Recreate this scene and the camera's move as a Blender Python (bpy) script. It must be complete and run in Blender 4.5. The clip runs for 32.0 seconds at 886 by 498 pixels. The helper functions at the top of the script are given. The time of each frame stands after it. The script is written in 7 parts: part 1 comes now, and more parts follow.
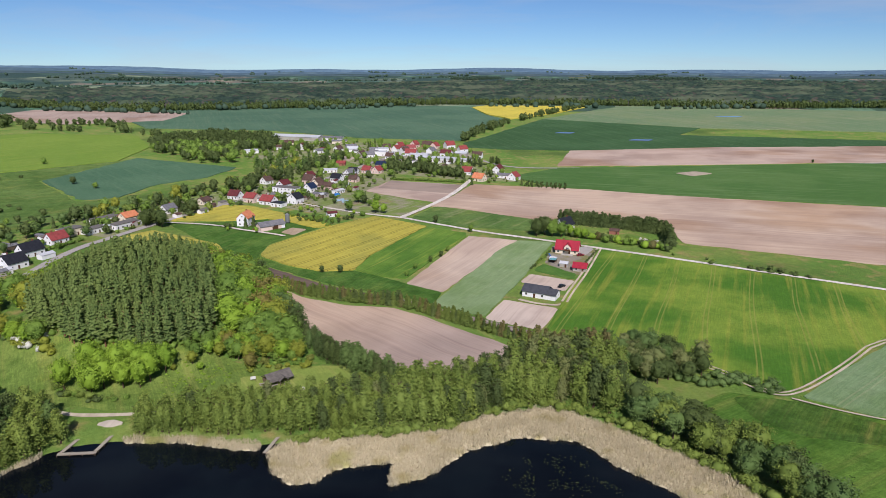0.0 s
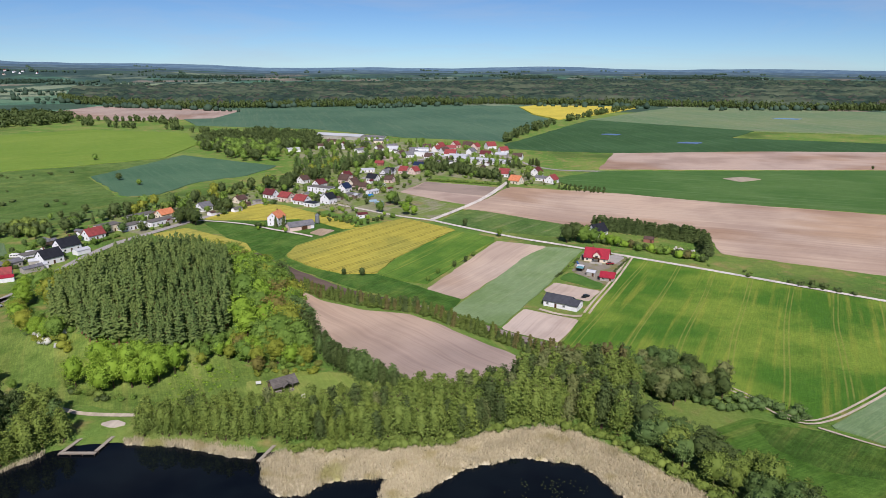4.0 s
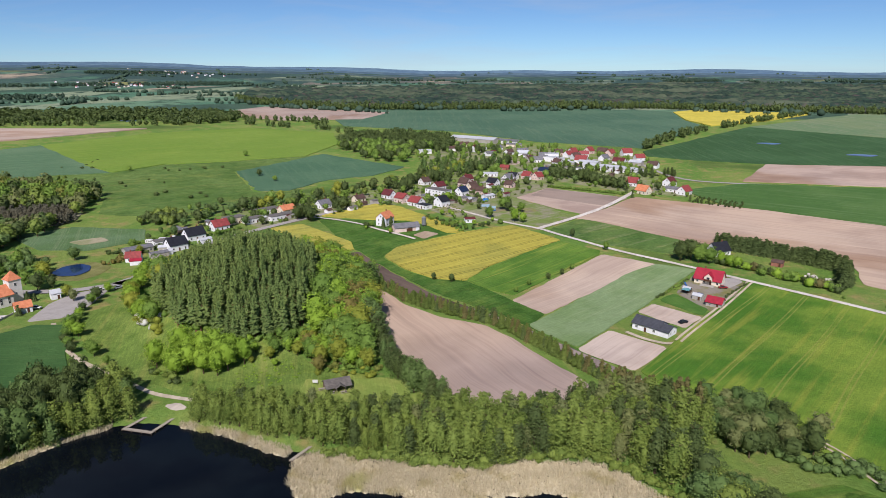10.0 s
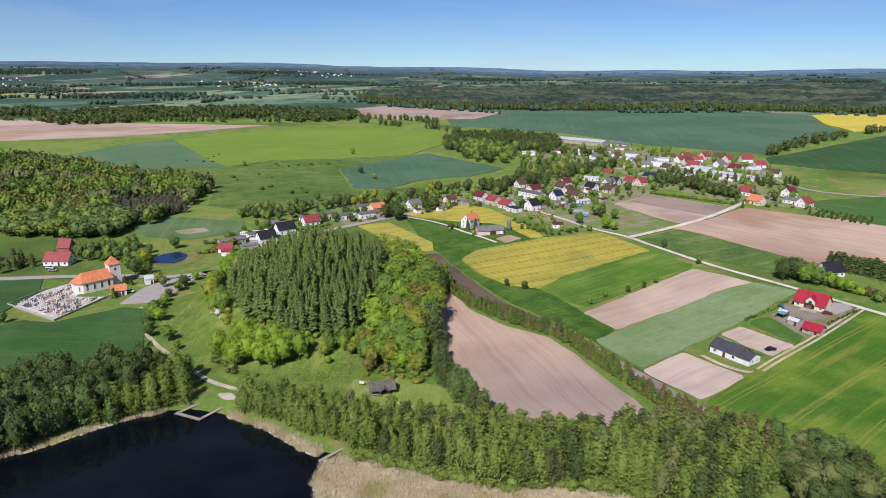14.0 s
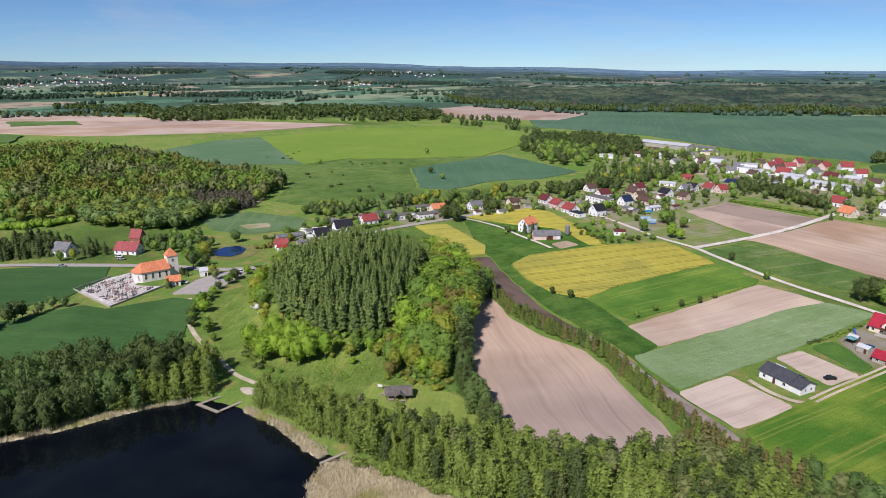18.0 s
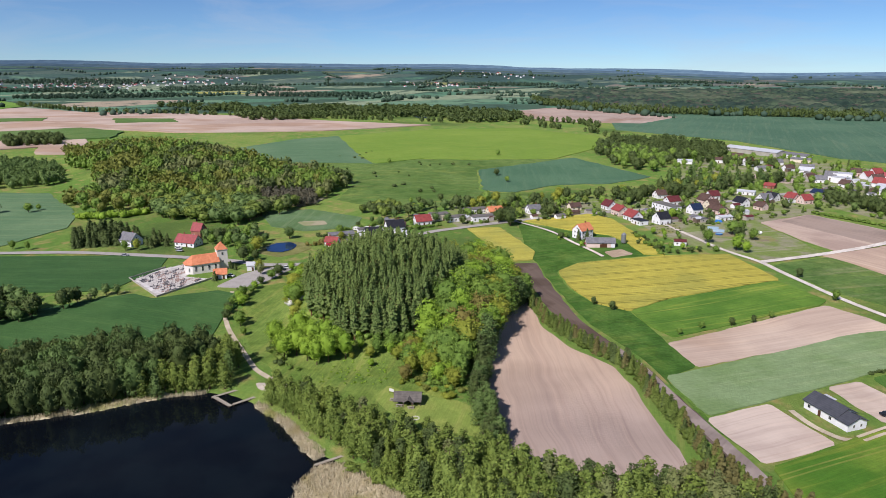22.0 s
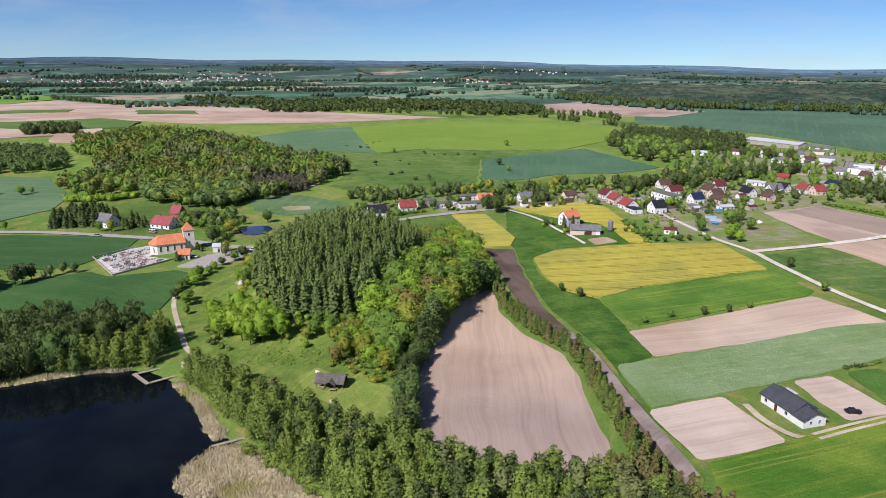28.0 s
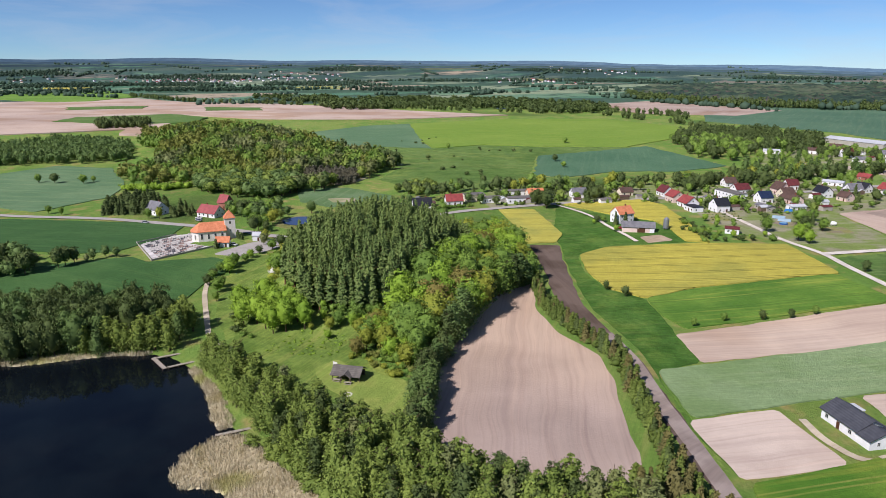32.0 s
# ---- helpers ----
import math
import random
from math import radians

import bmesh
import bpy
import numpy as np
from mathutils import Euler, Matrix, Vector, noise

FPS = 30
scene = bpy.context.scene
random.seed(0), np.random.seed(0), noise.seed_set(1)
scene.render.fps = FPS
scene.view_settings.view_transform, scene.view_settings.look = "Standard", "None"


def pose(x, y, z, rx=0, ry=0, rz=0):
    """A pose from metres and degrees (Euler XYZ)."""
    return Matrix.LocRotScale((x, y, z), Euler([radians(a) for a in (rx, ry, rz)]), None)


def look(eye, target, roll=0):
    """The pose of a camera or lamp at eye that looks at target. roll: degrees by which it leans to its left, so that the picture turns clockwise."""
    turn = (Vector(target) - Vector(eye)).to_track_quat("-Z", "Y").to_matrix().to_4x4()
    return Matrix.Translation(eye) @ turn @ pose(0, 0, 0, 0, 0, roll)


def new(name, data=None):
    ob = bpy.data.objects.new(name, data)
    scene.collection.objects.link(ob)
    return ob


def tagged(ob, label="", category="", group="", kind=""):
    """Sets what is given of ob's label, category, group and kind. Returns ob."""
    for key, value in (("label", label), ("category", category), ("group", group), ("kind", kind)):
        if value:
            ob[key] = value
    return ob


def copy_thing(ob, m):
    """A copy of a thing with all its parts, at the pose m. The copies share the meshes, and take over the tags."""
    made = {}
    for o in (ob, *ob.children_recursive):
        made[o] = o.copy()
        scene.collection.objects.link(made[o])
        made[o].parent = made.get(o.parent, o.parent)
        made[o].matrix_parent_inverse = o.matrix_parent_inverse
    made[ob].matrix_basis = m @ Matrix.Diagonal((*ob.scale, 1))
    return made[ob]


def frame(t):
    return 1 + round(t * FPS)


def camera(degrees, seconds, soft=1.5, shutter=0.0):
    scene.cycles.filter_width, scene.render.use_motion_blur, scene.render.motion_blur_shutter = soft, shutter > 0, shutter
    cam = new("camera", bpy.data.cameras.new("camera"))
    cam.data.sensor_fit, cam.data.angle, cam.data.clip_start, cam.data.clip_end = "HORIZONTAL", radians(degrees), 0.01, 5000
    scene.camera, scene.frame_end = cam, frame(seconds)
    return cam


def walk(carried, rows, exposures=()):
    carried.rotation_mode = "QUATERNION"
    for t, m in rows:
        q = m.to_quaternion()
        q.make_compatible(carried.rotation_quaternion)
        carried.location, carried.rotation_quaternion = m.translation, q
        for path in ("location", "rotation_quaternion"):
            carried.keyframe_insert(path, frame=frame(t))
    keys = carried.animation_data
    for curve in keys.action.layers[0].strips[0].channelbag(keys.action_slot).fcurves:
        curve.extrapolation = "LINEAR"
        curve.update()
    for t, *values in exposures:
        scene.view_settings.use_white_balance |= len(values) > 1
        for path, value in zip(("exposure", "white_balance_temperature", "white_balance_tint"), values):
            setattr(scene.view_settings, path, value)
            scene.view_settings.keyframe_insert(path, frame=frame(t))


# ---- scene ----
cam = camera(68.05, 32.0, 0.8)
PATH = [
    (0, pose(0.00, 0.00, 107.99, 74.52, -0.03, -0.00)),
    (1, pose(2.46, 1.84, 108.41, 74.50, -0.02, 0.50)),
    (2, pose(5.48, 3.70, 108.93, 74.49, -0.04, 1.25)),
    (2.5, pose(7.41, 4.52, 109.17, 74.44, -0.07, 1.86)),
    (4.5, pose(16.01, 8.10, 110.22, 74.36, -0.22, 5.83)),
    (5, pose(18.13, 9.22, 110.54, 74.34, -0.25, 7.33)),
    (6, pose(22.80, 11.58, 110.87, 74.32, -0.26, 9.92)),
    (7, pose(27.76, 14.00, 110.60, 74.41, -0.20, 11.87)),
    (8, pose(32.65, 16.49, 110.14, 74.51, -0.12, 13.61)),
    (9, pose(37.29, 18.99, 110.04, 74.55, -0.11, 15.40)),
    (10, pose(42.01, 21.77, 110.32, 74.58, -0.04, 17.96)),
    (11, pose(46.66, 25.51, 110.56, 74.55, -0.01, 21.08)),
    (12, pose(51.10, 29.22, 110.59, 74.55, 0.01, 23.94)),
    (13, pose(55.56, 32.93, 110.50, 74.58, 0.02, 26.38)),
    (14, pose(60.02, 37.13, 110.64, 74.57, 0.05, 28.50)),
    (14.5, pose(62.07, 39.18, 110.73, 74.56, 0.09, 29.57)),
    (16.5, pose(70.10, 47.69, 110.61, 74.58, 0.09, 33.70)),
    (17, pose(72.09, 49.87, 110.59, 74.59, 0.07, 34.61)),
    (18, pose(76.12, 54.68, 110.61, 74.58, 0.05, 36.59)),
    (19, pose(80.19, 59.61, 110.34, 74.64, 0.05, 38.75)),
    (20, pose(83.73, 64.76, 109.99, 74.70, 0.03, 40.91)),
    (21, pose(87.13, 69.90, 109.88, 74.72, -0.01, 42.73)),
    (22, pose(90.32, 74.94, 110.02, 74.69, -0.05, 44.45)),
    (23, pose(93.23, 80.11, 110.14, 74.66, -0.06, 46.04)),
    (23.5, pose(94.59, 82.80, 110.06, 74.67, -0.05, 46.68)),
    (24, pose(96.05, 85.45, 109.73, 74.70, -0.07, 46.72)),
    (24.5, pose(97.43, 87.94, 108.87, 74.73, -0.07, 46.69)),
    (25, pose(98.76, 90.35, 107.42, 74.69, -0.06, 46.67)),
    (25.5, pose(100.05, 92.84, 105.66, 74.65, -0.04, 46.67)),
    (26, pose(101.32, 95.50, 103.98, 74.59, -0.04, 46.69)),
    (26.5, pose(102.57, 98.34, 102.51, 74.58, -0.03, 46.73)),
    (28.5, pose(106.34, 110.78, 97.71, 74.59, -0.06, 48.15)),
    (29, pose(107.00, 113.88, 96.68, 74.63, -0.04, 48.89)),
    (29.5, pose(107.50, 116.76, 95.75, 74.62, -0.07, 49.73)),
    (30, pose(107.51, 119.23, 94.86, 74.64, -0.07, 50.61)),
    (30.5, pose(106.95, 121.12, 94.03, 74.69, -0.03, 51.41)),
    (31, pose(106.00, 122.37, 93.20, 74.68, 0.03, 52.25)),
    (31.5, pose(105.09, 123.34, 92.39, 74.64, 0.01, 52.83)),
    (32, pose(104.17, 124.14, 91.62, 74.66, 0.03, 53.27)),
]
walk(cam, PATH, [(0, 0.03, 6450, 19), (13, 0.09, 6450, 19), (32, 0.23, 6450, 19)])

# ---- world and sun ----
SUN_EL, SUN_AZ = radians(44), math.atan2(0.14, -0.99)
world = bpy.data.worlds.new("world")
scene.world = world
world.use_nodes = True
wn = world.node_tree
sky = wn.nodes.new("ShaderNodeTexSky")
sky.sky_type, sky.sun_disc = "NISHITA", False
sky.sun_elevation, sky.sun_rotation = SUN_EL, SUN_AZ % (2 * math.pi)
sky.air_density, sky.dust_density, sky.ozone_density = 0.85, 0.0, 3.0
sky.altitude = 2500
tint = wn.nodes.new("ShaderNodeMix")
tint.data_type, tint.blend_type = "RGBA", "MULTIPLY"
tint.inputs[0].default_value, tint.inputs[7].default_value = 1.0, (0.70, 0.96, 1.14, 1)
wn.links.new(sky.outputs[0], tint.inputs[6])
# thin cirrus
tc = wn.nodes.new("ShaderNodeTexCoord")
mp = wn.nodes.new("ShaderNodeMapping")
mp.inputs["Scale"].default_value, mp.inputs["Rotation"].default_value = (1.3, 2.2, 11.0), (0.12, 0.2, 0.5)
wn.links.new(tc.outputs["Generated"], mp.inputs[0])
ci = wn.nodes.new("ShaderNodeTexNoise")
ci.inputs["Scale"].default_value, ci.inputs["Detail"].default_value, ci.inputs["Roughness"].default_value, ci.inputs["Distortion"].default_value = 1.6, 7.0, 0.62, 0.6
wn.links.new(mp.outputs[0], ci.inputs["Vector"])
cr = wn.nodes.new("ShaderNodeMapRange")
cr.inputs[1].default_value, cr.inputs[2].default_value, cr.inputs[4].default_value = 0.45, 0.75, 0.38
wn.links.new(ci.outputs[0], cr.inputs[0])
veil = wn.nodes.new("ShaderNodeMix")
veil.data_type = "RGBA"
veil.inputs[7].default_value = (6.4, 7.3, 8.2, 1)
wn.links.new(cr.outputs[0], veil.inputs[0])
wn.links.new(tint.outputs[2], veil.inputs[6])
wn.links.new(veil.outputs[2], wn.nodes["Background"].inputs[0])
wn.nodes["Background"].inputs[1].default_value = 0.071
sun = new("sun", bpy.data.lights.new("sun", "SUN"))
sun.data.energy, sun.data.angle, sun.data.color = 5.0, radians(0.53), (1.0, 0.97, 0.93)
sun.matrix_world = look((math.cos(SUN_EL) * math.sin(SUN_AZ), math.cos(SUN_EL) * math.cos(SUN_AZ), math.sin(SUN_EL)), (0, 0, 0))

# ---- materials ----
def lin(h):
    return tuple((v / 12.92 if v <= 0.04045 else ((v + 0.055) / 1.055) ** 2.4) for v in (int(h[i:i + 2], 16) / 255 for i in (0, 2, 4))) + (1,)


def soft(h, k=0.18, warm=1.18):
    """A colour drawn a little towards its own grey."""
    c = lin(h)
    m = 0.3 * c[0] + 0.5 * c[1] + 0.2 * c[2]
    c = [v * (1 - k) + m * k for v in c[:3]]
    if c[1] > c[0] * 1.05:
        c = [c[0] * warm, c[1] * 0.97, c[2] * (0.94 if c[2] > 0.5 * c[1] else 0.8)]
    elif c[2] > 0.35 * c[1]:
        c = [v * 0.84 + m * 0.16 for v in c]
    return (*c, 1)


class Nodes:
    """A small builder of node materials."""

    def __init__(self, name, rough=0.9, spec=0.15, metal=0.0):
        self.mat = bpy.data.materials.new(name)
        self.mat.use_nodes = True
        self.t = self.mat.node_tree
        self.b = self.t.nodes["Principled BSDF"]
        self.b.inputs["Roughness"].default_value = rough
        self.b.inputs["Specular IOR Level"].default_value = spec
        self.b.inputs["Metallic"].default_value = metal
        self.co = None

    def link(self, a, b):
        self.t.links.new(a, b)

    def put(self, sock, v):
        if isinstance(v, bpy.types.NodeSocket):
            self.link(v, sock)
        else:
            sock.default_value = v

    def coords(self):
        if self.co is None:
            self.co = self.t.nodes.new("ShaderNodeTexCoord").outputs["Object"]
        return self.co

    def turned(self, angle, scale=(1, 1, 1)):
        m = self.t.nodes.new("ShaderNodeMapping")
        self.link(self.coords(), m.inputs[0])
        r = self.t.nodes.new("ShaderNodeVectorRotate")
        r.rotation_type = "Z_AXIS"
        self.link(self.coords(), r.inputs["Vector"])
        r.inputs["Angle"].default_value = -radians(angle)
        self.link(r.outputs[0], m.inputs[0])
        m.inputs["Scale"].default_value = scale
        return m.outputs[0]

    def noise(self, scale, detail=3.0, vec=None, lo=0.35, hi=0.65, rough=0.55):
        n = self.t.nodes.new("ShaderNodeTexNoise")
        self.link(vec or self.coords(), n.inputs["Vector"])
        n.inputs["Scale"].default_value, n.inputs["Detail"].default_value, n.inputs["Roughness"].default_value = scale, detail, rough
        return self.ramp(n.outputs[0], lo, hi)

    def ramp(self, v, lo, hi):
        r = self.t.nodes.new("ShaderNodeMapRange")
        r.interpolation_type = "SMOOTHSTEP"
        self.link(v, r.inputs[0])
        r.inputs[1].default_value, r.inputs[2].default_value = lo, hi
        return r.outputs[0]

    def math(self, op, a, b=0.0):
        n = self.t.nodes.new("ShaderNodeMath")
        n.operation = op
        self.put(n.inputs[0], a)
        self.put(n.inputs[1], b)
        return n.outputs[0]

    def mix(self, f, a, b, kind="MIX"):
        n = self.t.nodes.new("ShaderNodeMix")
        n.data_type, n.blend_type = "RGBA", kind
        self.put(n.inputs[0], f)
        self.put(n.inputs[6], a)
        self.put(n.inputs[7], b)
        return n.outputs[2]

    def axis(self, vec, k):
        s = self.t.nodes.new("ShaderNodeSeparateXYZ")
        self.link(vec, s.inputs[0])
        return s.outputs[k]

    def bump(self, h, strength=0.4, dist=0.1):
        n = self.t.nodes.new("ShaderNodeBump")
        n.inputs["Strength"].default_value, n.inputs["Distance"].default_value = strength, dist
        self.link(h, n.inputs["Height"])
        self.link(n.outputs[0], self.b.inputs["Normal"])

    def done(self, col):
        self.put(self.b.inputs["Base Color"], col)
        return self.mat


def field_mat(name, a, b, c, angle=0, patch=0.02, streak=0.5, tram=0.0, tramcol="6f7a46", rows=0.0, deep=0.5, fine=0.5, cut=(0.42, 0.62)):
    """A field: two tones in patches, streaks of a third along the rows, tramlines, and fine grain."""
    n = Nodes(name, 0.95, 0.1)
    if lin(a)[0] > lin(a)[1] and lin(a)[2] > 0.35 * lin(a)[1]:
        fine *= 0.6
        soil = True
    else:
        soil = False
    col = n.mix(n.noise(patch, 4, None, *cut), soft(a), soft(b))
    along = n.turned(angle, (0.3, 0.014, 0.1))
    col = n.mix(n.math("MULTIPLY", n.noise(1.0, 4, along, 0.5, 0.72), streak * (0.4 if soil else 1)), col, soft(c))
    x = n.axis(n.turned(angle), 0)
    if rows:
        w = n.math("SINE", n.math("MULTIPLY", x, 2 * math.pi / rows))
        col = n.mix(n.math("MULTIPLY", n.ramp(w, -0.2, 1.0), 0.22), col, soft(c))
    if tram:
        wob = n.math("MULTIPLY", n.noise(0.008, 1, None, 0.0, 1.0), 6.0)
        m = n.math("MODULO", n.math("ADD", n.math("ADD", x, wob), 4000.0), tram)
        d = n.math("ABSOLUTE", n.math("SUBTRACT", n.math("ABSOLUTE", n.math("SUBTRACT", m, tram / 2)), 0.9))
        line = n.ramp(d, 0.45, 0.1)
        col = n.mix(n.math("MULTIPLY", line, n.math("MULTIPLY", n.noise(0.05, 2, None, 0.2, 0.5), deep)), col, soft(tramcol))
    if soil:
        # long passes of the harrow, and cooler and warmer ground
        wave = n.math("ADD", x, n.math("MULTIPLY", n.noise(0.02, 2, None, 0.0, 1.0), 7.0))
        comb = n.t.nodes.new("ShaderNodeCombineXYZ")
        n.link(wave, comb.inputs[0])
        n.link(n.math("MULTIPLY", n.axis(n.turned(angle), 1), 0.02), comb.inputs[1])
        for sc, lo, hi, tone, k in ((0.33, 0.46, 0.66, (0.8, 0.78, 0.8, 1), 0.55), (1.1, 0.48, 0.66, (0.84, 0.82, 0.82, 1), 0.5), (0.6, 0.5, 0.7, (1.13, 1.11, 1.08, 1), 0.6)):
            col = n.mix(n.math("MULTIPLY", n.noise(sc, 3, comb.outputs[0], lo, hi), k), col, n.mix(1.0, col, tone, "MULTIPLY"))
        col = n.mix(n.math("MULTIPLY", n.noise(0.011, 2, None, 0.42, 0.62), 0.8), col, n.mix(1.0, col, (0.94, 0.955, 0.98, 1), "MULTIPLY"))
        col = n.mix(n.math("MULTIPLY", n.noise(0.02, 3, n.turned(angle, (0.6, 0.3, 1)), *((0.55, 0.7) if patch > 0.0125 else (0.48, 0.6))), 0.6 if patch > 0.0125 else 0.8), col, n.mix(1.0, col, (0.8, 0.7, 0.6, 1), "MULTIPLY"))
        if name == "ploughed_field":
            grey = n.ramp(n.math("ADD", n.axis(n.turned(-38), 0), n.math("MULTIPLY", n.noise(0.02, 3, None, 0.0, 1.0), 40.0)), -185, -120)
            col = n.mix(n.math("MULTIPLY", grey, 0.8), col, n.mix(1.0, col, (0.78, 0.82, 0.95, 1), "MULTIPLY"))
        fine *= 0.25
    if fine > 0.7:
        # tussocks and worn places of rough grass
        col = n.mix(n.math("MULTIPLY", n.noise(0.09, 5, None, 0.45, 0.62, 0.7), 0.75), col, n.mix(1.0, col, (0.62, 0.72, 0.6, 1), "MULTIPLY"))
        col = n.mix(n.math("MULTIPLY", n.noise(0.05, 5, n.turned(25), 0.52, 0.66, 0.7), 0.7), col, n.mix(1.0, col, (1.5, 1.22, 1.15, 1), "MULTIPLY"))
    g = n.noise(0.75, 6, None, 0.28, 0.72, 0.8)
    g2 = n.noise(0.16, 4, None, 0.25, 0.75, 0.6)
    g3 = n.noise(1.0, 5, n.turned(angle, (1.6, 0.12, 1)), 0.4, 0.66, 0.7)
    col = n.mix(n.math("MULTIPLY", g, fine), col, n.mix(1.0, col, (0.6, 0.62, 0.56, 1), "MULTIPLY"))
    col = n.mix(n.math("MULTIPLY", g2, fine * 0.45), col, n.mix(1.0, col, (0.55, 0.58, 0.5, 1), "MULTIPLY"))
    col = n.mix(n.math("MULTIPLY", g3, fine * 0.7), col, n.mix(1.0, col, (1.6, 1.54, 1.48, 1), "MULTIPLY"))
    n.bump(g, 0.25 if soil else 0.7, 0.3)
    return n.done(col)


def leaf_mat(name, a, b, c, rough=0.75):
    """Foliage: a tone for each tree, another for each clump of leaves, and grain."""
    n = Nodes(name, rough, 0.2)
    inf = n.t.nodes.new("ShaderNodeObjectInfo").outputs["Random"]
    isl = n.t.nodes.new("ShaderNodeNewGeometry").outputs["Random Per Island"]
    geo = n.t.nodes.new("ShaderNodeNewGeometry").outputs["Position"]
    # joined groves have no tone of their own for each tree: take it from the place
    tone = n.math("ADD", n.math("MULTIPLY", inf, 0.75), n.math("MULTIPLY", n.noise(0.12, 2, geo, 0.3, 0.7), 0.4))
    col = n.mix(tone, lin(a), lin(b))
    col = n.mix(n.math("MULTIPLY", n.ramp(isl, 0.3, 1.0), 0.36), col, lin(c))
    col = n.mix(n.math("MULTIPLY", n.ramp(isl, 0.45, 0.0), 0.4), col, n.mix(1.0, col, (0.5, 0.56, 0.5, 1), "MULTIPLY"))
    col = n.mix(n.math("MULTIPLY", n.noise(0.045, 2, geo, 0.4, 0.62), 0.5), col, n.mix(1.0, col, (1.14, 1.07, 0.92, 1), "MULTIPLY"))
    # leaves let some light through
    n.done(col)
    tr = n.t.nodes.new("ShaderNodeBsdfTranslucent")
    n.link(n.mix(1.0, col, (1.15, 1.1, 0.7, 1), "MULTIPLY"), tr.inputs[0])
    ms = n.t.nodes.new("ShaderNodeMixShader")
    ms.inputs[0].default_value = 0.14
    n.link(n.b.outputs[0], ms.inputs[1])
    n.link(tr.outputs[0], ms.inputs[2])
    n.link(ms.outputs[0], n.t.nodes["Material Output"].inputs[0])
    return n.mat


def plain_mat(name, a, b, rough=0.8, scale=1.5, spec=0.2, metal=0.0, bump=0.2):
    n = Nodes(name, rough, spec, metal)
    f = n.noise(scale, 5, None, 0.3, 0.7, 0.65)
    f2 = n.noise(scale * 0.13, 3, None, 0.35, 0.7)
    col = n.mix(n.math("ADD", n.math("MULTIPLY", f, 0.5), n.math("MULTIPLY", f2, 0.5)), lin(a), lin(b))
    if bump:
        n.bump(f, bump, 0.05)
    return n.done(col)


def roof_mat(name, a, b, rough=0.7, course=0.34):
    """Roof tiles: courses along the slope, tone by patch and weathering."""
    n = Nodes(name, rough, 0.25)
    z = n.axis(n.coords(), 2)
    w = n.math("SINE", n.math("MULTIPLY", z, 2 * math.pi / course))
    col = n.mix(n.noise(0.6, 5, None, 0.3, 0.7), lin(a), lin(b))
    col = n.mix(n.math("MULTIPLY", n.ramp(w, 0.3, 1.0), 0.25), col, n.mix(1.0, col, (0.5, 0.5, 0.5, 1), "MULTIPLY"))
    n.bump(w, 0.5, 0.04)
    return n.done(col)

# ---- ground ----
def ss(u):
    u = np.clip(u, 0, 1)
    return u * u * (3 - 2 * u)


LAKE = [(-97, 174), (-76, 175.5), (-58, 171.5), (-48, 173), (-24, 176), (-1, 179), (14, 189), (33, 194), (41, 191), (55, 179), (68, 168),
        (79, 155), (84, 140), (88, 100), (110, 40), (100, -80), (-60, -140), (-240, -90), (-220, 60), (-150, 100), (-137, 126), (-130, 141),
        (-124, 155), (-115, 167), (-109, 171.5)]


def poly_dist(px, py, poly):
    """Signed distance to a closed outline, inside positive."""
    px, py = np.asarray(px, float), np.asarray(py, float)
    best, inside = np.full(px.shape, 1e9), np.zeros(px.shape, bool)
    for (ax, ay), (bx, by) in zip(poly, poly[1:] + poly[:1]):
        ex, ey = bx - ax, by - ay
        u = np.clip(((px - ax) * ex + (py - ay) * ey) / (ex * ex + ey * ey), 0, 1)
        best = np.minimum(best, np.hypot(px - ax - u * ex, py - ay - u * ey))
        cross = (ay > py) != (by > py)
        with np.errstate(divide="ignore", invalid="ignore"):
            xi = ax + (py - ay) / (by - ay if by != ay else 1e-9) * ex
        inside ^= cross & (px < xi)
    return np.where(inside, best, -best)


def ground(x, y):
    x, y = np.asarray(x, float), np.asarray(y, float)
    d = np.hypot(x, y)
    up = ss((y - 330) / 110)
    z = 1.6 + 4.2 * up * (1 - 0.6 * ss(x / 90)) + 2.2 * ss((-x - 150) / 60) * (1 - up) + 9 * ss((d - 520) / 700)
    u = np.hypot((x + 128) / 62, (y - 264) / 66)
    z = z + 21 * ss((1.0 - u) / 0.9)
    z = z + 60 * np.clip((d - 1800) / 2900, 0, 2) ** 2.2
    z = z + 14 * ss(1 - np.hypot((x + 630) / 210, (y - 370) / 120))
    # far ridges, higher to the west
    az = np.arctan2(x, y)
    far = ss((d - 3400) / 1300)
    z = z + far * (4 * np.sin(az * 9 + 1) + 3 * np.sin(az * 23) + 58 * ss((-az - 0.2) / 0.8) - 8)
    s = poly_dist(x, y, LAKE)
    shore = np.where(s > 0, -1.6 * np.clip(s / 5, 0, 1), 0.15 + (z - 0.15) * ss(-s / 8))
    z = np.where(d < 420, shore, z)
    return z


def gz(x, y):
    return float(ground(np.array([x]), np.array([y]))[0])


def mesh_of(name, verts, faces, mat=None, smooth=False):
    me = bpy.data.meshes.new(name)
    me.from_pydata([tuple(v) for v in verts], [], [tuple(f) for f in faces])
    if mat:
        me.materials.append(mat)
    if smooth:
        me.polygons.foreach_set("use_smooth", [True] * len(me.polygons))
    me.update()
    return me


def big_mesh(name, verts, faces, mat, smooth=False):
    """One mesh from numpy arrays; faces all with the same number of corners."""
    me = bpy.data.meshes.new(name)
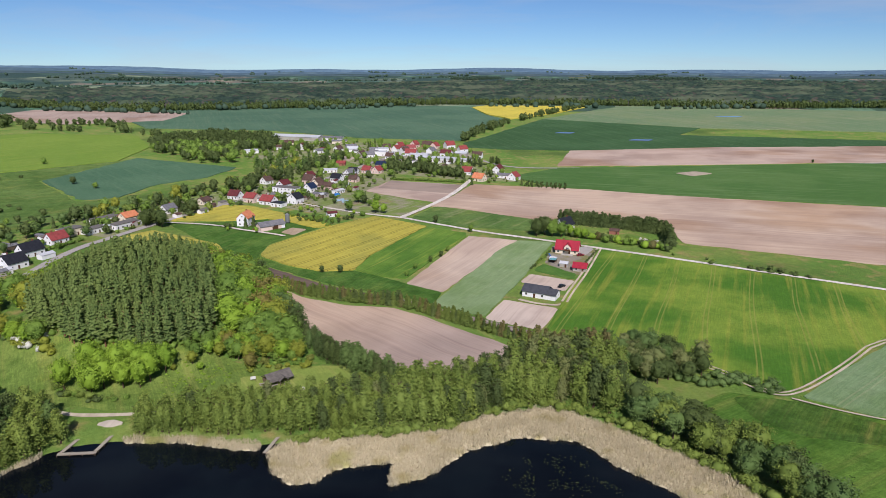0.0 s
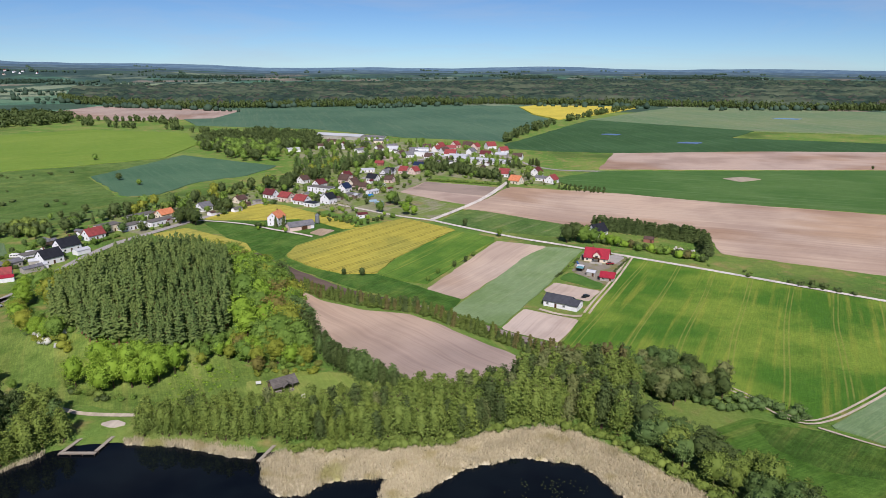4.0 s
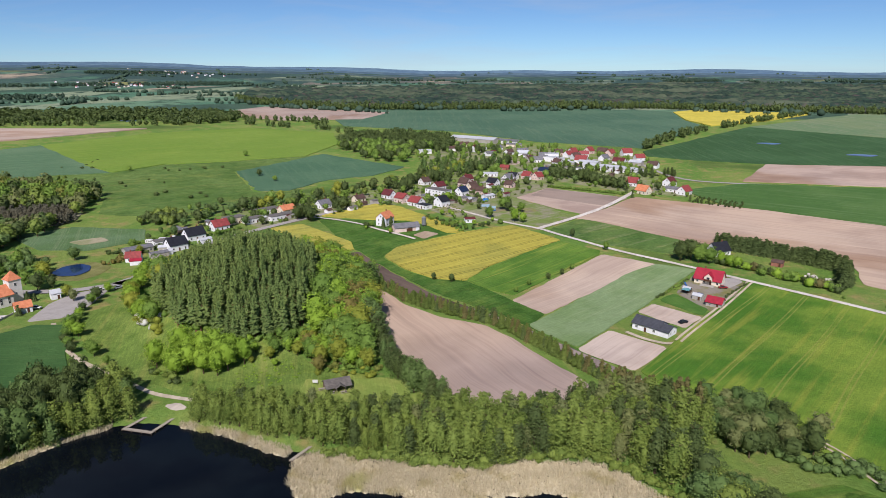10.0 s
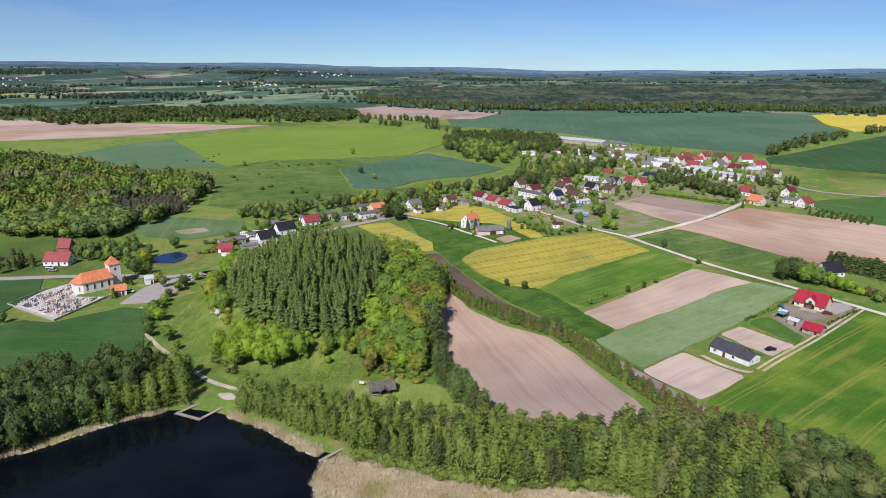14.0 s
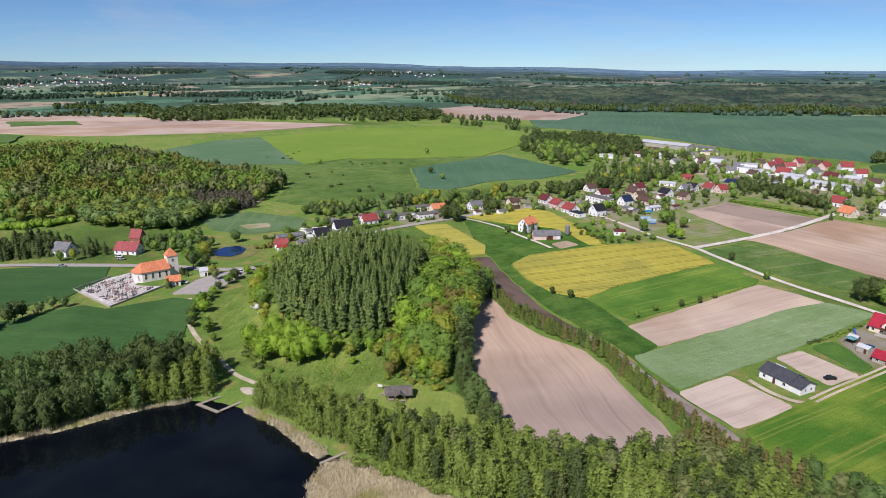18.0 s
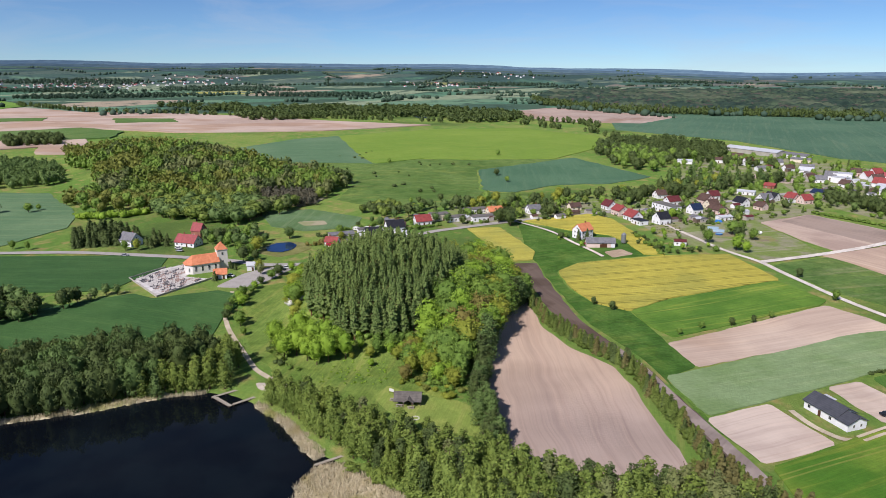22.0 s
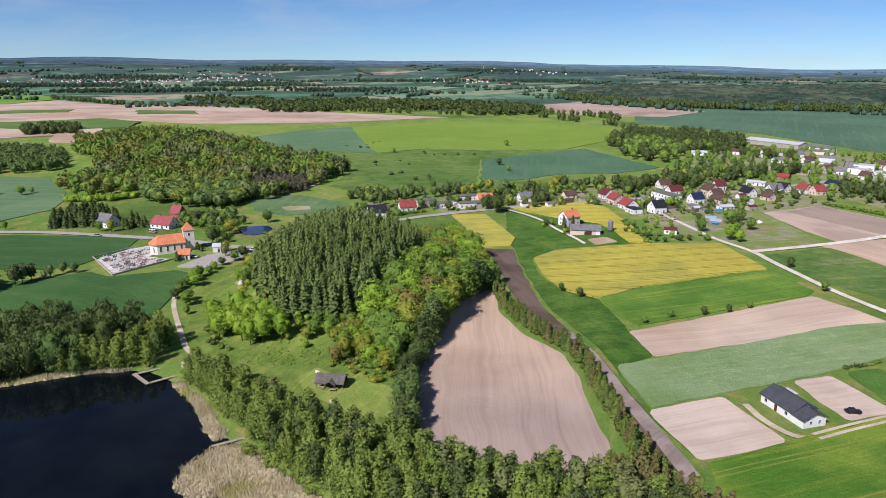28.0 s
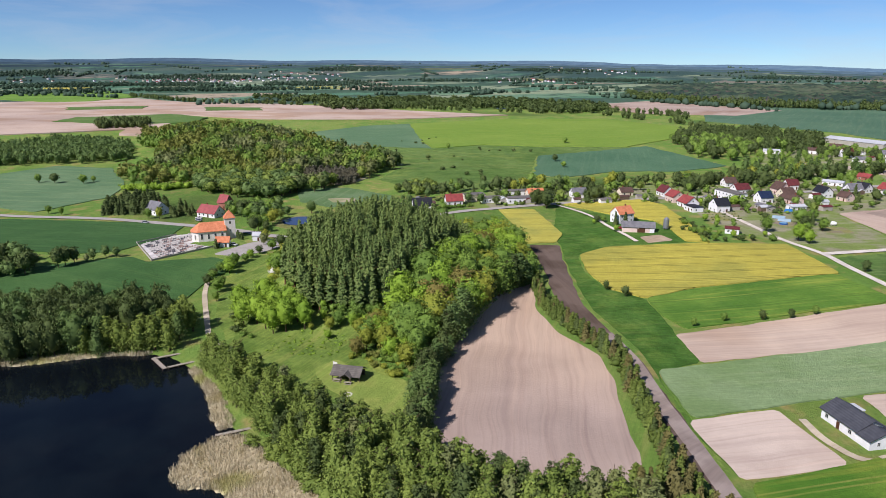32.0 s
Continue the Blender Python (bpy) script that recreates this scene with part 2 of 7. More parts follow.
    n, k = faces.shape
    me.vertices.add(len(verts))
    me.vertices.foreach_set("co", np.ascontiguousarray(verts, dtype=np.float32).ravel())
    me.loops.add(n * k)
    me.loops.foreach_set("vertex_index", np.ascontiguousarray(faces, dtype=np.int32).ravel())
    me.polygons.add(n)
    me.polygons.foreach_set("loop_start", np.arange(0, n * k, k, dtype=np.int32))
    me.polygons.foreach_set("loop_total", np.full(n, k, dtype=np.int32))
    if smooth:
        me.polygons.foreach_set("use_smooth", np.ones(n, bool))
    me.materials.append(mat)
    me.update(calc_edges=True)
    me.validate()
    return me


CX, CY = 40.0, 70.0
rad = [6.0]
while rad[-1] < 4950:
    r = rad[-1]
    rad.append(r + (4.0 if r < 60 else 2.1 if r < 260 else 3.0 if r < 520 else 3.0 * (r / 520) ** 1.6))
rad = np.array(rad)
ang = np.concatenate([np.arange(-112, 52, 0.5), np.arange(52, 248, 4.0)])
ang = np.radians(ang)
RR, AA = np.meshgrid(rad, ang, indexing="ij")
gx, gy = CX + RR * np.sin(AA), CY + RR * np.cos(AA)
gv = np.stack([gx.ravel(), gy.ravel(), ground(gx.ravel(), gy.ravel())], 1)
nr, na = RR.shape
i, j = np.meshgrid(np.arange(nr - 1), np.arange(na), indexing="ij")
j2 = (j + 1) % na
gf = np.stack([i * na + j, i * na + j2, (i + 1) * na + j2, (i + 1) * na + j], -1).reshape(-1, 4)[:, ::-1]


def ground_mat():
    n = Nodes("meadow_and_distance", 0.95, 0.1)
    col = n.mix(n.noise(0.02, 5, None, 0.4, 0.62), soft("5f933a", 0.16, 1.15), soft("789c48", 0.16, 1.15))
    col = n.mix(n.noise(0.11, 5, None, 0.5, 0.7), col, soft("92985c", 0.2, 1.2))
    col = n.mix(n.noise(0.007, 3, None, 0.52, 0.7), col, soft("4c7634", 0.2, 1.2))
    # far country: patchwork of fields and woods, its tones cooled to imitate haze
    v = n.t.nodes.new("ShaderNodeTexVoronoi")
    v.inputs["Scale"].default_value = 0.0048
    wob = n.t.nodes.new("ShaderNodeMapping")
    n.link(n.coords(), wob.inputs[0])
    wob.inputs["Scale"].default_value = (1.0, 0.62, 0.0)
    n.link(wob.outputs[0], v.inputs["Vector"])
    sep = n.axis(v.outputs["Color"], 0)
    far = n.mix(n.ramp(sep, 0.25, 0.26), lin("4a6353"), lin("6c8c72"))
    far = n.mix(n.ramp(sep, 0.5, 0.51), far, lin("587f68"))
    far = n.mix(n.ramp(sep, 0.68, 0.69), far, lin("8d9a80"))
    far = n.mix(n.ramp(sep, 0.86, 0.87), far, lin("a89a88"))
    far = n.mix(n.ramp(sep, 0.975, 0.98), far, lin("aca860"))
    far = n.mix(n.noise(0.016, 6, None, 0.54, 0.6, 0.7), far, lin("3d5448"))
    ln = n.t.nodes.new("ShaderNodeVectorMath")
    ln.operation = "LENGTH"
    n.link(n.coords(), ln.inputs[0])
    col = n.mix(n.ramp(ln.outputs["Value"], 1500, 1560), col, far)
    # bluish haze put into the ground colour, growing with distance
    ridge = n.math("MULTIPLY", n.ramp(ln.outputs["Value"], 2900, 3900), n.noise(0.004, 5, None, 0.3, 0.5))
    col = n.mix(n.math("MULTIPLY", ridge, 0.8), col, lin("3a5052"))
    g = n.noise(0.7, 6, None, 0.3, 0.7, 0.8)
    col = n.mix(n.math("MULTIPLY", g, 0.75), col, n.mix(1.0, col, (0.55, 0.6, 0.48, 1), "MULTIPLY"))
    col = n.mix(n.math("MULTIPLY", n.noise(0.35, 4, None, 0.5, 0.68), 0.55), col, n.mix(1.0, col, (1.5, 1.35, 1.3, 1), "MULTIPLY"))
    n.bump(g, 0.8, 0.4)
    return n.done(col)


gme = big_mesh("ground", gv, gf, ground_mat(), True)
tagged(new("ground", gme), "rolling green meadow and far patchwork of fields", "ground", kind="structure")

# water of the lake
n = Nodes("lake_water", 0.04, 0.25)
n.b.inputs["IOR"].default_value = 1.33
n.bump(n.noise(1.5, 3, None, 0.0, 1.0), 0.05, 0.02)
water_mat = n.done(n.mix(n.noise(0.05, 3), lin("090d12"), lin("0e1418")))
lv = [(x, y, 0.0) for x, y in LAKE]
tagged(new("lake_water", mesh_of("lake_water", lv, [list(range(len(lv)))], water_mat)), "dark still lake water below the reeds", "water", kind="structure")

from mathutils.geometry import delaunay_2d_cdt


def rounded(poly, times=2, closed=True):
    for _ in range(times):
        out = []
        seg = list(zip(poly, poly[1:] + poly[:1])) if closed else list(zip(poly, poly[1:]))
        if not closed:
            out.append(poly[0])
        for a, b in seg:
            k = min(0.22, 1.3 / (math.hypot(b[0] - a[0], b[1] - a[1]) + 1e-6)) if closed else 0.22
            out.append((a[0] * (1 - k) + b[0] * k, a[1] * (1 - k) + b[1] * k))
            out.append((a[0] * k + b[0] * (1 - k), a[1] * k + b[1] * (1 - k)))
        if not closed:
            out.append(poly[-1])
        poly = out
    return poly


def drape(name, poly, step, lift, mat, label, category="field", soft=1, kind="structure", ragged=0.0):
    """A field laid over the ground along its outline."""
    p = rounded(list(poly), soft)
    dense = []
    for a, b in zip(p, p[1:] + p[:1]):
        k = max(1, int(math.hypot(b[0] - a[0], b[1] - a[1]) / step))
        for q in range(k):
            x, y = a[0] + (b[0] - a[0]) * q / k, a[1] + (b[1] - a[1]) * q / k
            if ragged:
                w = noise.noise_vector(Vector((x * 0.11, y * 0.11, 3.1)))
                x, y = x + ragged * w[0], y + ragged * w[1]
            dense.append((x, y))
    xs, ys = [q[0] for q in dense], [q[1] for q in dense]
    ix, iy = np.meshgrid(np.arange(min(xs), max(xs), step), np.arange(min(ys), max(ys), step))
    ix, iy = ix.ravel(), iy.ravel()
    ok = poly_dist(ix, iy, dense) > step * 0.5
    pts = [Vector(q) for q in dense] + [Vector(q) for q in zip(ix[ok], iy[ok])]
    v, _, f, *_ = delaunay_2d_cdt(pts, [], [list(range(len(dense)))], 1, 1e-4)
    vx, vy = np.array([q[0] for q in v]), np.array([q[1] for q in v])
    z = ground(vx, vy) + lift
    if f and (vx[f[0][1]] - vx[f[0][0]]) * (vy[f[0][2]] - vy[f[0][0]]) < (vy[f[0][1]] - vy[f[0][0]]) * (vx[f[0][2]] - vx[f[0][0]]):
        f = [t[::-1] for t in f]
    used = {}
    for t in f:
        for a, b in zip(t, (*t[1:], t[0])):
            used[(a, b)] = 1
    rim = [e for e in used if (e[1], e[0]) not in used]
    low = {}
    vs = list(zip(vx, vy, z))
    for a, _ in rim:
        low[a] = len(vs)
        vs.append((vx[a], vy[a], z[a] - lift - 0.15))
    f = [*f, *((b, a, low[a], low[b]) for a, b in rim if a in low and b in low)]
    me = mesh_of(name, vs, f, mat, False)
    return tagged(new(name, me), label, category, kind=kind)


def ribbon(name, pts, width, lift, mat, label, category="road", step=3.0):
    p = rounded(list(pts), 2, False)
    line = []
    for a, b in zip(p, p[1:]):
        k = max(1, int(math.hypot(b[0] - a[0], b[1] - a[1]) / step))
        line += [(a[0] + (b[0] - a[0]) * q / k, a[1] + (b[1] - a[1]) * q / k) for q in range(k)]
    line.append(p[-1])
    l = np.array(line)
    t = np.gradient(l, axis=0)
    t /= np.linalg.norm(t, axis=1)[:, None] + 1e-9
    nrm = np.stack([-t[:, 1], t[:, 0]], 1)
    w = np.array([width * (1 + 0.12 * noise.noise(Vector((x * 0.1, y * 0.1, 0)))) for x, y in line])[:, None]
    cols = [-0.5, -0.17, 0.17, 0.5]
    vs = []
    for c in cols:
        q = l + nrm * w * c
        vs.append(np.column_stack([q, ground(q[:, 0], q[:, 1]) + lift]))
    k = len(line)
    faces = [(c * k + a, c * k + a + 1, (c + 1) * k + a + 1, (c + 1) * k + a) for c in range(3) for a in range(k - 1)]
    me = mesh_of(name, np.concatenate(vs), faces, mat, True)
    if me.polygons[0].normal.z < 0:
        me.flip_normals()
    return tagged(new(name, me), label, category, kind="structure")


# ---- fields ----
PLOUGH = ("c0a58c", "a98d77", "d2b99f")
FIELDS = [
    ("ploughed_field", [(-47, 236), (-60, 252), (-77, 277), (-87, 300), (-90, 318), (-80, 309), (-66, 296), (-45, 286), (-23, 282), (-10, 273), (5, 259), (19, 247), (26, 240), (27, 233), (24, 225), (10, 213), (-8, 206), (-22, 214), (-35, 225)],
     4, 0.18, ("c0a082", "b09276", "9e866e", 46, 0.016, 0.5, 0, "", 0), "bare ploughed pinkish-brown field beside the wooded hill"),
    ("dirt_strip", [(-136, 360), (-100, 335), (-65, 307), (-37, 297), (-12, 284), (7, 269), (24, 257), (41, 246), (44.5, 249), (27, 262), (10, 273.5), (-12, 290), (-40, 304), (-58, 314), (-92, 342), (-124, 370)],
     4, 0.16, ("6e5a4c", "594739", "7d6a5a", 60, 0.05, 0.5, 0, "", 0), "dark brown worked strip of bare soil"),
    ("rapeseed_field", [(-106, 365), (-105, 384), (-73, 427), (-49, 455), (-11, 425), (-27, 395), (-42, 367), (-48, 340), (-67, 338), (-85, 348)],
     5, 0.6, ("b5a91e", "a39e2a", "c8ba26", -38, 0.035, 0.5, 10, "5a6424", 0, 0.75), "pale yellow flowering rapeseed field with tractor lines"),
    ("cereal_field", [(-48, 341), (-42, 364), (-26, 395), (-12, 423), (15, 410), (15, 401), (-1, 370), (-20, 325), (-34, 330)],
     5, 0.4, ("467f22", "5b9029", "90a838", -29, 0.03, 0.8, 11, "3a6a26", 0, 0.5), "bright green cereal strip below the rapeseed"),
    ("bare_field", [(-19, 318), (-2, 362), (17, 404), (47, 397), (30, 369), (0, 304)],
     5, 0.16, ("c8ac90", "bb9f86", "d4bca2", -29, 0.02, 0.6, 0, "", 0), "bare tan ploughed strip between green crops"),
    ("wheat_field", [(-5, 288), (30, 370), (47, 397), (68, 394), (50, 349), (38, 318), (18, 271)],
     5, 0.4, ("76a06c", "6a9664", "8aac7a", -29, 0.03, 0.4, 0, "", 0), "grey-green young wheat strip"),
    ("bare_plot", [(18, 269), (29, 294), (53, 282), (41, 256)],
     3, 0.16, ("cab29c", "bfa691", "d4bfaa", -29, 0.05, 0.3, 0, "", 0), "square bare building plot of raked soil"),
    ("bare_plot", [(40, 321), (46, 334), (68, 322), (60, 306)],
     3, 0.16, ("c6ae98", "bba28c", "d2bca6", -29, 0.05, 0.3, 0, "", 0), "bare raked plot behind the white bungalow"),
    ("lawn", [(49, 340), (56, 352), (71, 334), (68, 324)],
     3, 0.2, ("417a2c", "4d8433", "5d8c3c", 25, 0.1, 0.3, 0, "", 0), "small dark green lawn between the plots"),
    ("big_cereal_field", [(43, 256), (56, 290), (75, 335), (95, 380), (135, 358), (219, 306), (260, 278), (214, 262), (178, 248), (150, 222), (120, 203), (103, 207), (90, 226), (72, 238), (52, 246)],
     6, 0.4, ("3e7c14", "6f9a24", "9aa832", -24, 0.018, 0.4, 19, "8a9a44", 0, 0.55), "large bright green cereal field with tractor lines"),
    ("oat_field", [(120, 198), (148, 220), (178, 242), (230, 262), (260, 240), (190, 170), (150, 186), (138, 185)],
     6, 0.35, ("6d9a68", "629060", "82a878", -52, 0.03, 0.4, 12, "8aa376", 0), "pale blue-green young oat field"),
    ("grass_field", [(-22, 447), (-20, 458), (-5, 490), (74, 449), (68, 418), (15, 424)],
     6, 0.3, ("4f7f3c", "5d8845", "96985f", -30, 0.02, 0.5, 0, "", 0, 0.5, 0.75), "green pasture beside the gravel road"),
    ("big_bare_field", [(-9, 492), (10, 535), (26, 590), (97, 586), (198, 544), (342, 497), (430, 470), (330, 320), (246, 350), (150, 393), (152, 428), (87, 456), (70, 452)],
     10, 0.3, ("c8a888", "b5957a", "d6bd9e", 74, 0.012, 0.6, 0, "", 0), "very large bare ploughed tan field with darker patches"),
    ("bare_field", [(-66, 553), (-49, 606), (22, 582), (-4, 505), (-29, 521)],
     6, 0.3, ("bda189", "ab8e7a", "cbb199", 74, 0.03, 0.4, 0, "", 0), "bare brown field at the village edge"),
    ("bare_field", [(-57, 567), (-49, 604), (20, 581), (5, 543)],
     6, 0.36, ("a58c78", "96806e", "b29a86", 74, 0.03, 0.4, 0, "", 0), "darker freshly worked half of the bare field"),
    ("lawn", [(-140, 714), (-121, 660), (-84, 688), (-107, 723)],
     5, 0.3, ("5c8a3c", "688f46", "80985a", 10, 0.05, 0.4, 0, "", 0), "mown playing field inside the village"),
    ("sand_patch", [(-148, 744), (-103, 728), (-100, 754), (-142, 775)],
     6, 0.3, ("bca690", "ae9882", "c8b49e", 0, 0.05, 0.4, 0, "", 0), "bare tan plot behind the playing field"),
    ("rough_meadow", [(97, 199), (98, 184), (109, 173), (128, 169), (150, 168), (136, 181), (118, 195)],
     4, 0.2, ("3c6c22", "4a7828", "7a8a48", -40, 0.05, 0.5, 0, "", 0, 0.5, 0.95), "dark uneven grass of the wet hollow"),
    ("grass_field", [(97, 588), (65, 643), (124, 694), (440, 713), (600, 690), (520, 440), (430, 472), (345, 500), (198, 546)],
     14, 0.5, ("3f7436", "4b7d40", "5d8a58", 74, 0.012, 0.7, 0, "", 0), "broad green crop field behind the ploughed land"),
    ("bare_field", [(123, 706), (159, 822), (338, 846), (567, 844), (800, 800), (700, 690), (485, 718), (381, 716)],
     16, 0.6, ("c0a28a", "a98b76", "d0b69c", 80, 0.012, 0.6, 0, "", 0), "distant bare tan field"),
    ("wheat_field", [(27, 878), (72, 987), (189, 1268), (419, 1081), (349, 983), (604, 901), (900, 830), (800, 802), (567, 846), (338, 848), (159, 824), (33, 841)],
     22, 0.8, ("2f5f3a", "376843", "4d7a52", 15, 0.01, 0.5, 24, "5a7a55", 0), "dark green distant wheat field with wet hollows"),
    ("pale_field", [(189, 1268), (364, 1561), (566, 1850), (530, 1675), (997, 1500), (1200, 1300), (677, 1013), (419, 1081)],
     30, 1.2, ("5f8a5f", "6d8f62", "a89f80", 15, 0.006, 0.5, 30, "8c9a76", 0), "pale green distant field with stony streaks"),
    ("rapeseed_field", [(70, 1640), (110, 1720), (330, 1700), (347, 1640), (240, 1430), (130, 1268), (92, 1400)],
     20, 1.6, ("d8c408", "c9b80c", "b2a51c", 20, 0.02, 0.25, 0, "", 0), "brilliant yellow distant rapeseed field"),
    ("wheat_field", [(-588, 1230), (-567, 1500), (-389, 1600), (-76, 1660), (66, 1650), (88, 1400), (118, 1262), (110, 1227), (24, 907), (-115, 933), (-264, 1022), (-467, 1048)],
     24, 0.9, ("3f7058", "4a7a5f", "63876a", 20, 0.006, 0.45, 26, "5d8468", 0), "large blue-green distant wheat field"),
    ("bare_field", [(-889, 1262), (-912, 1500), (-600, 1420), (-528, 1395), (-498, 1189), (-645, 1118)],
     24, 1.0, ("b49a86", "a88c78", "c6ad96", 20, 0.01, 0.4, 0, "", 0), "distant bare brown field before the forest"),
    ("bright_field", [(-720, 677), (-692, 843), (-601, 962), (-435, 945), (-367, 826), (-355, 716), (-415, 651), (-470, 608), (-480, 549), (-538, 572)],
     14, 0.6, ("64942a", "6e9a32", "88a440", -35, 0.006, 0.5, 22, "6aa52c", 0), "vivid light green crop field beyond the village"),
    ("wheat_field", [(-366, 595), (-343, 737), (-213, 678), (-225, 618), (-256, 582), (-263, 523), (-286, 511)],
     9, 0.5, ("3f7355", "487b5b", "5d8a68", 40, 0.012, 0.35, 18, "52805e", 0), "blue-green wheat field behind the village gardens"),
    ("wheat_field", [(-706, 503), (-735, 613), (-720, 677), (-538, 572), (-480, 545), (-524, 513), (-580, 463)],
     12, 0.5, ("4c7d58", "578560", "6f9670", -40, 0.01, 0.4, 20, "6b8f68", 0), "soft green wheat field below the far slope"),
    ("bare_field", [(-1861, 238), (-1846, 544), (-1542, 590), (-1330, 741), (-1150, 789), (-953, 827), (-745, 898), (-797, 702), (-933, 521), (-1079, 457), (-897, 335), (-920, 177), (-1250, 100)],
     26, 1.2, ("c2a68f", "b1947e", "d0b7a0", -50, 0.006, 0.58, 0, "", 0), "wide distant bare tan field"),
    ("cereal_field", [(-369, 141), (-286, 228), (-262, 212), (-246, 182), (-252, 168), (-270, 150), (-300, 110), (-390, 90)],
     5, 0.35, ("2f6236", "37693b", "467746", -45, 0.02, 0.4, 14, "42703f", 0), "dark green cereal field beside the churchyard"),
    ("cereal_field", [(-240, 135), (-238, 155), (-231, 186), (-217, 190), (-206, 217), (-190, 224), (-180, 212), (-172, 202), (-152, 184), (-160, 160), (-190, 130), (-230, 110)],
     5, 0.35, ("326636", "3b6f3c", "4d7f46", -60, 0.03, 0.4, 14, "46733f", 0), "dark green cereal field below the church"),
    ("rapeseed_field", [(-188, 440), (-168, 493), (-146, 490), (-112, 462), (-74, 428), (-84, 420), (-108, 440), (-122, 447), (-150, 440)],
     5, 0.6, ("bdb01a", "aca522", "d2c222", -40, 0.04, 0.5, 11, "5f6a22", 0, 0.5), "yellow flowering rapeseed by the village street"),
    ("rapeseed_field", [(-203, 397), (-188, 414), (-138, 387), (-129, 373), (-140, 359), (-174, 382)],
     4, 0.6, ("b2a92a", "a3a234", "c4b93a", -40, 0.05, 0.5, 12, "74772f", 0), "small yellow-green rapeseed field behind the hill"),
    ("sand_patch", [(234, 657), (257, 667), (270, 653), (245, 640)],
     5, 0.9, ("b5a183", "a99878", "c4b190", 0, 0.05, 0.4, 0, "", 0), "bare sandy patch in the crop"),
    ("sand_patch", [(-108, 180.5), (-104, 183.5), (-98, 182), (-102, 178.5)],
     2, 0.2, ("c4b49c", "b5a58c", "d0c2ac", 0, 0.1, 0.4, 0, "", 0), "trodden sand on the bank beside the dock"),
    ("riding_ground", [(-105, 410), (-95, 405), (-89, 418), (-100, 422)],
     3, 0.3, ("b8a080", "a89070", "c4ae90", 0, 0.1, 0.4, 0, "", 0), "sandy paddock beside the barn"),
    ("rough_grass", [(-188, 434), (-136, 378), (-124, 371), (-92, 343), (-52, 313), (-20, 298), (8, 277), (26, 265), (41, 256), (18, 268), (-5, 288), (0, 304), (-19, 318), (-34, 330), (-48, 340), (-66, 337), (-86, 347), (-107, 365), (-106, 386), (-80, 424), (-108, 438), (-122, 446), (-150, 438)],
     4, 0.1, ("3c7426", "4c8030", "6f8a48", -29, 0.05, 0.35, 0, "", 0, 0.5, 0.95), "lush rough grass along the shallow valley"),
    ("meadow", [(96, 202), (112, 197), (140, 183), (190, 168), (300, 200), (420, 260), (330, 60), (140, 60), (108, 118), (100, 140), (96, 160), (86, 178), (78, 190)],
     5, 0.12, ("447a22", "528628", "86984a", -60, 0.03, 0.4, 0, "", 0, 0.5, 0.8), "bright green lakeside meadow"),
    ("mown_grass", [(-70, 204), (-58, 200), (-44, 203), (-30, 208), (-24, 211), (-34, 222), (-48, 222), (-62, 214), (-72, 213)],
     3, 0.2, ("769c40", "84a24a", "98a85c", 30, 0.1, 0.4, 0, "", 0), "mown grass clearing in front of the shelter"),
    ("slope_grass", [(-200, 232), (-168, 208), (-130, 193), (-96, 188), (-60, 195), (-45, 202), (-48, 222), (-75, 224), (-95, 236), (-130, 224), (-165, 236), (-192, 254)],
     3, 0.09, ("628c38", "70963f", "8c9c52", 30, 0.06, 0.4, 0, "", 0, 0.5, 0.75), "sunny rough grass on the foot of the hill"),
    ("verge", [(27, 232), (32, 241), (22, 252), (6, 265), (-8, 276), (-20, 285), (-44, 291), (-66, 300), (-88, 318), (-86, 312), (-66, 296), (-45, 286), (-23, 282), (-10, 273), (5, 259), (19, 247), (26, 240)],
     3, 0.1, ("5a8a34", "678f3e", "8a9856", 30, 0.1, 0.4, 0, "", 0), "strip of grass beside the ploughed field"),
    ("wheat_field", [(-600, 200), (-557, 237), (-470, 232), (-441, 225), (-404, 208), (-378, 160), (-470, 110), (-560, 120)],
     8, 0.4, ("4f8058", "5c8a60", "729a6e", -45, 0.02, 0.4, 16, "7c9a6a", 0), "pale green wheat field west of the road"),
    ("wheat_field", [(-356, 329), (-336, 362), (-283, 371), (-264, 348), (-280, 318), (-308, 310)],
     6, 0.35, ("4f7d52", "5a865a", "74946a", 40, 0.03, 0.4, 16, "6d8f64", 0), "blue-green crop beside the plantation"),
    ("village_gardens", [(-226, 404), (-206, 396), (-186, 440), (-150, 500), (-122, 488), (-100, 470), (-70, 458), (-50, 462), (-28, 458), (-8, 494), (-30, 519), (-67, 552), (-50, 607), (-40, 640), (24, 606), (80, 615), (50, 680), (30, 830), (-60, 870), (-160, 900), (-230, 850), (-230, 760), (-190, 690), (-165, 600), (-215, 520), (-262, 440)],
     5, 0.08, ("6d8f48", "939068", "aba083", -30, 0.07, 0.5, 0, "", 0), "gardens, lawns and yards between the village houses"),
    ("rough_meadow", [(-600, 425), (-540, 566), (-484, 546), (-470, 604), (-418, 648), (-360, 712), (-346, 730), (-369, 595), (-288, 506), (-262, 518), (-222, 522), (-264, 444), (-276, 402), (-350, 398), (-405, 462), (-520, 456)],
     10, 0.06, ("52803a", "5e8a44", "7c8852", -40, 0.012, 0.5, 0, "", 0, 0.5, 0.8), "rough darker green meadow behind the village"),
    ("bright_field", [(-1800, 322), (-1725, 415), (-1940, 580), (-2510, 590), (-2590, 410), (-2200, 200)],
     40, 2.0, ("568f30", "629838", "7ba048", -60, 0.004, 0.4, 0, "", 0), "light green field far to the west"),
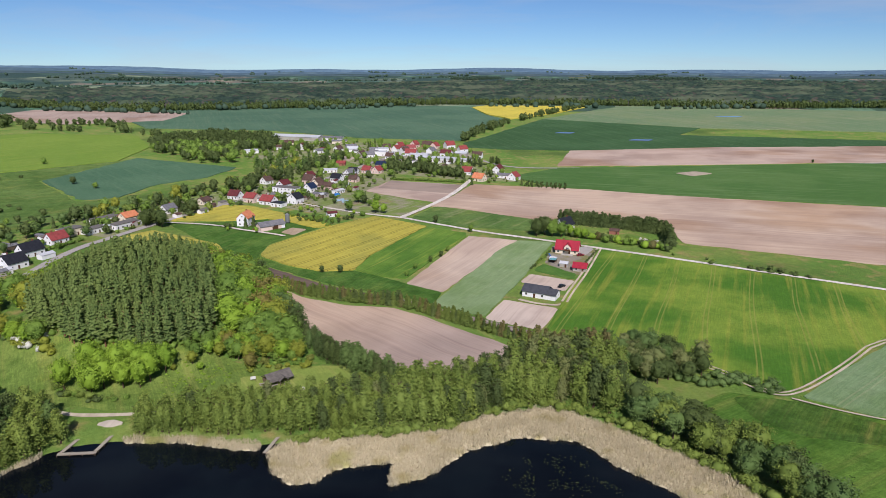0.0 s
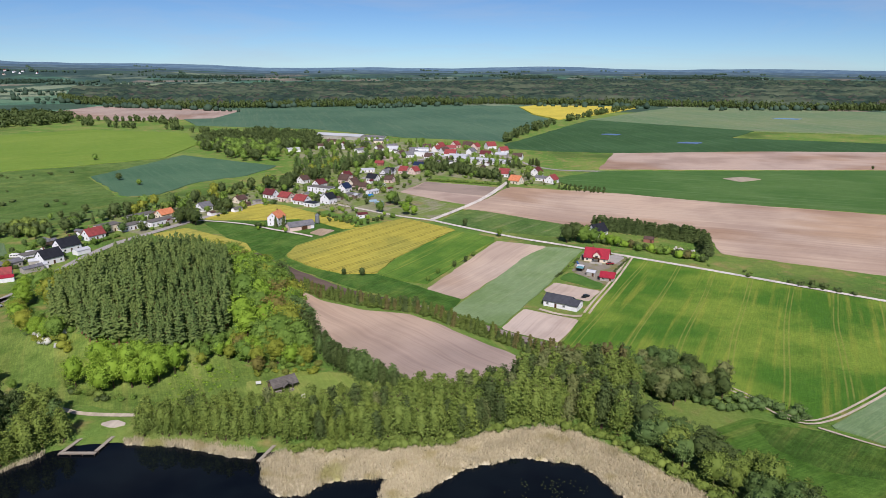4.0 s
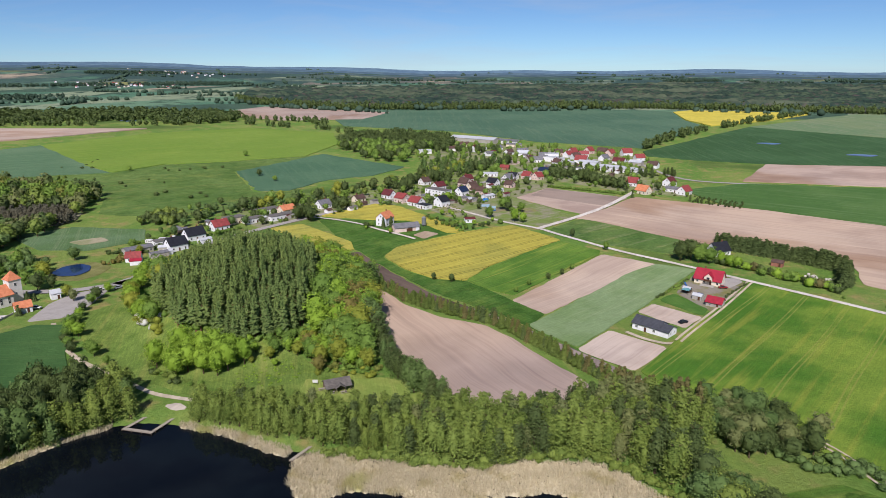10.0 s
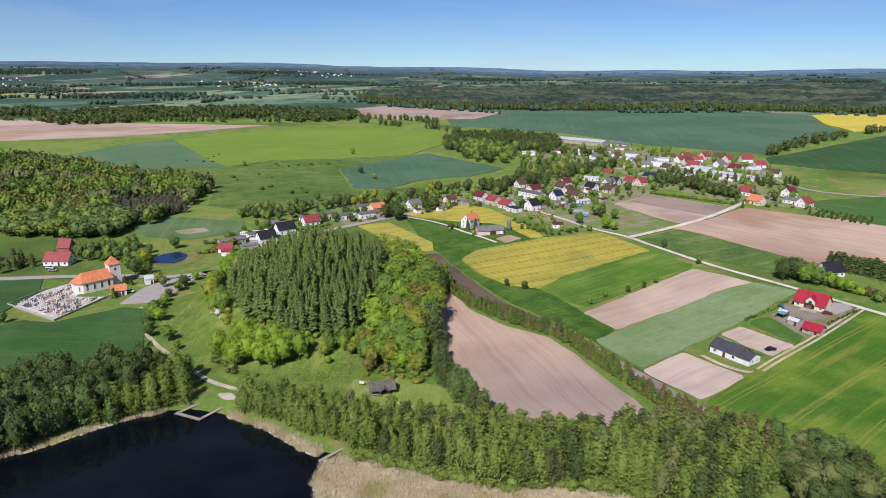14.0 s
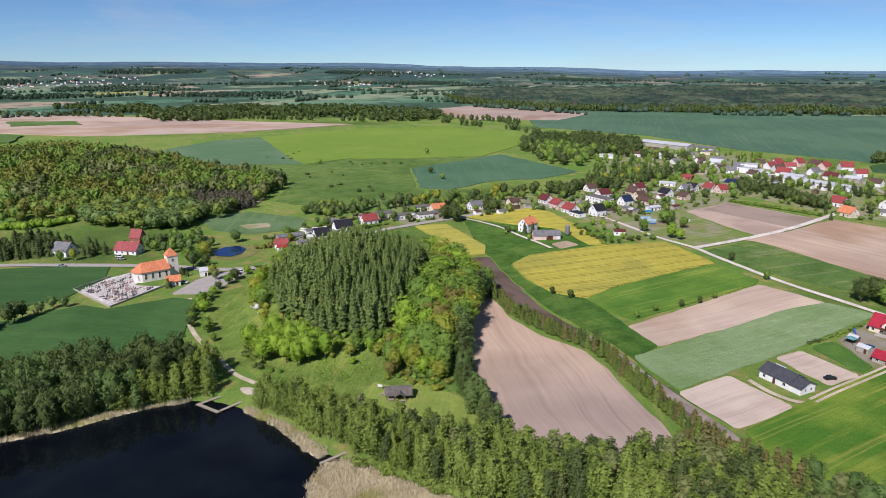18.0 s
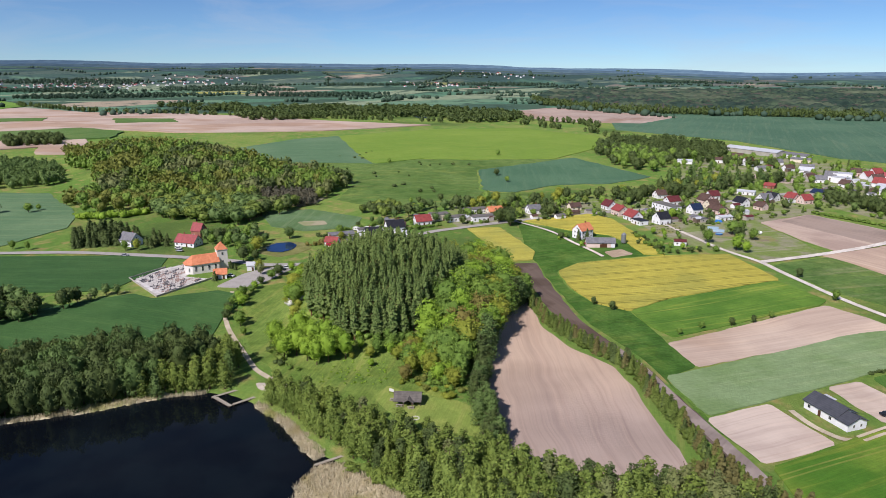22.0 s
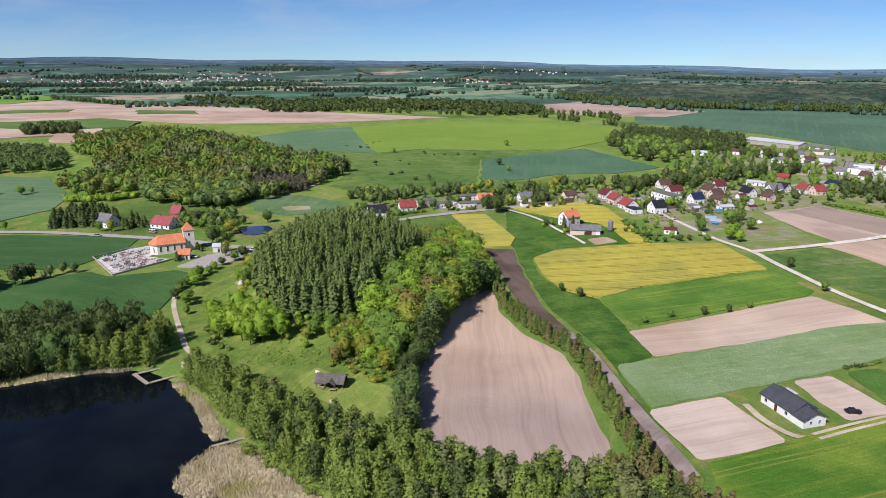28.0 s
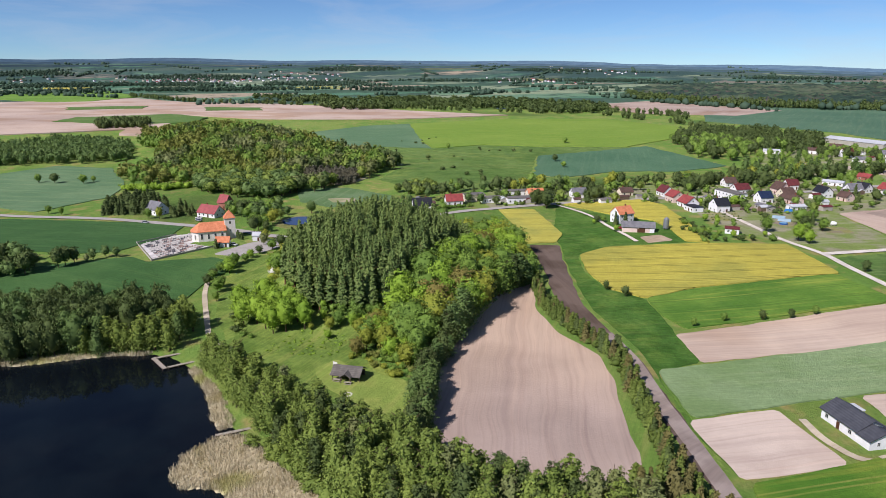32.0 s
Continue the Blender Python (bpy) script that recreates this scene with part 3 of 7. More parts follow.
    ("rapeseed_field", [(-2610, 415), (-2560, 590), (-2790, 620), (-2850, 440)],
     40, 2.4, ("c8b820", "bcae28", "b2a51c", 20, 0.01, 0.25, 0, "", 0), "strip of yellow rapeseed far to the west"),
    ("bare_field", [(-834, 300), (-796, 330), (-850, 372), (-1010, 411), (-1020, 370), (-920, 330)],
     12, 1.6, ("bfa48c", "b09580", "cdb49c", -50, 0.01, 0.4, 0, "", 0), "small bare patch behind the western wood"),
    ("dry_patch", [(-376, 384), (-362, 396), (-350, 372), (-352, 360), (-362, 362)],
     4, 0.5, ("b0a07c", "90925f", "c0b090", 0, 0.06, 0.5, 0, "", 0), "dry sandy patch beside the plantation"),
    ("dry_patch", [(-306, 330), (-296, 346), (-284, 340), (-292, 326)],
     4, 0.6, ("a89c74", "7f9060", "b8aa88", 0, 0.06, 0.5, 0, "", 0), "dry sandy patch in the young crop"),
    ("yard", [(57, 353), (67, 387), (92, 380), (85, 358), (72, 331)],
     3, 0.16, ("8d8472", "6f7a4a", "a39a88", 20, 0.12, 0.4, 0, "", 0), "gravel and grass yard round the red-roofed house"),
]
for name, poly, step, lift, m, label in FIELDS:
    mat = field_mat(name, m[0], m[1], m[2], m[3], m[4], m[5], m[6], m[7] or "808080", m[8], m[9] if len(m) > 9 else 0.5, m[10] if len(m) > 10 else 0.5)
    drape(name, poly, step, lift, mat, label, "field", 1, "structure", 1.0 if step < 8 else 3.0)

gravel = field_mat("gravel_road", "d8cebe", "c9bdac", "e0d8cb", 0, 0.1, 0.5)
asphalt = plain_mat("asphalt", "a5a09a", "928d88", 0.9, 3.0)
dirt = field_mat("dirt_track", "c6b494", "b5a482", "d2c3a6", 0, 0.1, 0.5)
ROADS = [
    ("gravel_road", [(330, 240), (219, 309), (135, 361), (94, 383), (63, 400), (21, 415), (-13, 438), (-29, 452), (-55, 462), (-86, 484), (-116, 504), (-128, 512)], 3.2, 0.32, gravel, "pale gravel field road"),
    ("gravel_road", [(-29, 452), (-10, 492), (8, 538), (24, 603), (30, 625)], 4.2, 0.42, gravel, "pale gravel road leading to the upper village"),
    ("village_street", [(-214, 272), (-212, 300), (-218, 340), (-216, 375), (-206, 399), (-190, 443), (-166, 500), (-146, 538), (-120, 590), (-97, 651), (-71, 736), (-40, 790), (18, 800), (60, 700), (120, 690), (500, 715)], 5.5, 0.4, asphalt, "grey asphalt village street"),
    ("village_street", [(-450, 90), (-400, 125), (-367, 153), (-334, 190), (-301, 214), (-277, 231), (-250, 248), (-228, 256), (-214, 272), (-210, 285)], 5.5, 0.4, asphalt, "grey asphalt road past the church"),
    ("dirt_track", [(-200, 222), (-188, 212), (-176, 205), (-162, 199), (-145, 194), (-125, 188.5), (-116, 186), (-101, 186.5), (-84, 189)], 2.0, 0.2, dirt, "sandy track to the lake shore"),
    ("dirt_track", [(56.0, 290.4), (61.0, 303.4), (74.0, 333.4), (93.0, 381.4)], 1.1, 0.46, dirt, "sandy wheel rut of the farm track"),
    ("dirt_track", [(58.1, 289.6), (63.1, 302.6), (76.1, 332.6), (95.1, 380.6)], 1.1, 0.46, dirt, "sandy wheel rut of the farm track"),
    ("dirt_track", [(36, 294), (44, 288), (54, 285.5), (60, 293), (64, 305)], 2.2, 0.3, dirt, "worn sandy drive round the bungalow"),
    ("farm_track", [(-34, 299), (-14, 288.5), (7, 272.5), (26, 260), (43, 248)], 4.6, 0.24, field_mat("track_soil", "9c8a7e", "8c7a6e", "aa9a8c", 0, 0.08, 0.5), "grey-brown earth track beside the spruce hedge"),
    ("dirt_track", [(41, 248), (60, 233), (72, 224), (80, 217)], 4.0, 0.22, field_mat("dark_soil", "8d7b6c", "7d6b5e", "9a8a7a", 0, 0.08, 0.5), "dark earth track between the tree belts"),
    ("dirt_track", [(86, 230), (100, 217.5), (107, 203), (114, 198), (126, 203.5), (150, 222), (177, 245.5), (260, 266)], 0.9, 0.52, dirt, "sandy wheel rut between the crops"),
    ("dirt_track", [(87.5, 231.5), (101.5, 219), (108.5, 204.8), (114.5, 200), (125, 205.2), (149, 223.5), (176, 247), (259, 267.5)], 0.8, 0.52, dirt, "sandy wheel rut between the crops"),
    ("dirt_track", [(116, 197), (127, 189), (137.5, 183.5), (150, 178)], 0.9, 0.5, dirt, "pale path along the oat field"),
    ("gravel_road", [(-190, 434), (-166, 431), (-147, 425), (-132, 416), (-112, 408), (-100, 402)], 2.2, 0.72, gravel, "pale gravel drive to the farm"),
]
for r in ROADS:
    ribbon(*r)
n = Nodes("puddle_water", 0.05, 0.5)
GREENING = field_mat("grass_hollow", "4a7a3c", "588246", "7a8a5a", 0, 0.01, 0.4)
for k, o in enumerate(([(-1160, 300), (-1100, 440), (-1000, 470), (-930, 420), (-960, 330), (-1080, 260)], [(-1290, 560), (-1200, 640), (-1120, 610), (-1180, 520)], [(-1500, 330), (-1400, 470), (-1320, 440), (-1400, 320)])):
    drape("grass_hollow", o, 24, 2.0, GREENING, "green hollow left in the bare field", "grass", 2, "structure", 14.0)
PUDDLE = n.done(n.mix(n.noise(0.1, 2), lin("4a5a72"), lin("56687e")))
for x, y, a in ((186, 1010, 16), (275, 918, 18), (570, 1330, 30), (-900, 1020, 20)):
    drape("field_pool", [(x - a, y), (x - a * 0.3, y + a * 0.5), (x + a, y + a * 0.2), (x + a * 0.4, y - a * 0.5)], 8, 1.6, PUDDLE, "shallow pool of water in the crop", "pool", 2)
drape("car_park", [(-212, 219), (-222, 240), (-223, 254), (-215, 268), (-210, 262), (-202, 243), (-201, 228)], 3, 0.24, asphalt, "grey gravel car park beside the church", "car park", 1)

# ---- trees ----
rng = np.random.default_rng(7)


def ico(sub):
    bm = bmesh.new()
    bmesh.ops.create_icosphere(bm, subdivisions=sub, radius=1)
    v = np.array([q.co[:] for q in bm.verts])
    f = np.array([[q.index for q in p.verts] for p in bm.faces])
    bm.free()
    return v, f


ICO1, ICO2 = ico(1), ico(2)


def lump(r, c, s, base, rough=0.25):
    v, f = base
    k = 1 + rough * r.normal(size=(len(v), 1)).clip(-1.6, 1.6)
    return v * k * np.array(s) + np.array(c), f


def cards(r, pos, nrm, size):
    """Small leaf clumps: bent triangles turned about their normals."""
    n = len(pos)
    nrm = nrm + 0.5 * r.normal(size=(n, 3))
    nrm /= np.linalg.norm(nrm, axis=1)[:, None]
    t = np.cross(nrm, r.normal(size=(n, 3)))
    t /= np.linalg.norm(t, axis=1)[:, None]
    b = np.cross(nrm, t)
    s = size * r.uniform(0.6, 1.3, (n, 1))
    v = np.stack([pos - t * s - b * s * 0.5, pos + t * s - b * s * 0.6, pos + b * s * 0.9 + nrm * s * 0.35], 1).reshape(-1, 3)
    return v, np.arange(n * 3).reshape(-1, 3)


def joined(parts):
    vs, fs, o = [], [], 0
    for v, f in parts:
        vs.append(v)
        fs.append(f + o)
        o += len(v)
    return np.concatenate(vs), np.concatenate(fs)


def sprays(r, centres, radii, count, size, up=0.35):
    """Leaf sprays: small loose balls of leaf clumps round the given centres."""
    k = len(centres)
    share = np.repeat(np.arange(k), count)
    d = r.normal(size=(k * count, 3))
    d /= np.linalg.norm(d, axis=1)[:, None]
    rad_ = radii[share][:, None] * r.uniform(0.35, 1.15, (k * count, 1)) * np.array([1, 1, 0.72])
    out = centres[share] * np.array([1, 1, 0])
    out /= np.linalg.norm(out, axis=1)[:, None] + 1e-6
    return cards(r, centres[share] + d * rad_, d + 0.5 * out + [0, 0, up], size)


def crown(kind, seed, leaves=260, size=0.1, base=ICO1):
    """A crown one unit high above its base at 0, in the habit of its kind."""
    r = np.random.default_rng(seed)
    parts, pos, nrm = [], [], []
    if kind == "spruce":
        lay = 9
        for q in range(lay):
            u = q / lay
            z, rad_ = 0.1 + 0.86 * u, 0.2 * (1 - u) ** 0.85 + 0.02
            k = 8
            a = np.arange(k * 2) * math.pi / k + r.uniform(0, 6)
            rr = rad_ * np.where(np.arange(k * 2) % 2, 0.42, 1.0) * r.uniform(0.7, 1.25, k * 2)
            ring = np.stack([rr * np.cos(a), rr * np.sin(a), z - 0.07 * (1 - u) + 0.0 * a + r.uniform(-0.025, 0.025, k * 2)], 1)
            v = np.concatenate([ring, [[0, 0, z + 0.16 * (1 - 0.4 * u)]]])
            f = np.array([[m, (m + 1) % (2 * k), 2 * k] for m in range(2 * k)])
            parts.append((v, f))
            pos.append(ring * np.array([0.85, 0.85, 1]) + [0, 0, 0.02])
            nrm.append(np.stack([np.cos(a), np.sin(a), 0.6 + 0 * a], 1))
        pos, nrm = np.concatenate(pos), np.concatenate(nrm)
        parts.append(cards(r, pos, nrm, size * 0.5))
        return joined(parts)
    if kind == "pine":
        # whorls of drooping boughs round a slim pointed core
        lay = max(6, leaves // 26)
        boughs, tips, way = [], [], []
        for q in range(lay):
            u = (q + r.uniform(-0.2, 0.2)) / lay
            z = 0.2 + 0.76 * max(u, 0)
            k = 7 if u < 0.7 else 5
            a = np.arange(k) * 2 * math.pi / k + r.uniform(0, 6)
            rr = (0.15 * (1 - u) ** 0.75 + 0.014) * r.uniform(0.65, 1.25, k)
            tip = np.stack([rr * np.cos(a), rr * np.sin(a), z + r.uniform(-0.035, 0.035, k) + rr * r.uniform(-0.2, 0.35, k)], 1)
            side = np.stack([-np.sin(a), np.cos(a), r.uniform(-0.3, 0.3, k)], 1) * (rr * 0.4)[:, None]
            mid = np.stack([0.35 * rr * np.cos(a), 0.35 * rr * np.sin(a), z + 0.06 * rr], 1)
            top = np.stack([0 * a, 0 * a, z + r.uniform(0.03, 0.09, k)], 1)
            boughs.append(np.stack([tip, mid + side, top, tip, top, mid - side], 1).reshape(-1, 3))
            tips.append(tip * [0.82, 0.82, 1] + [0, 0, 0.012])
            way.append(np.stack([np.cos(a), np.sin(a), 0.9 + 0 * a], 1))
        v = np.concatenate(boughs)
        parts.append((v, np.arange(len(v)).reshape(-1, 3)))
        tips, way = np.concatenate(tips), np.concatenate(way)
        parts.append(cards(r, tips, way, size))
        an = np.arange(6) * math.pi / 3
        core = np.concatenate([np.stack([0.07 * np.cos(an), 0.07 * np.sin(an), 0.2 + 0 * an], 1), [[0, 0, 1.0]]])
        parts.append((core, np.array([[m, (m + 1) % 6, 6] for m in range(6)])))
        return joined(parts)
    if kind == "narrow":
        lay = 11
        cs, rs = [], []
        for q in range(lay):
            z = 0.1 + 0.84 * (q + 0.5) / lay
            w = 0.155 * math.sin(math.pi * min(0.99, 0.24 + 0.76 * z)) ** 0.85 + 0.012
            k = 5 if w > 0.07 else 3
            a0 = q * 1.1 + r.uniform(0, 1)
            for m in range(k):
                a = a0 + m * 2 * math.pi / k + r.uniform(-0.3, 0.3)
                d = w * r.uniform(0.55, 0.95)
                cs.append((d * math.cos(a), d * math.sin(a), z + r.uniform(-0.03, 0.03)))
                rs.append(w * r.uniform(0.36, 0.52) + 0.012)
        parts.append(lump(r, (0, 0, 0.5), (0.1, 0.1, 0.42), base, 0.1))
    elif kind == "bush":
        cs = [(r.uniform(-0.4, 0.4), r.uniform(-0.4, 0.4), r.uniform(0.25, 0.7)) for _ in range(9)]
        rs = [r.uniform(0.2, 0.3) for _ in cs]
        parts.append(lump(r, (0, 0, 0.36), (0.42, 0.42, 0.38), base, 0.15))
    else:
        cs, rs = [], []
        k = 24
        for q in range(k):
            z = 1 - 2 * (q + 0.5) / k
            a = q * 2.39996 + r.uniform(-0.35, 0.35)
            e = math.sqrt(1 - z * z)
            g = r.uniform(0.72, 1.08)
            zz = 0.58 + 0.36 * z * g
            wide_ = 0.33 if z > -0.3 else 0.27
            cs.append((wide_ * g * e * math.cos(a), wide_ * g * e * math.sin(a), max(0.2, zz)))
            rs.append(r.uniform(0.085, 0.14))
        parts.append(lump(r, (0, 0, 0.57), (0.26, 0.26, 0.31), ICO2 if leaves > 300 else base, 0.12))
    cs, rs = np.array(cs), np.array(rs)
    parts.append(sprays(r, cs, rs, max(2, leaves // len(cs)), size))
    return joined(parts)


def trunk(kind, seed):
    """A tapered trunk with a few limbs, one unit high."""
    r = np.random.default_rng(seed + 90)
    top = {"spruce": 0.9, "pine": 0.6, "narrow": 0.85, "bush": 0.4}.get(kind, 0.6)
    r0 = {"bush": 0.03}.get(kind, 0.022)

    def limb(a, b, ra, rb, k=6):
        a, b = np.array(a), np.array(b)
        d = b - a
        d = d / np.linalg.norm(d)
        t = np.cross(d, [0.31, 0.9, 0.2])
        t /= np.linalg.norm(t)
        q = np.cross(d, t)
        an = np.arange(k) * 2 * math.pi / k
        ring = np.cos(an)[:, None] * t + np.sin(an)[:, None] * q
        v = np.concatenate([a + ring * ra, b + ring * rb])
        f = np.array([[m, (m + 1) % k, k + (m + 1) % k] for m in range(k)] + [[m, k + (m + 1) % k, k + m] for m in range(k)])
        return v, f
    parts = [limb((0, 0, -0.03), (0, 0, 0.04), r0 * 1.5, r0), limb((0, 0, 0.04), (r.uniform(-0.01, 0.01), r.uniform(-0.01, 0.01), top), r0, r0 * 0.3)]
    for _ in range(0 if kind == "spruce" else 4):
        z, a = r.uniform(0.3, 0.62) * top / 0.6, r.uniform(0, 6.28)
        e = 0.1 if kind in ("pine", "narrow") else 0.2
        parts.append(limb((0, 0, z), (e * math.cos(a), e * math.sin(a), z + 0.12), r0 * 0.45, r0 * 0.15, 4))
    return joined(parts)


COARSE = {"round": [crown("round", 300 + q, 96, 0.085) for q in range(5)], "narrow": [crown("narrow", 320 + q, 100, 0.055) for q in range(5)],
          "pine": [crown("pine", 340 + q, 180, 0.04) for q in range(4)], "spruce": [crown("spruce", 360 + q, 0, 0.1) for q in range(3)],
          "bush": [crown("bush", 380 + q, 36, 0.2) for q in range(4)], "far": [crown("round", 400 + q, 48, 0.13) for q in range(5)]}

LEAF = {
    "alder": leaf_mat("alder_leaves", "566a2c", "70823c", "90a04e"),
    "grey_alder": leaf_mat("budding_leaves", "5e6a3c", "70784a", "868c5c"),
    "poplar": leaf_mat("poplar_leaves", "486030", "5c7440", "788e54"),
    "lime": leaf_mat("lime_leaves", "688828", "7e9c34", "9cb64c"),
    "oak": leaf_mat("oak_leaves", "6e7a2a", "848c34", "a0a448"),
    "maple": leaf_mat("maple_leaves", "54702c", "6c883a", "8aa44e"),
    "rust": leaf_mat("rust_leaves", "6e6a34", "7a723c", "8a8048"),
    "dark": leaf_mat("dark_leaves", "405028", "506034", "667646"),
    "pine": leaf_mat("pine_needles", "4e6434", "64783f", "828f52"),
    "spruce": leaf_mat("spruce_needles", "4e6028", "607032", "768646"),
    "larch": leaf_mat("brown_needles", "5c5a34", "66623a", "787448"),
    "olive": leaf_mat("olive_leaves", "5e662c", "707838", "888e48"),
    "bare": leaf_mat("bare_twigs", "565648", "5e5c4c", "6a6858"),
    # far trees: greens shifted towards blue, haze included in the leaf colour
    "far_haze_green": leaf_mat("far_haze_leaves", "384e3e", "425848", "506656"),
    "blossom": leaf_mat("blossom", "cacaca", "cacaca", "a9b78c"),
}
BARK = plain_mat("bark", "5a4a3a", "3d3228", 0.95, 6.0)
BIRCH = plain_mat("pine_bark", "7a5a40", "5a4534", 0.95, 6.0)
SHAPES = {k: [crown(k, 11 + 7 * q, n, s) for q in range(v)] for k, v, n, s in
          (("round", 7, 1300, 0.024), ("narrow", 8, 1050, 0.0195), ("pine", 8, 360, 0.026), ("spruce", 5, 0, 0.1), ("bush", 6, 240, 0.075))}
SHAPES["far"] = [crown("round", 211 + 7 * q, 312, 0.05) for q in range(6)]
TRUNKS = {k: [trunk(k, q) for q in range(3)] for k in SHAPES}
DATA = {}


def tree_meshes(shape, leaf, k):
    key = (shape, leaf, k)
    if key not in DATA:
        v, f = SHAPES[shape][k]
        DATA[key] = big_mesh("crown", v, f, LEAF[leaf])
    tk = (shape, "trunk", k % 3)
    if tk not in DATA:
        v, f = TRUNKS[shape][k % 3]
        DATA[tk] = big_mesh("trunk", v, f, BIRCH if shape == "pine" else BARK)
    return DATA[key], DATA[tk]


def tree(name, shape, leaf, x, y, h, label, group="", wide=1.0, category="tree", z=None):
    k = int(rng.integers(len(SHAPES[shape])))
    cm, tm = tree_meshes(shape, leaf, k)
    ob = new(name)
    w = h * wide * rng.uniform(0.88, 1.12)
    ob.matrix_basis = Matrix.Translation((x, y, gz(x, y) if z is None else z)) @ Euler((0, 0, rng.uniform(0, 6.28))).to_matrix().to_4x4() @ Matrix.Diagonal((w, w, h, 1))
    for nm, me in (("crown", cm), ("trunk", tm)):
        c = new(nm, me)
        c.parent = ob
    return tagged(ob, label, category, group)


def grove(name, label, pts, shape, leaf, heights, wide=1.0, category="wood", coarse=False):
    """Many trees past counting, as one object."""
    parts = []
    for (x, y), h in zip(pts, heights):
        k = int(rng.integers(len(SHAPES[shape])))
        v, f = SHAPES[shape][k] if not coarse else COARSE[shape][k % len(COARSE[shape])]
        a = rng.uniform(0, 6.28)
        w = h * wide * rng.uniform(0.85, 1.15)
        if shape in ("round", "far"):
            v = v * np.array([1, 1, 1.2]) - np.array([0, 0, 0.2])
        rot = np.array([[math.cos(a), -math.sin(a), 0], [math.sin(a), math.cos(a), 0], [0, 0, 1]])
        parts.append(((v * np.array([w, w, h])) @ rot.T + np.array([x, y, gz(x, y)]), f))
    v, f = joined(parts)
    return tagged(new(name, big_mesh(name, v, f, LEAF[leaf])), label, category, kind="stuff")




def fill(poly, spacing, jitter=0.42, margin=0.0):
    """Points on a loose lattice inside an outline."""
    xs, ys = [p[0] for p in poly], [p[1] for p in poly]
    gx_, gy_ = np.meshgrid(np.arange(min(xs), max(xs), spacing), np.arange(min(ys), max(ys), spacing))
    gx_ = gx_ + (np.arange(gx_.shape[0]) % 2)[:, None] * spacing / 2
    p = np.stack([gx_.ravel(), gy_.ravel()], 1) + rng.uniform(-jitter, jitter, (gx_.size, 2)) * spacing
    return p[poly_dist(p[:, 0], p[:, 1], poly) > margin]


def along(pts, spacing, side=0.0, jitter=0.3):
    out = []
    for a, b in zip(pts, pts[1:]):
        L = math.hypot(b[0] - a[0], b[1] - a[1])
        k = max(1, round(L / spacing))
        for q in range(k):
            u = (q + rng.uniform(-jitter, jitter)) / k
            nx, ny = -(b[1] - a[1]) / L, (b[0] - a[0]) / L
            o = rng.uniform(-side, side)
            out.append((a[0] + (b[0] - a[0]) * u + nx * o, a[1] + (b[1] - a[1]) * u + ny * o))
    return np.array(out)


# the hill: pines on top, broad-leaved trees round it
PINES = [(-154, 232), (-130, 221), (-106, 220), (-90, 237), (-94, 262), (-107, 290), (-124, 312), (-142, 316), (-164, 300), (-172, 270), (-168, 250)]
p = fill(PINES, 2.95)
order = np.argsort(np.hypot(p[:, 0] - 60, p[:, 1] - 60))
for x, y in p[order[:200]]:
    tree("pine_tree", "pine", "pine", x, y, rng.uniform(12, 18.5), "tall dark green pine of the hill wood", "pines on the hill", 1.0)
rest = p[order[200:]]
grove("pine_wood", "dark green pine wood on the crown of the hill", rest, "pine", "pine", rng.uniform(12, 18.5, len(rest)))
RING = [(-60, 236), (-66, 260), (-84, 290), (-98, 322), (-120, 340), (-150, 345), (-180, 325), (-196, 290), (-190, 266), (-176, 262), (-150, 290), (-110, 250)]
OUT = fill(RING, 6.2)
OUT = OUT[poly_dist(OUT[:, 0], OUT[:, 1], PINES) < -2]
for x, y in OUT:
    k = rng.choice(["lime", "maple", "oak", "rust"], p=[0.4, 0.3, 0.26, 0.04])
    tree("broadleaf_tree", "round", k, x, y, rng.uniform(12, 17.5), "fresh green broad-leaved tree on the hill slope", "trees on the hill slope", 1.05)
LIMES = fill([(-131, 203), (-117, 198), (-105, 200), (-98, 210), (-98, 220), (-110, 216), (-129, 213)], 6.0, 0.25)
for x, y in LIMES:
    tree("lime_tree", "round", "lime", x, y, rng.uniform(11, 13.5), "vivid yellow-green lime tree at the foot of the hill", "lime trees below the hill", 0.92)
for x, y in along([(-136, 208), (-128, 200), (-116, 195.5), (-103, 197)], 2.4, 1.2):
    tree("shrub", "bush", str(rng.choice(["maple", "alder", "dark"])), x, y, rng.uniform(1.8, 3.2), "dark green shrub at the foot of the limes", "shrubs below the limes", 1.2, "shrub")
# trees round the western foot
for x, y in along([(-150, 228), (-168, 238), (-186, 252), (-198, 272), (-210, 290)], 4.6, 2.6):
    tree("broadleaf_tree", "round", str(rng.choice(["lime", "oak", "maple", "lime"])), x, y, rng.uniform(7, 11), "yellow-green tree at the western foot of the hill", "trees on the hill slope", 1.1)
for x, y in along([(-142, 222), (-156, 228), (-176, 240)], 3.4, 2.5):
    tree("slope_bush", "bush", str(rng.choice(["poplar", "blossom", "oak", "maple"])), x, y, rng.uniform(2.2, 4.5), "low grey-green bush at the wood edge", "bushes at the wood edge", 1.1, "shrub")
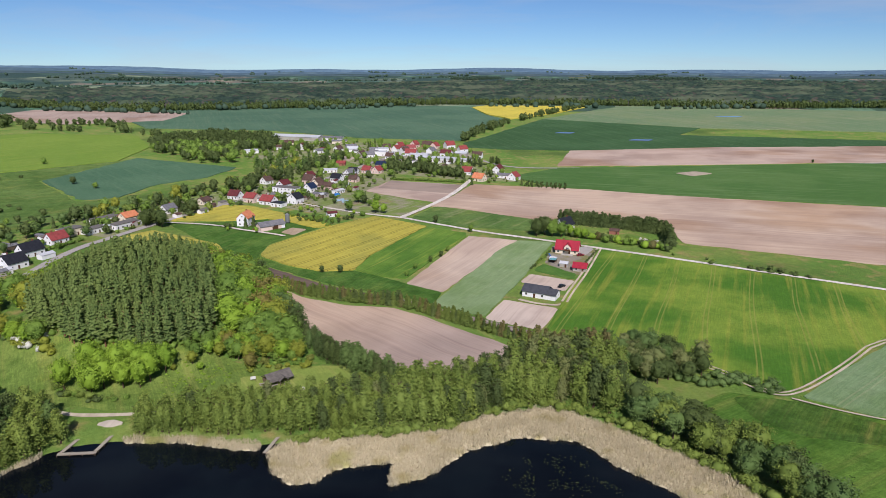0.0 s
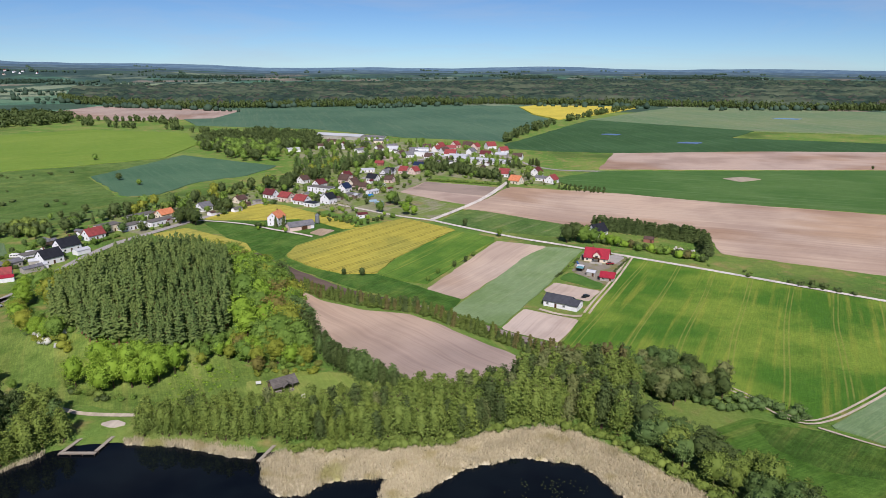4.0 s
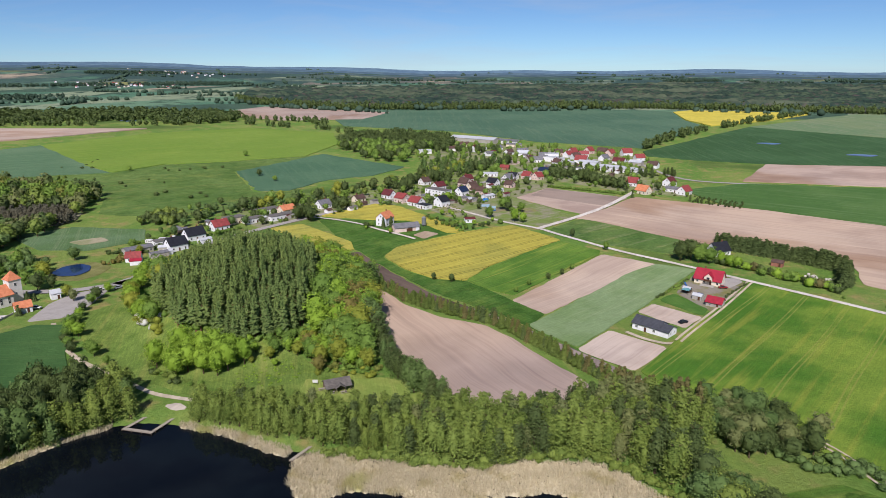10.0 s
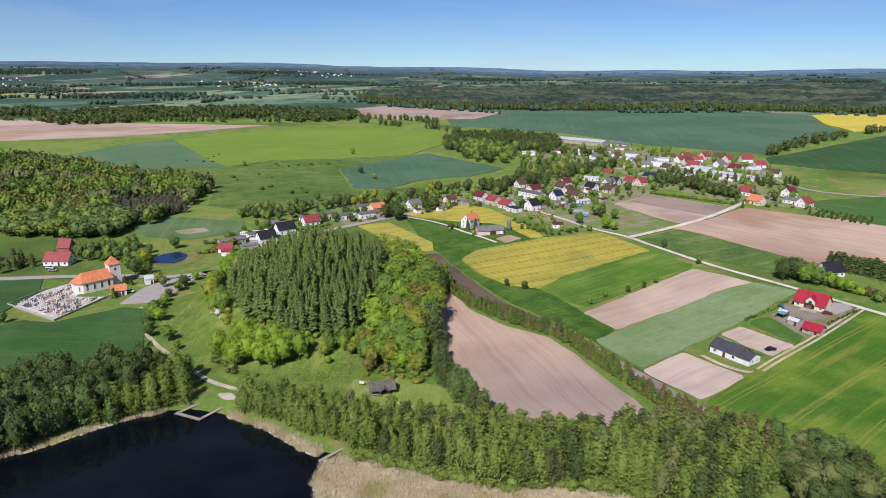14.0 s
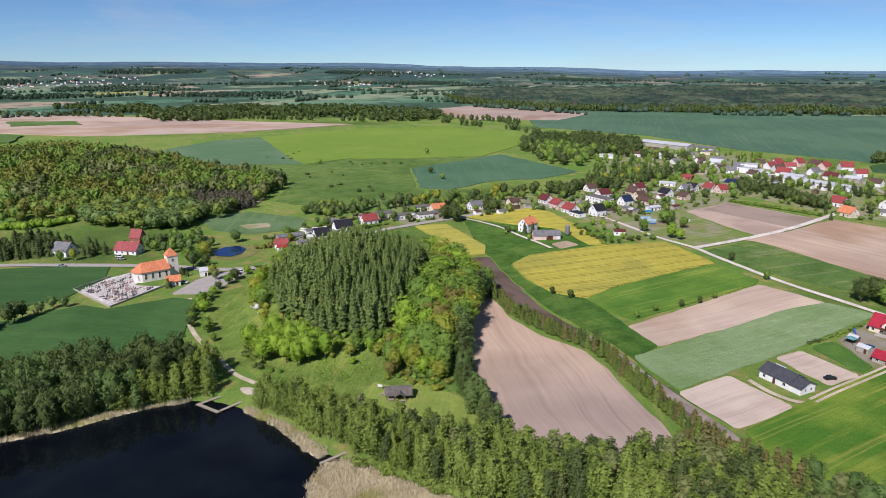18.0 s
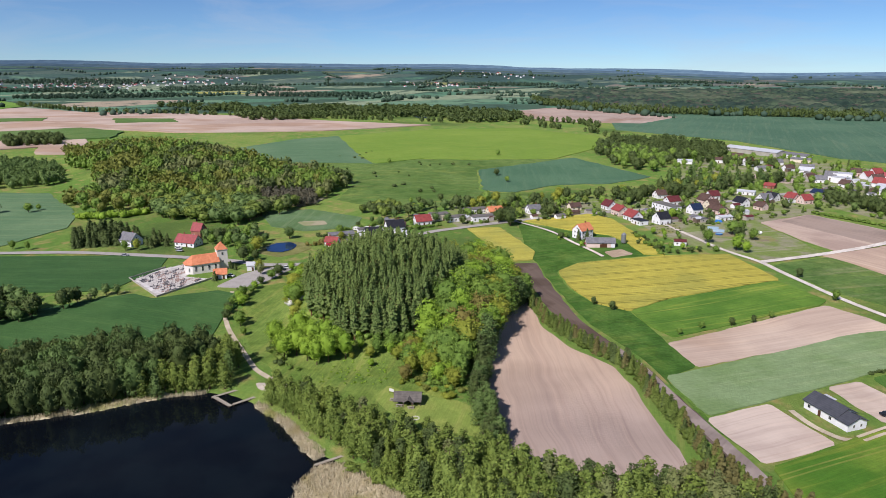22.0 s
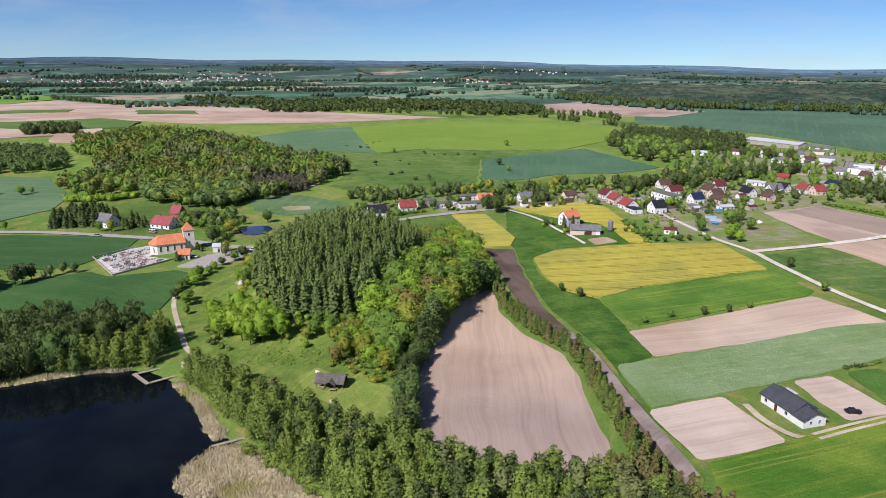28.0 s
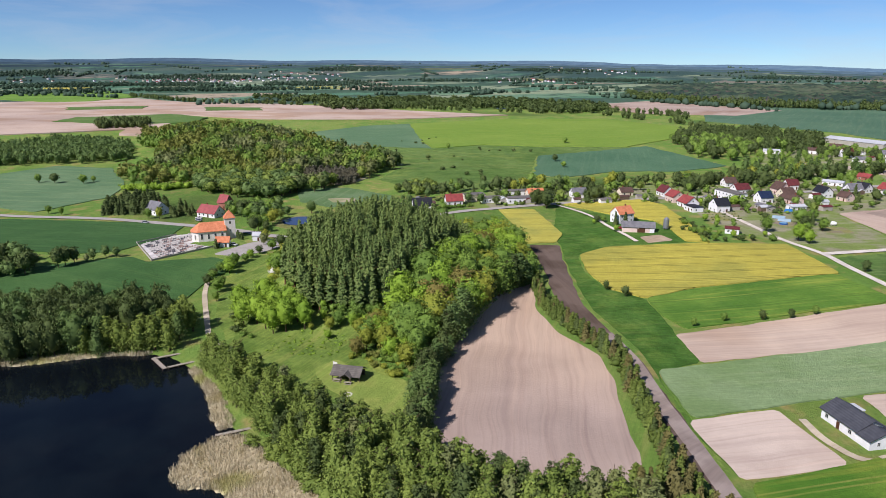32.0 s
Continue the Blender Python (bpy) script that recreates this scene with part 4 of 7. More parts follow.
for x, y, k, h in [(-72, 224, "oak", 9), (-70, 219, "rust", 7), (-66, 228, "oak", 11), (-60, 226, "lime", 9), (-64, 234, "maple", 13), (-57, 234, "maple", 12), (-78, 232, "lime", 9), (-70, 238, "oak", 12), (-76, 240, "maple", 13), (-55, 228, "oak", 8)]:
    tree("broadleaf_tree", "round", k, x, y, h, "yellow-green tree above the lakeside hut", "trees above the hut", 1.0)
for x, y in fill([(-92, 224), (-88, 240), (-66, 240), (-54, 236), (-50, 228), (-64, 224), (-80, 226)], 3.6):
    tree("slope_bush", "round", str(rng.choice(["lime", "maple", "oak", "rust"], p=[0.4, 0.35, 0.2, 0.05])), x, y, rng.uniform(4, 8.5), "fresh green young tree on the slope", "young trees on the slope", 1.0)
for x, y in fill([(-176, 244), (-160, 226), (-146, 222), (-150, 236), (-166, 250)], 5.0):
    tree("slope_bush", "bush", str(rng.choice(["poplar", "blossom", "alder"])), x, y, rng.uniform(2, 4), "low grey-green bush at the wood edge", "bushes at the wood edge", 1.1, "shrub")
for x, y in fill([(-70, 216), (-48, 221), (-50, 230), (-75, 226)], 3.4):
    tree("shrub", "bush", str(rng.choice(["olive", "maple", "oak"])), x, y, rng.uniform(1.6, 3.0), "low brownish shrub on the bank", "shrubs above the hut", 1.2, "shrub")

# alder belt along the shore
BELT = [(-95, 176), (-76, 176.5), (-60, 174), (-46, 174.5), (-24, 177), (0, 180.5), (14, 189.5), (30, 195), (42, 192.5), (53, 185), (60, 196), (66, 214), (60, 224), (40, 228), (20, 214), (2, 204), (-14, 203), (-30, 197.5), (-46, 193.5), (-60, 189), (-80, 184.5), (-92, 181)]
p = fill(BELT, 3.55, 0.36, margin=0.6)
p = p[np.argsort(p[:, 1])]
for x, y in p[:300]:
    k = rng.choice(["alder", "grey_alder", "dark"], p=[0.84, 0.04, 0.12] if x < 12 else [0.5, 0.2, 0.3])
    tree("alder_tree", "narrow", k, x, y, rng.uniform(8.5, 13) if x < -15 else rng.uniform(10, 15), "slender green alder of the lakeside belt", "alders along the shore", 1.3)
if len(p) > 300:
    grove("alder_belt", "dense green alders along the shore", p[300:], "narrow", "alder", rng.uniform(10.5, 14.5, len(p) - 300), 1.35)
q = along([(-44, 174), (-24, 176.5), (-1, 180), (14, 190), (31, 195.5), (43, 192), (56, 181.5), (68, 170), (79, 157), (86, 142)], 1.7, 1.3)
grove("shore_bushes", "low alder bushes between the belt and the reeds", q, "bush", "alder", rng.uniform(2, 4.2, len(q)), 1.1, "shrubs")
EASTW = [(56, 186), (66, 176), (76, 164), (84, 150), (90, 130), (97, 134), (96, 152), (88, 168), (76, 182), (64, 192)]
for x, y in fill(EASTW, 4.4):
    tree("willow_tree", "round", str(rng.choice(["alder", "poplar", "dark"])), x, y, rng.uniform(8, 12), "rounded green willow on the east shore", "willows on the east shore", 1.05)
for x, y in fill([(64, 214), (74, 206), (92, 212), (96, 224), (80, 240), (64, 240)], 5.0):
    tree("broadleaf_tree", "round", str(rng.choice(["dark", "grey_alder", "poplar"])), x, y, rng.uniform(7, 10.5), "dark green tree between shore and fields", "trees at the field corner", 1.0)
for x, y in fill([(92, 212), (110, 200), (118, 204), (100, 218)], 3.6):
    tree("shrub", "bush", "poplar", x, y, rng.uniform(2.5, 4), "grey-green willow shrub by the field", "shrubs at the field corner", 1.2, "shrub")
# spruce rows beside the ploughed field
for x, y in along([(-92, 320), (-64, 300), (-43, 291), (-19, 286), (-5, 275), (7, 265), (23, 252), (36, 243), (46, 236)], 1.15, 1.7):
    tree("spruce_tree", "spruce", str(rng.choice(["spruce", "spruce", "spruce", "dark", "larch"])), x, y, rng.uniform(4.4, 7.8), "young olive-green spruce of the field hedge", "spruces along the field", 1.25)
LINE = [(-92, 320), (-64, 300), (-43, 291), (-19, 286), (-5, 275), (7, 265), (23, 252), (36, 243), (46, 236)]
q = along(LINE, 0.9, 1.6)
grove("hedge_undergrowth", "olive-green undergrowth below the spruce hedge", q, "bush", "spruce", rng.uniform(1.8, 3.4, len(q)), 1.1, "hedge", True)
for x, y in fill([(30, 226), (46, 222), (66, 226), (62, 234), (44, 240), (32, 240)], 3.4):
    tree("spruce_tree", "spruce", str(rng.choice(["spruce", "larch"])), x, y, rng.uniform(8, 12), "olive-brown spruce at the end of the field", "spruces at the field end", 1.0)
for x, y in along([(-52, 243), (-47, 232), (-36, 222), (-24, 212), (-14, 205)], 1.5, 2.4):
    tree("poplar_tree", "narrow", str(rng.choice(["poplar", "dark"])), x, y, rng.uniform(7.5, 11), "dark green tree of the row beside the field", "row beside the field", 1.5)
# poplar wood west of the dock
for x, y in fill([(-110, 173.5), (-114, 167), (-122.5, 155), (-129, 141), (-135, 126), (-150, 92), (-178, 96), (-170, 130), (-160, 154), (-144, 174), (-126, 185)], 4.7):
    east = x > -128
    tree("poplar_tree", "narrow" if east else "round", str(rng.choice(["alder", "poplar", "alder"] if east else ["poplar", "dark", "dark"])), x, y, rng.uniform(10.5, 14) if east else rng.uniform(15, 19), "tall dark green poplar in the lakeside wood", "poplars by the lake", 1.3 if east else 0.68, z=gz(x, y) - (0 if east else 2.2))

# dark trees at the wood's foot beside the ploughed field
for x, y in along([(-92, 318), (-88, 303), (-80, 283), (-68, 262), (-56, 246)], 2.6, 1.2):
    tree("poplar_tree", "narrow", str(rng.choice(["dark", "maple", "poplar"])), x, y, rng.uniform(11, 16), "dark green tree shading the ploughed field", "row beside the field", 1.5)
# undergrowth at the foot of the pines
q = np.concatenate([along([(-152, 234), (-128, 224), (-104, 224)], 2.2, 2.0), along([(-104, 224), (-93, 238)], 1.8, 2.0), along([(-168, 250), (-152, 234)], 2.2, 2.0)])
grove("wood_undergrowth", "green undergrowth at the foot of the pines", q, "bush", "maple", rng.uniform(2.2, 5, len(q)), 0.9, "undergrowth", True)
# rough growth over the open slope
q = fill([(-98, 222), (-80, 224), (-74, 210), (-92, 196), (-99, 206)], 2.6, 0.5)
grove("slope_scrub", "low tufts and rough growth on the sunny slope", q, "bush", "lime", rng.uniform(0.25, 0.8, len(q)), 1.8, "scrub", True)
for x, y in [(-108, 220), (-103, 224), (-99, 222), (-96, 228), (-112, 223), (-92, 221), (-97, 216), (-88, 218), (-94, 232), (-90, 236), (-98, 230), (-86, 232), (-82, 236), (-87, 240), (-80, 228)]:
    tree("slope_bush", "round", str(rng.choice(["maple", "oak", "lime"])), x, y, rng.uniform(3, 6), "fresh green young tree on the slope", "young trees on the slope", 1.05)

# ---- buildings ----
def part(name, bm, material, parent, label="", m=None):
    """One mesh from a bmesh, as a part of a thing."""
    me = bpy.data.meshes.new(name)
    bm.to_mesh(me)
    bm.free()
    me.materials.append(material)
    ob = new(name, me)
    ob.parent = parent
    if m is not None:
        ob.matrix_basis = m
    return tagged(ob, label)


def shared(name, me, parent, m):
    ob = new(name, me)
    ob.parent = parent
    ob.matrix_basis = m
    return ob


def add_box(bm, c, s, m=None):
    vs = bmesh.ops.create_cube(bm, size=1, matrix=Matrix.Translation(c) @ Matrix.Diagonal((*s, 1)))["verts"]
    if m is not None:
        bmesh.ops.transform(bm, matrix=m, verts=vs)
    return vs


def boxes(*bs):
    bm = bmesh.new()
    for c, s in bs:
        add_box(bm, c, s)
    return bm


def bevelled(bm, w):
    bmesh.ops.bevel(bm, geom=bm.edges[:], offset=w, segments=1, affect="EDGES")
    return bm


def prism(prof, length):
    """A profile in y and z drawn out along x, about the middle."""
    bm = bmesh.new()
    a = [bm.verts.new((-length / 2, y, z)) for y, z in prof]
    b = [bm.verts.new((length / 2, y, z)) for y, z in prof]
    bm.faces.new(a)
    bm.faces.new(b[::-1])
    for k in range(len(prof)):
        bm.faces.new((a[k], b[k], b[(k + 1) % len(prof)], a[(k + 1) % len(prof)]))
    bmesh.ops.recalc_face_normals(bm, faces=bm.faces[:])
    return bm


def hull(pts, faces):
    bm = bmesh.new()
    v = [bm.verts.new(p) for p in pts]
    for f in faces:
        bm.faces.new([v[k] for k in f])
    bmesh.ops.recalc_face_normals(bm, faces=bm.faces[:])
    return bm


WALL = {
    "white": plain_mat("white_render", "e2e2e4", "d2d2d2", 0.85, 0.8),
    "cream": plain_mat("cream_render", "d8cdba", "c9bda8", 0.85, 0.8),
    "pink": plain_mat("pinkish_render", "d8c2b8", "c8b0a6", 0.85, 0.8),
    "grey": plain_mat("grey_render", "a9a59c", "948f86", 0.85, 0.8),
    "brick": plain_mat("brick_wall", "9a6a5a", "84584a", 0.9, 2.5),
    "wood": plain_mat("weathered_boards", "6f6154", "574a3e", 0.9, 2.0),
    "stone": plain_mat("pale_church_render", "dcd8d2", "c8c2b8", 0.9, 0.7),
}
ROOF = {
    "red": roof_mat("red_tiles", "964644", "7e3c3a"),
    "crimson": roof_mat("crimson_sheet", "a32c3c", "902635", 0.5),
    "orange": roof_mat("orange_tiles", "cf8560", "bb7350"),
    "dark_red": roof_mat("dark_red_tiles", "6a3234", "562a2c"),
    "rose": roof_mat("faded_red_tiles", "9a4f50", "864546"),
    "brown": roof_mat("brown_tiles", "5f4a42", "4c3b35"),
    "black": roof_mat("black_tiles", "2b2d33", "222329", 0.55),
    "grey": roof_mat("grey_sheet", "77777a", "626266", 0.7),
    "slate": roof_mat("anthracite_sheet", "4a4c52", "3f4147", 0.55),
    "navy": roof_mat("navy_sheet", "27344e", "202b42", 0.5),
    "flat": plain_mat("bitumen_flat_roof", "6f6c68", "5b5855", 0.9, 1.0),
    "pale": plain_mat("pale_sheet_roof", "b9bcc0", "a5a8ad", 0.6, 0.6),
}
GLASS = Nodes("window_glass", 0.08, 0.5).done((0.02, 0.025, 0.03, 1))
FRAME = plain_mat("white_frame", "d0d0cc", "c0c0bb", 0.6, 4.0)
DOOR = plain_mat("brown_door", "5a3d2a", "452e20", 0.6, 4.0)
CHIM = plain_mat("chimney_brick", "8a5444", "704438", 0.9, 4.0)
METAL = plain_mat("grey_metal", "9a9da0", "85888c", 0.45, 2.0, 0.4, 0.6)
PLANK = plain_mat("grey_planks", "a39b8d", "857d70", 0.9, 3.0)
CONC = plain_mat("concrete", "aaa69c", "938f86", 0.9, 2.0)
WINS = {}


def window_mesh(w, h):
    key = (w, h)
    if key not in WINS:
        t = 0.09
        bm = boxes(((0, 0, h / 2 - t / 2), (w, 0.1, t)), ((0, 0, -h / 2 + t / 2), (w, 0.1, t)), ((-w / 2 + t / 2, 0, 0), (t, 0.1, h - 2 * t)),
                   ((w / 2 - t / 2, 0, 0), (t, 0.1, h - 2 * t)), ((0, 0.01, 0), (t * 0.7, 0.07, h - 2 * t)))
        f = bpy.data.meshes.new("window")
        bm.to_mesh(f)
        bm.free()
        f.materials.append(FRAME)
        bm = boxes(((0, 0, 0), (w - 2 * t, 0.03, h - 2 * t)))
        p = bpy.data.meshes.new("pane")
        bm.to_mesh(p)
        bm.free()
        p.materials.append(GLASS)
        WINS[key] = (f, p)
    return WINS[key]


def plain_window(parent, x, y, z, w, h, turn):
    """A window of the farther houses: frame and pane in one mesh."""
    key = ("far", w, h)
    if key not in WINS:
        bm = boxes(((0, 0, 0), (w, 0.08, h)), ((0, -0.03, 0), (w - 0.24, 0.06, h - 0.24)))
        me = bpy.data.meshes.new("window")
        bm.to_mesh(me)
        bm.free()
        me.materials.append(FRAME)
        me.materials.append(GLASS)
        for k, pl in enumerate(me.polygons):
            pl.material_index = int(k >= 6)
        WINS[key] = me
    return shared("window", WINS[key], parent, pose(x, y, z, 0, 0, turn))


def window(parent, x, y, z, w, h, turn, deep=False):
    """A framed window on a wall that faces along -y turned by so many degrees."""
    f, p = window_mesh(w, h)
    ob = shared("window", f, parent, pose(x, y, z, 0, 0, turn))
    shared("pane", p, ob, pose(0, 0.02, 0))
    return ob


def house(name, label, x, y, turn, L, W, h, rh, wall, roof, rows=1, over=0.4, chimney=True, category="house", group="", door=True, flat=False, wins=True, z=None, near=True):
    """A gabled or flat-roofed house; its ridge runs along the local x axis."""
    base = gz(x, y) if z is None else z
    ob = new(name)
    ob.matrix_basis = pose(x, y, base, 0, 0, turn)
    wm, rm = WALL[wall], ROOF[roof]
    pane = window if near else plain_window
    if flat:
        part("wall", boxes(((0, 0, h / 2 - 0.6), (L, W, h + 1.2))), wm, ob)
        bm = boxes(((0, 0, h + 0.14), (L + 0.5, W + 0.5, 0.28)))
        part("roof", bevelled(bm, 0.04), rm, ob)
    else:
        part("wall", prism([(-W / 2, -1.2), (W / 2, -1.2), (W / 2, h), (0, h + rh - 0.05), (-W / 2, h)], L), wm, ob)
        sl = rh / (W / 2)
        e, t = W / 2 + over, 0.22
        prof = [(-e, h - over * sl), (0, h + rh), (e, h - over * sl), (e, h - over * sl + t), (0, h + rh + t * 1.25), (-e, h - over * sl + t)]
        part("roof", prism(prof, L + 2 * over), rm, ob)
    if chimney:
        cx = L * (0.22 if rng.random() < 0.5 else -0.2)
        top = h + (rh if not flat else 0.2)
        part("chimney", boxes(((cx, 0.4, top + 0.1), (0.6, 0.6, 1.9)), ((cx, 0.4, top + 1.1), (0.75, 0.75, 0.12))), CHIM, ob)
    if wins:
        k = max(2, int(L / 3.2))
        for s in range(rows):
            zc = 1.5 + 2.7 * s
            for q in range(k):
                xx = -L / 2 + L * (q + 0.5) / k
                for sy, tn in ((-1, 0), (1, 180)) if near else ((-1, 0),):
                    if door and s == 0 and q == k // 2 and sy < 0:
                        continue
                    pane(ob, xx, sy * (W / 2 + 0.02), zc, 1.15, 1.25, tn)
            for sx, tn in ((-1, -90), (1, 90)):
                pane(ob, sx * (L / 2 + 0.02), -W * 0.2, zc, 1.0, 1.25, tn)
                if W > 7:
                    pane(ob, sx * (L / 2 + 0.02), W * 0.22, zc, 1.0, 1.25, tn)
        if not flat and rh > 2.6:
            for sx, tn in ((-1, -90), (1, 90)):
                pane(ob, sx * (L / 2 + 0.02), 0, h + rh * 0.32, 1.0, 1.1, tn)
    if door:
        k = max(2, int(L / 3.2))
        part("door", boxes(((-L / 2 + L * (k // 2 + 0.5) / k, -W / 2 - 0.03, 1.02), (1.0, 0.1, 2.05))), DOOR, ob)
    return tagged(ob, label, category, group)


# white bungalow with its lean-to
bung = house("bungalow", "new white bungalow with an anthracite gable roof", 45.6, 300.6, -27, 12.0, 8.6, 2.9, 2.2, "white", "slate", 1, 0.5, False)
part("extension_wall", prism([(-3.9, -1.2), (3.9, -1.2), (3.9, 2.7), (0, 4.3), (-3.9, 2.7)], 4.4), WALL["white"], bung, m=pose(8.2, -0.4, 0))
part("extension_roof", prism([(-4.4, 2.5), (0, 4.35), (4.4, 2.5), (4.4, 2.72), (0, 4.62), (-4.4, 2.72)], 4.9), ROOF["slate"], bung, m=pose(8.45, -0.4, 0))
window(bung, 10.42, -1.8, 1.5, 0.9, 1.1, 90)
window(bung, 10.42, 1.2, 1.5, 0.9, 1.1, 90)
part("porch_roof", bevelled(boxes(((-5.2, 5.2, 2.5), (4.2, 2.6, 0.14))), 0.03), ROOF["pale"], bung, "pale sheet lean-to roof")
for sx in (-7, -3.4):
    part("post", boxes(((sx, 6.3, 1.2), (0.14, 0.14, 2.4))), PLANK, bung)
# red-roofed house with dormer and terrace
red = house("red_roofed_house", "cream house with a bright red gabled roof", 74, 375, -18, 13, 9.5, 2.9, 4.2, "cream", "crimson", 1, 0.6)
bm = prism([(-2.0, 2.4), (2.0, 2.4), (2.0, 4.3), (0, 6.2), (-2.0, 4.3)], 5.0)
bmesh.ops.rotate(bm, verts=bm.verts[:], cent=(0, 0, 0), matrix=Matrix.Rotation(radians(90), 3, "Z"))
part("dormer", bm, WALL["cream"], red, m=pose(0.5, -3.2, 0))
bm = prism([(-2.5, 3.9), (0, 6.3), (2.5, 3.9), (2.5, 4.15), (0, 6.6), (-2.5, 4.15)], 5.8)
bmesh.ops.rotate(bm, verts=bm.verts[:], cent=(0, 0, 0), matrix=Matrix.Rotation(radians(90), 3, "Z"))
part("dormer_roof", bm, ROOF["crimson"], red, m=pose(0.5, -3.0, 0))
window(red, 0.5, -5.76, 3.6, 1.6, 1.6, 0)
part("terrace", bevelled(boxes(((0.5, -6.5, 0.12), (7, 3.4, 0.3))), 0.05), CONC, red, "paved terrace")
part("balcony", boxes(((0.5, -6.3, 2.55), (3.6, 1.1, 0.15)), ((0.5, -6.8, 3.05), (3.6, 0.08, 0.9))), DOOR, red)
shed = house("red_roofed_shed", "small shed with a red roof and pale walls", 74.5, 340.5, -20, 7, 6, 2.4, 2.0, "grey", "crimson", 1, 0.5, False, "shed")
house("garden_shed", "small grey garden shed in the yard", 67, 347, -25, 4.5, 3, 2.2, 0.9, "grey", "pale", 1, 0.2, False, "shed", wins=False)
house("garden_shed", "small green-roofed garden shed in the yard", 62.5, 356.5, -25, 3.6, 3, 2.0, 0.8, "wood", "pale", 1, 0.2, False, "shed", wins=False)
house("dark_roofed_house", "house with a black roof among garden trees", 82, 431, 40, 11, 8.5, 3.0, 4.4, "white", "black", 1)
house("garden_hut", "small brick-red hut behind the conifers", 112, 416, -20, 6, 4, 2.3, 1.2, "brick", "brown", 1, 0.2, False, "hut", wins=False)

gaz = new("garden_pavilion")
gaz.matrix_basis = pose(61.8, 353.6, gz(61.8, 353.6) + 0.15, 0, 0, -25)
part("canopy", hull([(-1.9, -1.9, 2.2), (1.9, -1.9, 2.2), (1.9, 1.9, 2.2), (-1.9, 1.9, 2.2), (0, 0, 3.1)], [(0, 1, 2, 3), (0, 1, 4), (1, 2, 4), (2, 3, 4), (3, 0, 4)]), plain_mat("teal_canvas", "5f8f94", "517e84", 0.8, 1.0), gaz, "teal canvas canopy")
for sx in (-1.7, 1.7):
    for sy in (-1.7, 1.7):
        part("post", boxes(((sx, sy, 1.1), (0.12, 0.12, 2.3))), WALL["wood"], gaz)
tagged(gaz, "small garden pavilion with a teal canvas roof", "pavilion")
slide = new("garden_slide")
slide.matrix_basis = pose(61.6, 367, gz(61.6, 367) + 0.1, 0, 0, 20)
BLUEP = plain_mat("blue_plastic", "2f5f9a", "28528a", 0.4, 1.0)
part("chute", hull([(-0.35, 0, 1.5), (0.35, 0, 1.5), (0.35, -2.6, 0.2), (-0.35, -2.6, 0.2), (-0.35, 0, 1.35), (0.35, 0, 1.35), (0.35, -2.6, 0.05), (-0.35, -2.6, 0.05)], [(0, 1, 2, 3), (4, 5, 6, 7), (0, 1, 5, 4), (1, 2, 6, 5), (2, 3, 7, 6), (3, 0, 4, 7)]), BLUEP, slide)
part("ladder", boxes(((-0.3, 0.5, 0.75), (0.08, 0.08, 1.5)), ((0.3, 0.5, 0.75), (0.08, 0.08, 1.5)), ((0, 0.5, 0.5), (0.6, 0.06, 0.06)), ((0, 0.5, 1.0), (0.6, 0.06, 0.06))), METAL, slide)
part("platform", boxes(((0, 0.25, 1.45), (0.7, 0.6, 0.08))), BLUEP, slide)
tagged(slide, "blue plastic slide on the lawn of the yard", "slide")
pool = new("garden_pool")
pool.matrix_basis = pose(-72.3, 498.5, gz(-72.3, 498.5) + 0.22)
bm = bmesh.new()
bmesh.ops.create_cone(bm, cap_ends=False, segments=24, radius1=2.2, radius2=2.2, depth=0.9, matrix=Matrix.Translation((0, 0, 0.45)))
part("wall", bm, BLUEP, pool)
bm = bmesh.new()
bmesh.ops.create_circle(bm, cap_ends=True, segments=24, radius=2.18, matrix=Matrix.Translation((0, 0, 0.78)))
part("water", bm, Nodes("pool_water", 0.08, 0.5).done(lin("7fa6b8")), pool)
tagged(pool, "round above-ground garden pool with pale water", "pool")
drape("paved_drive", [(78, 374), (83, 368), (91, 381), (88, 386), (80, 384)], 2, 0.2, asphalt, "pale paved drive beside the red-roofed house", "drive", 1)

# tall house, barn and silo by the rapeseed
tall = house("tall_house", "tall white house with an orange-red roof", -132.5, 430.5, 80, 10.5, 8, 5.6, 3.6, "white", "orange", 2)
barn = house("barn", "long barn with brick walls and a grey roof", -113.5, 420.5, 40, 17, 7.5, 3.0, 2.2, "pink", "grey", 1, 0.5, False, "barn", wins=False)
part("barn_door", boxes(((2, -3.8, 1.3), (3.2, 0.12, 2.6))), DOOR, barn)
part("end_wall", boxes(((7.2, -3.78, 1.4), (2.4, 0.1, 2.8))), WALL["white"], barn, "whitewashed end of the wall")
silo = new("grain_silo")
silo.matrix_basis = pose(-105.5, 434.5, gz(-105.5, 434.5))
bm = bmesh.new()
bmesh.ops.create_cone(bm, cap_ends=True, segments=20, radius1=1.5, radius2=1.5, depth=5, matrix=Matrix.Translation((0, 0, 3.4)))
part("cylinder", bm, METAL, silo)
bm = bmesh.new()
bmesh.ops.create_cone(bm, cap_ends=True, segments=20, radius1=1.6, radius2=0.2, depth=1.2, matrix=Matrix.Translation((0, 0, 6.5)))
part("cap", bm, METAL, silo)
for a in range(4):
    part("leg", boxes(((1.2 * math.cos(a * 1.57 + 0.78), 1.2 * math.sin(a * 1.57 + 0.78), 0.5), (0.16, 0.16, 1.0))), METAL, silo)
tagged(silo, "pale grey metal grain silo beside the barn", "silo")
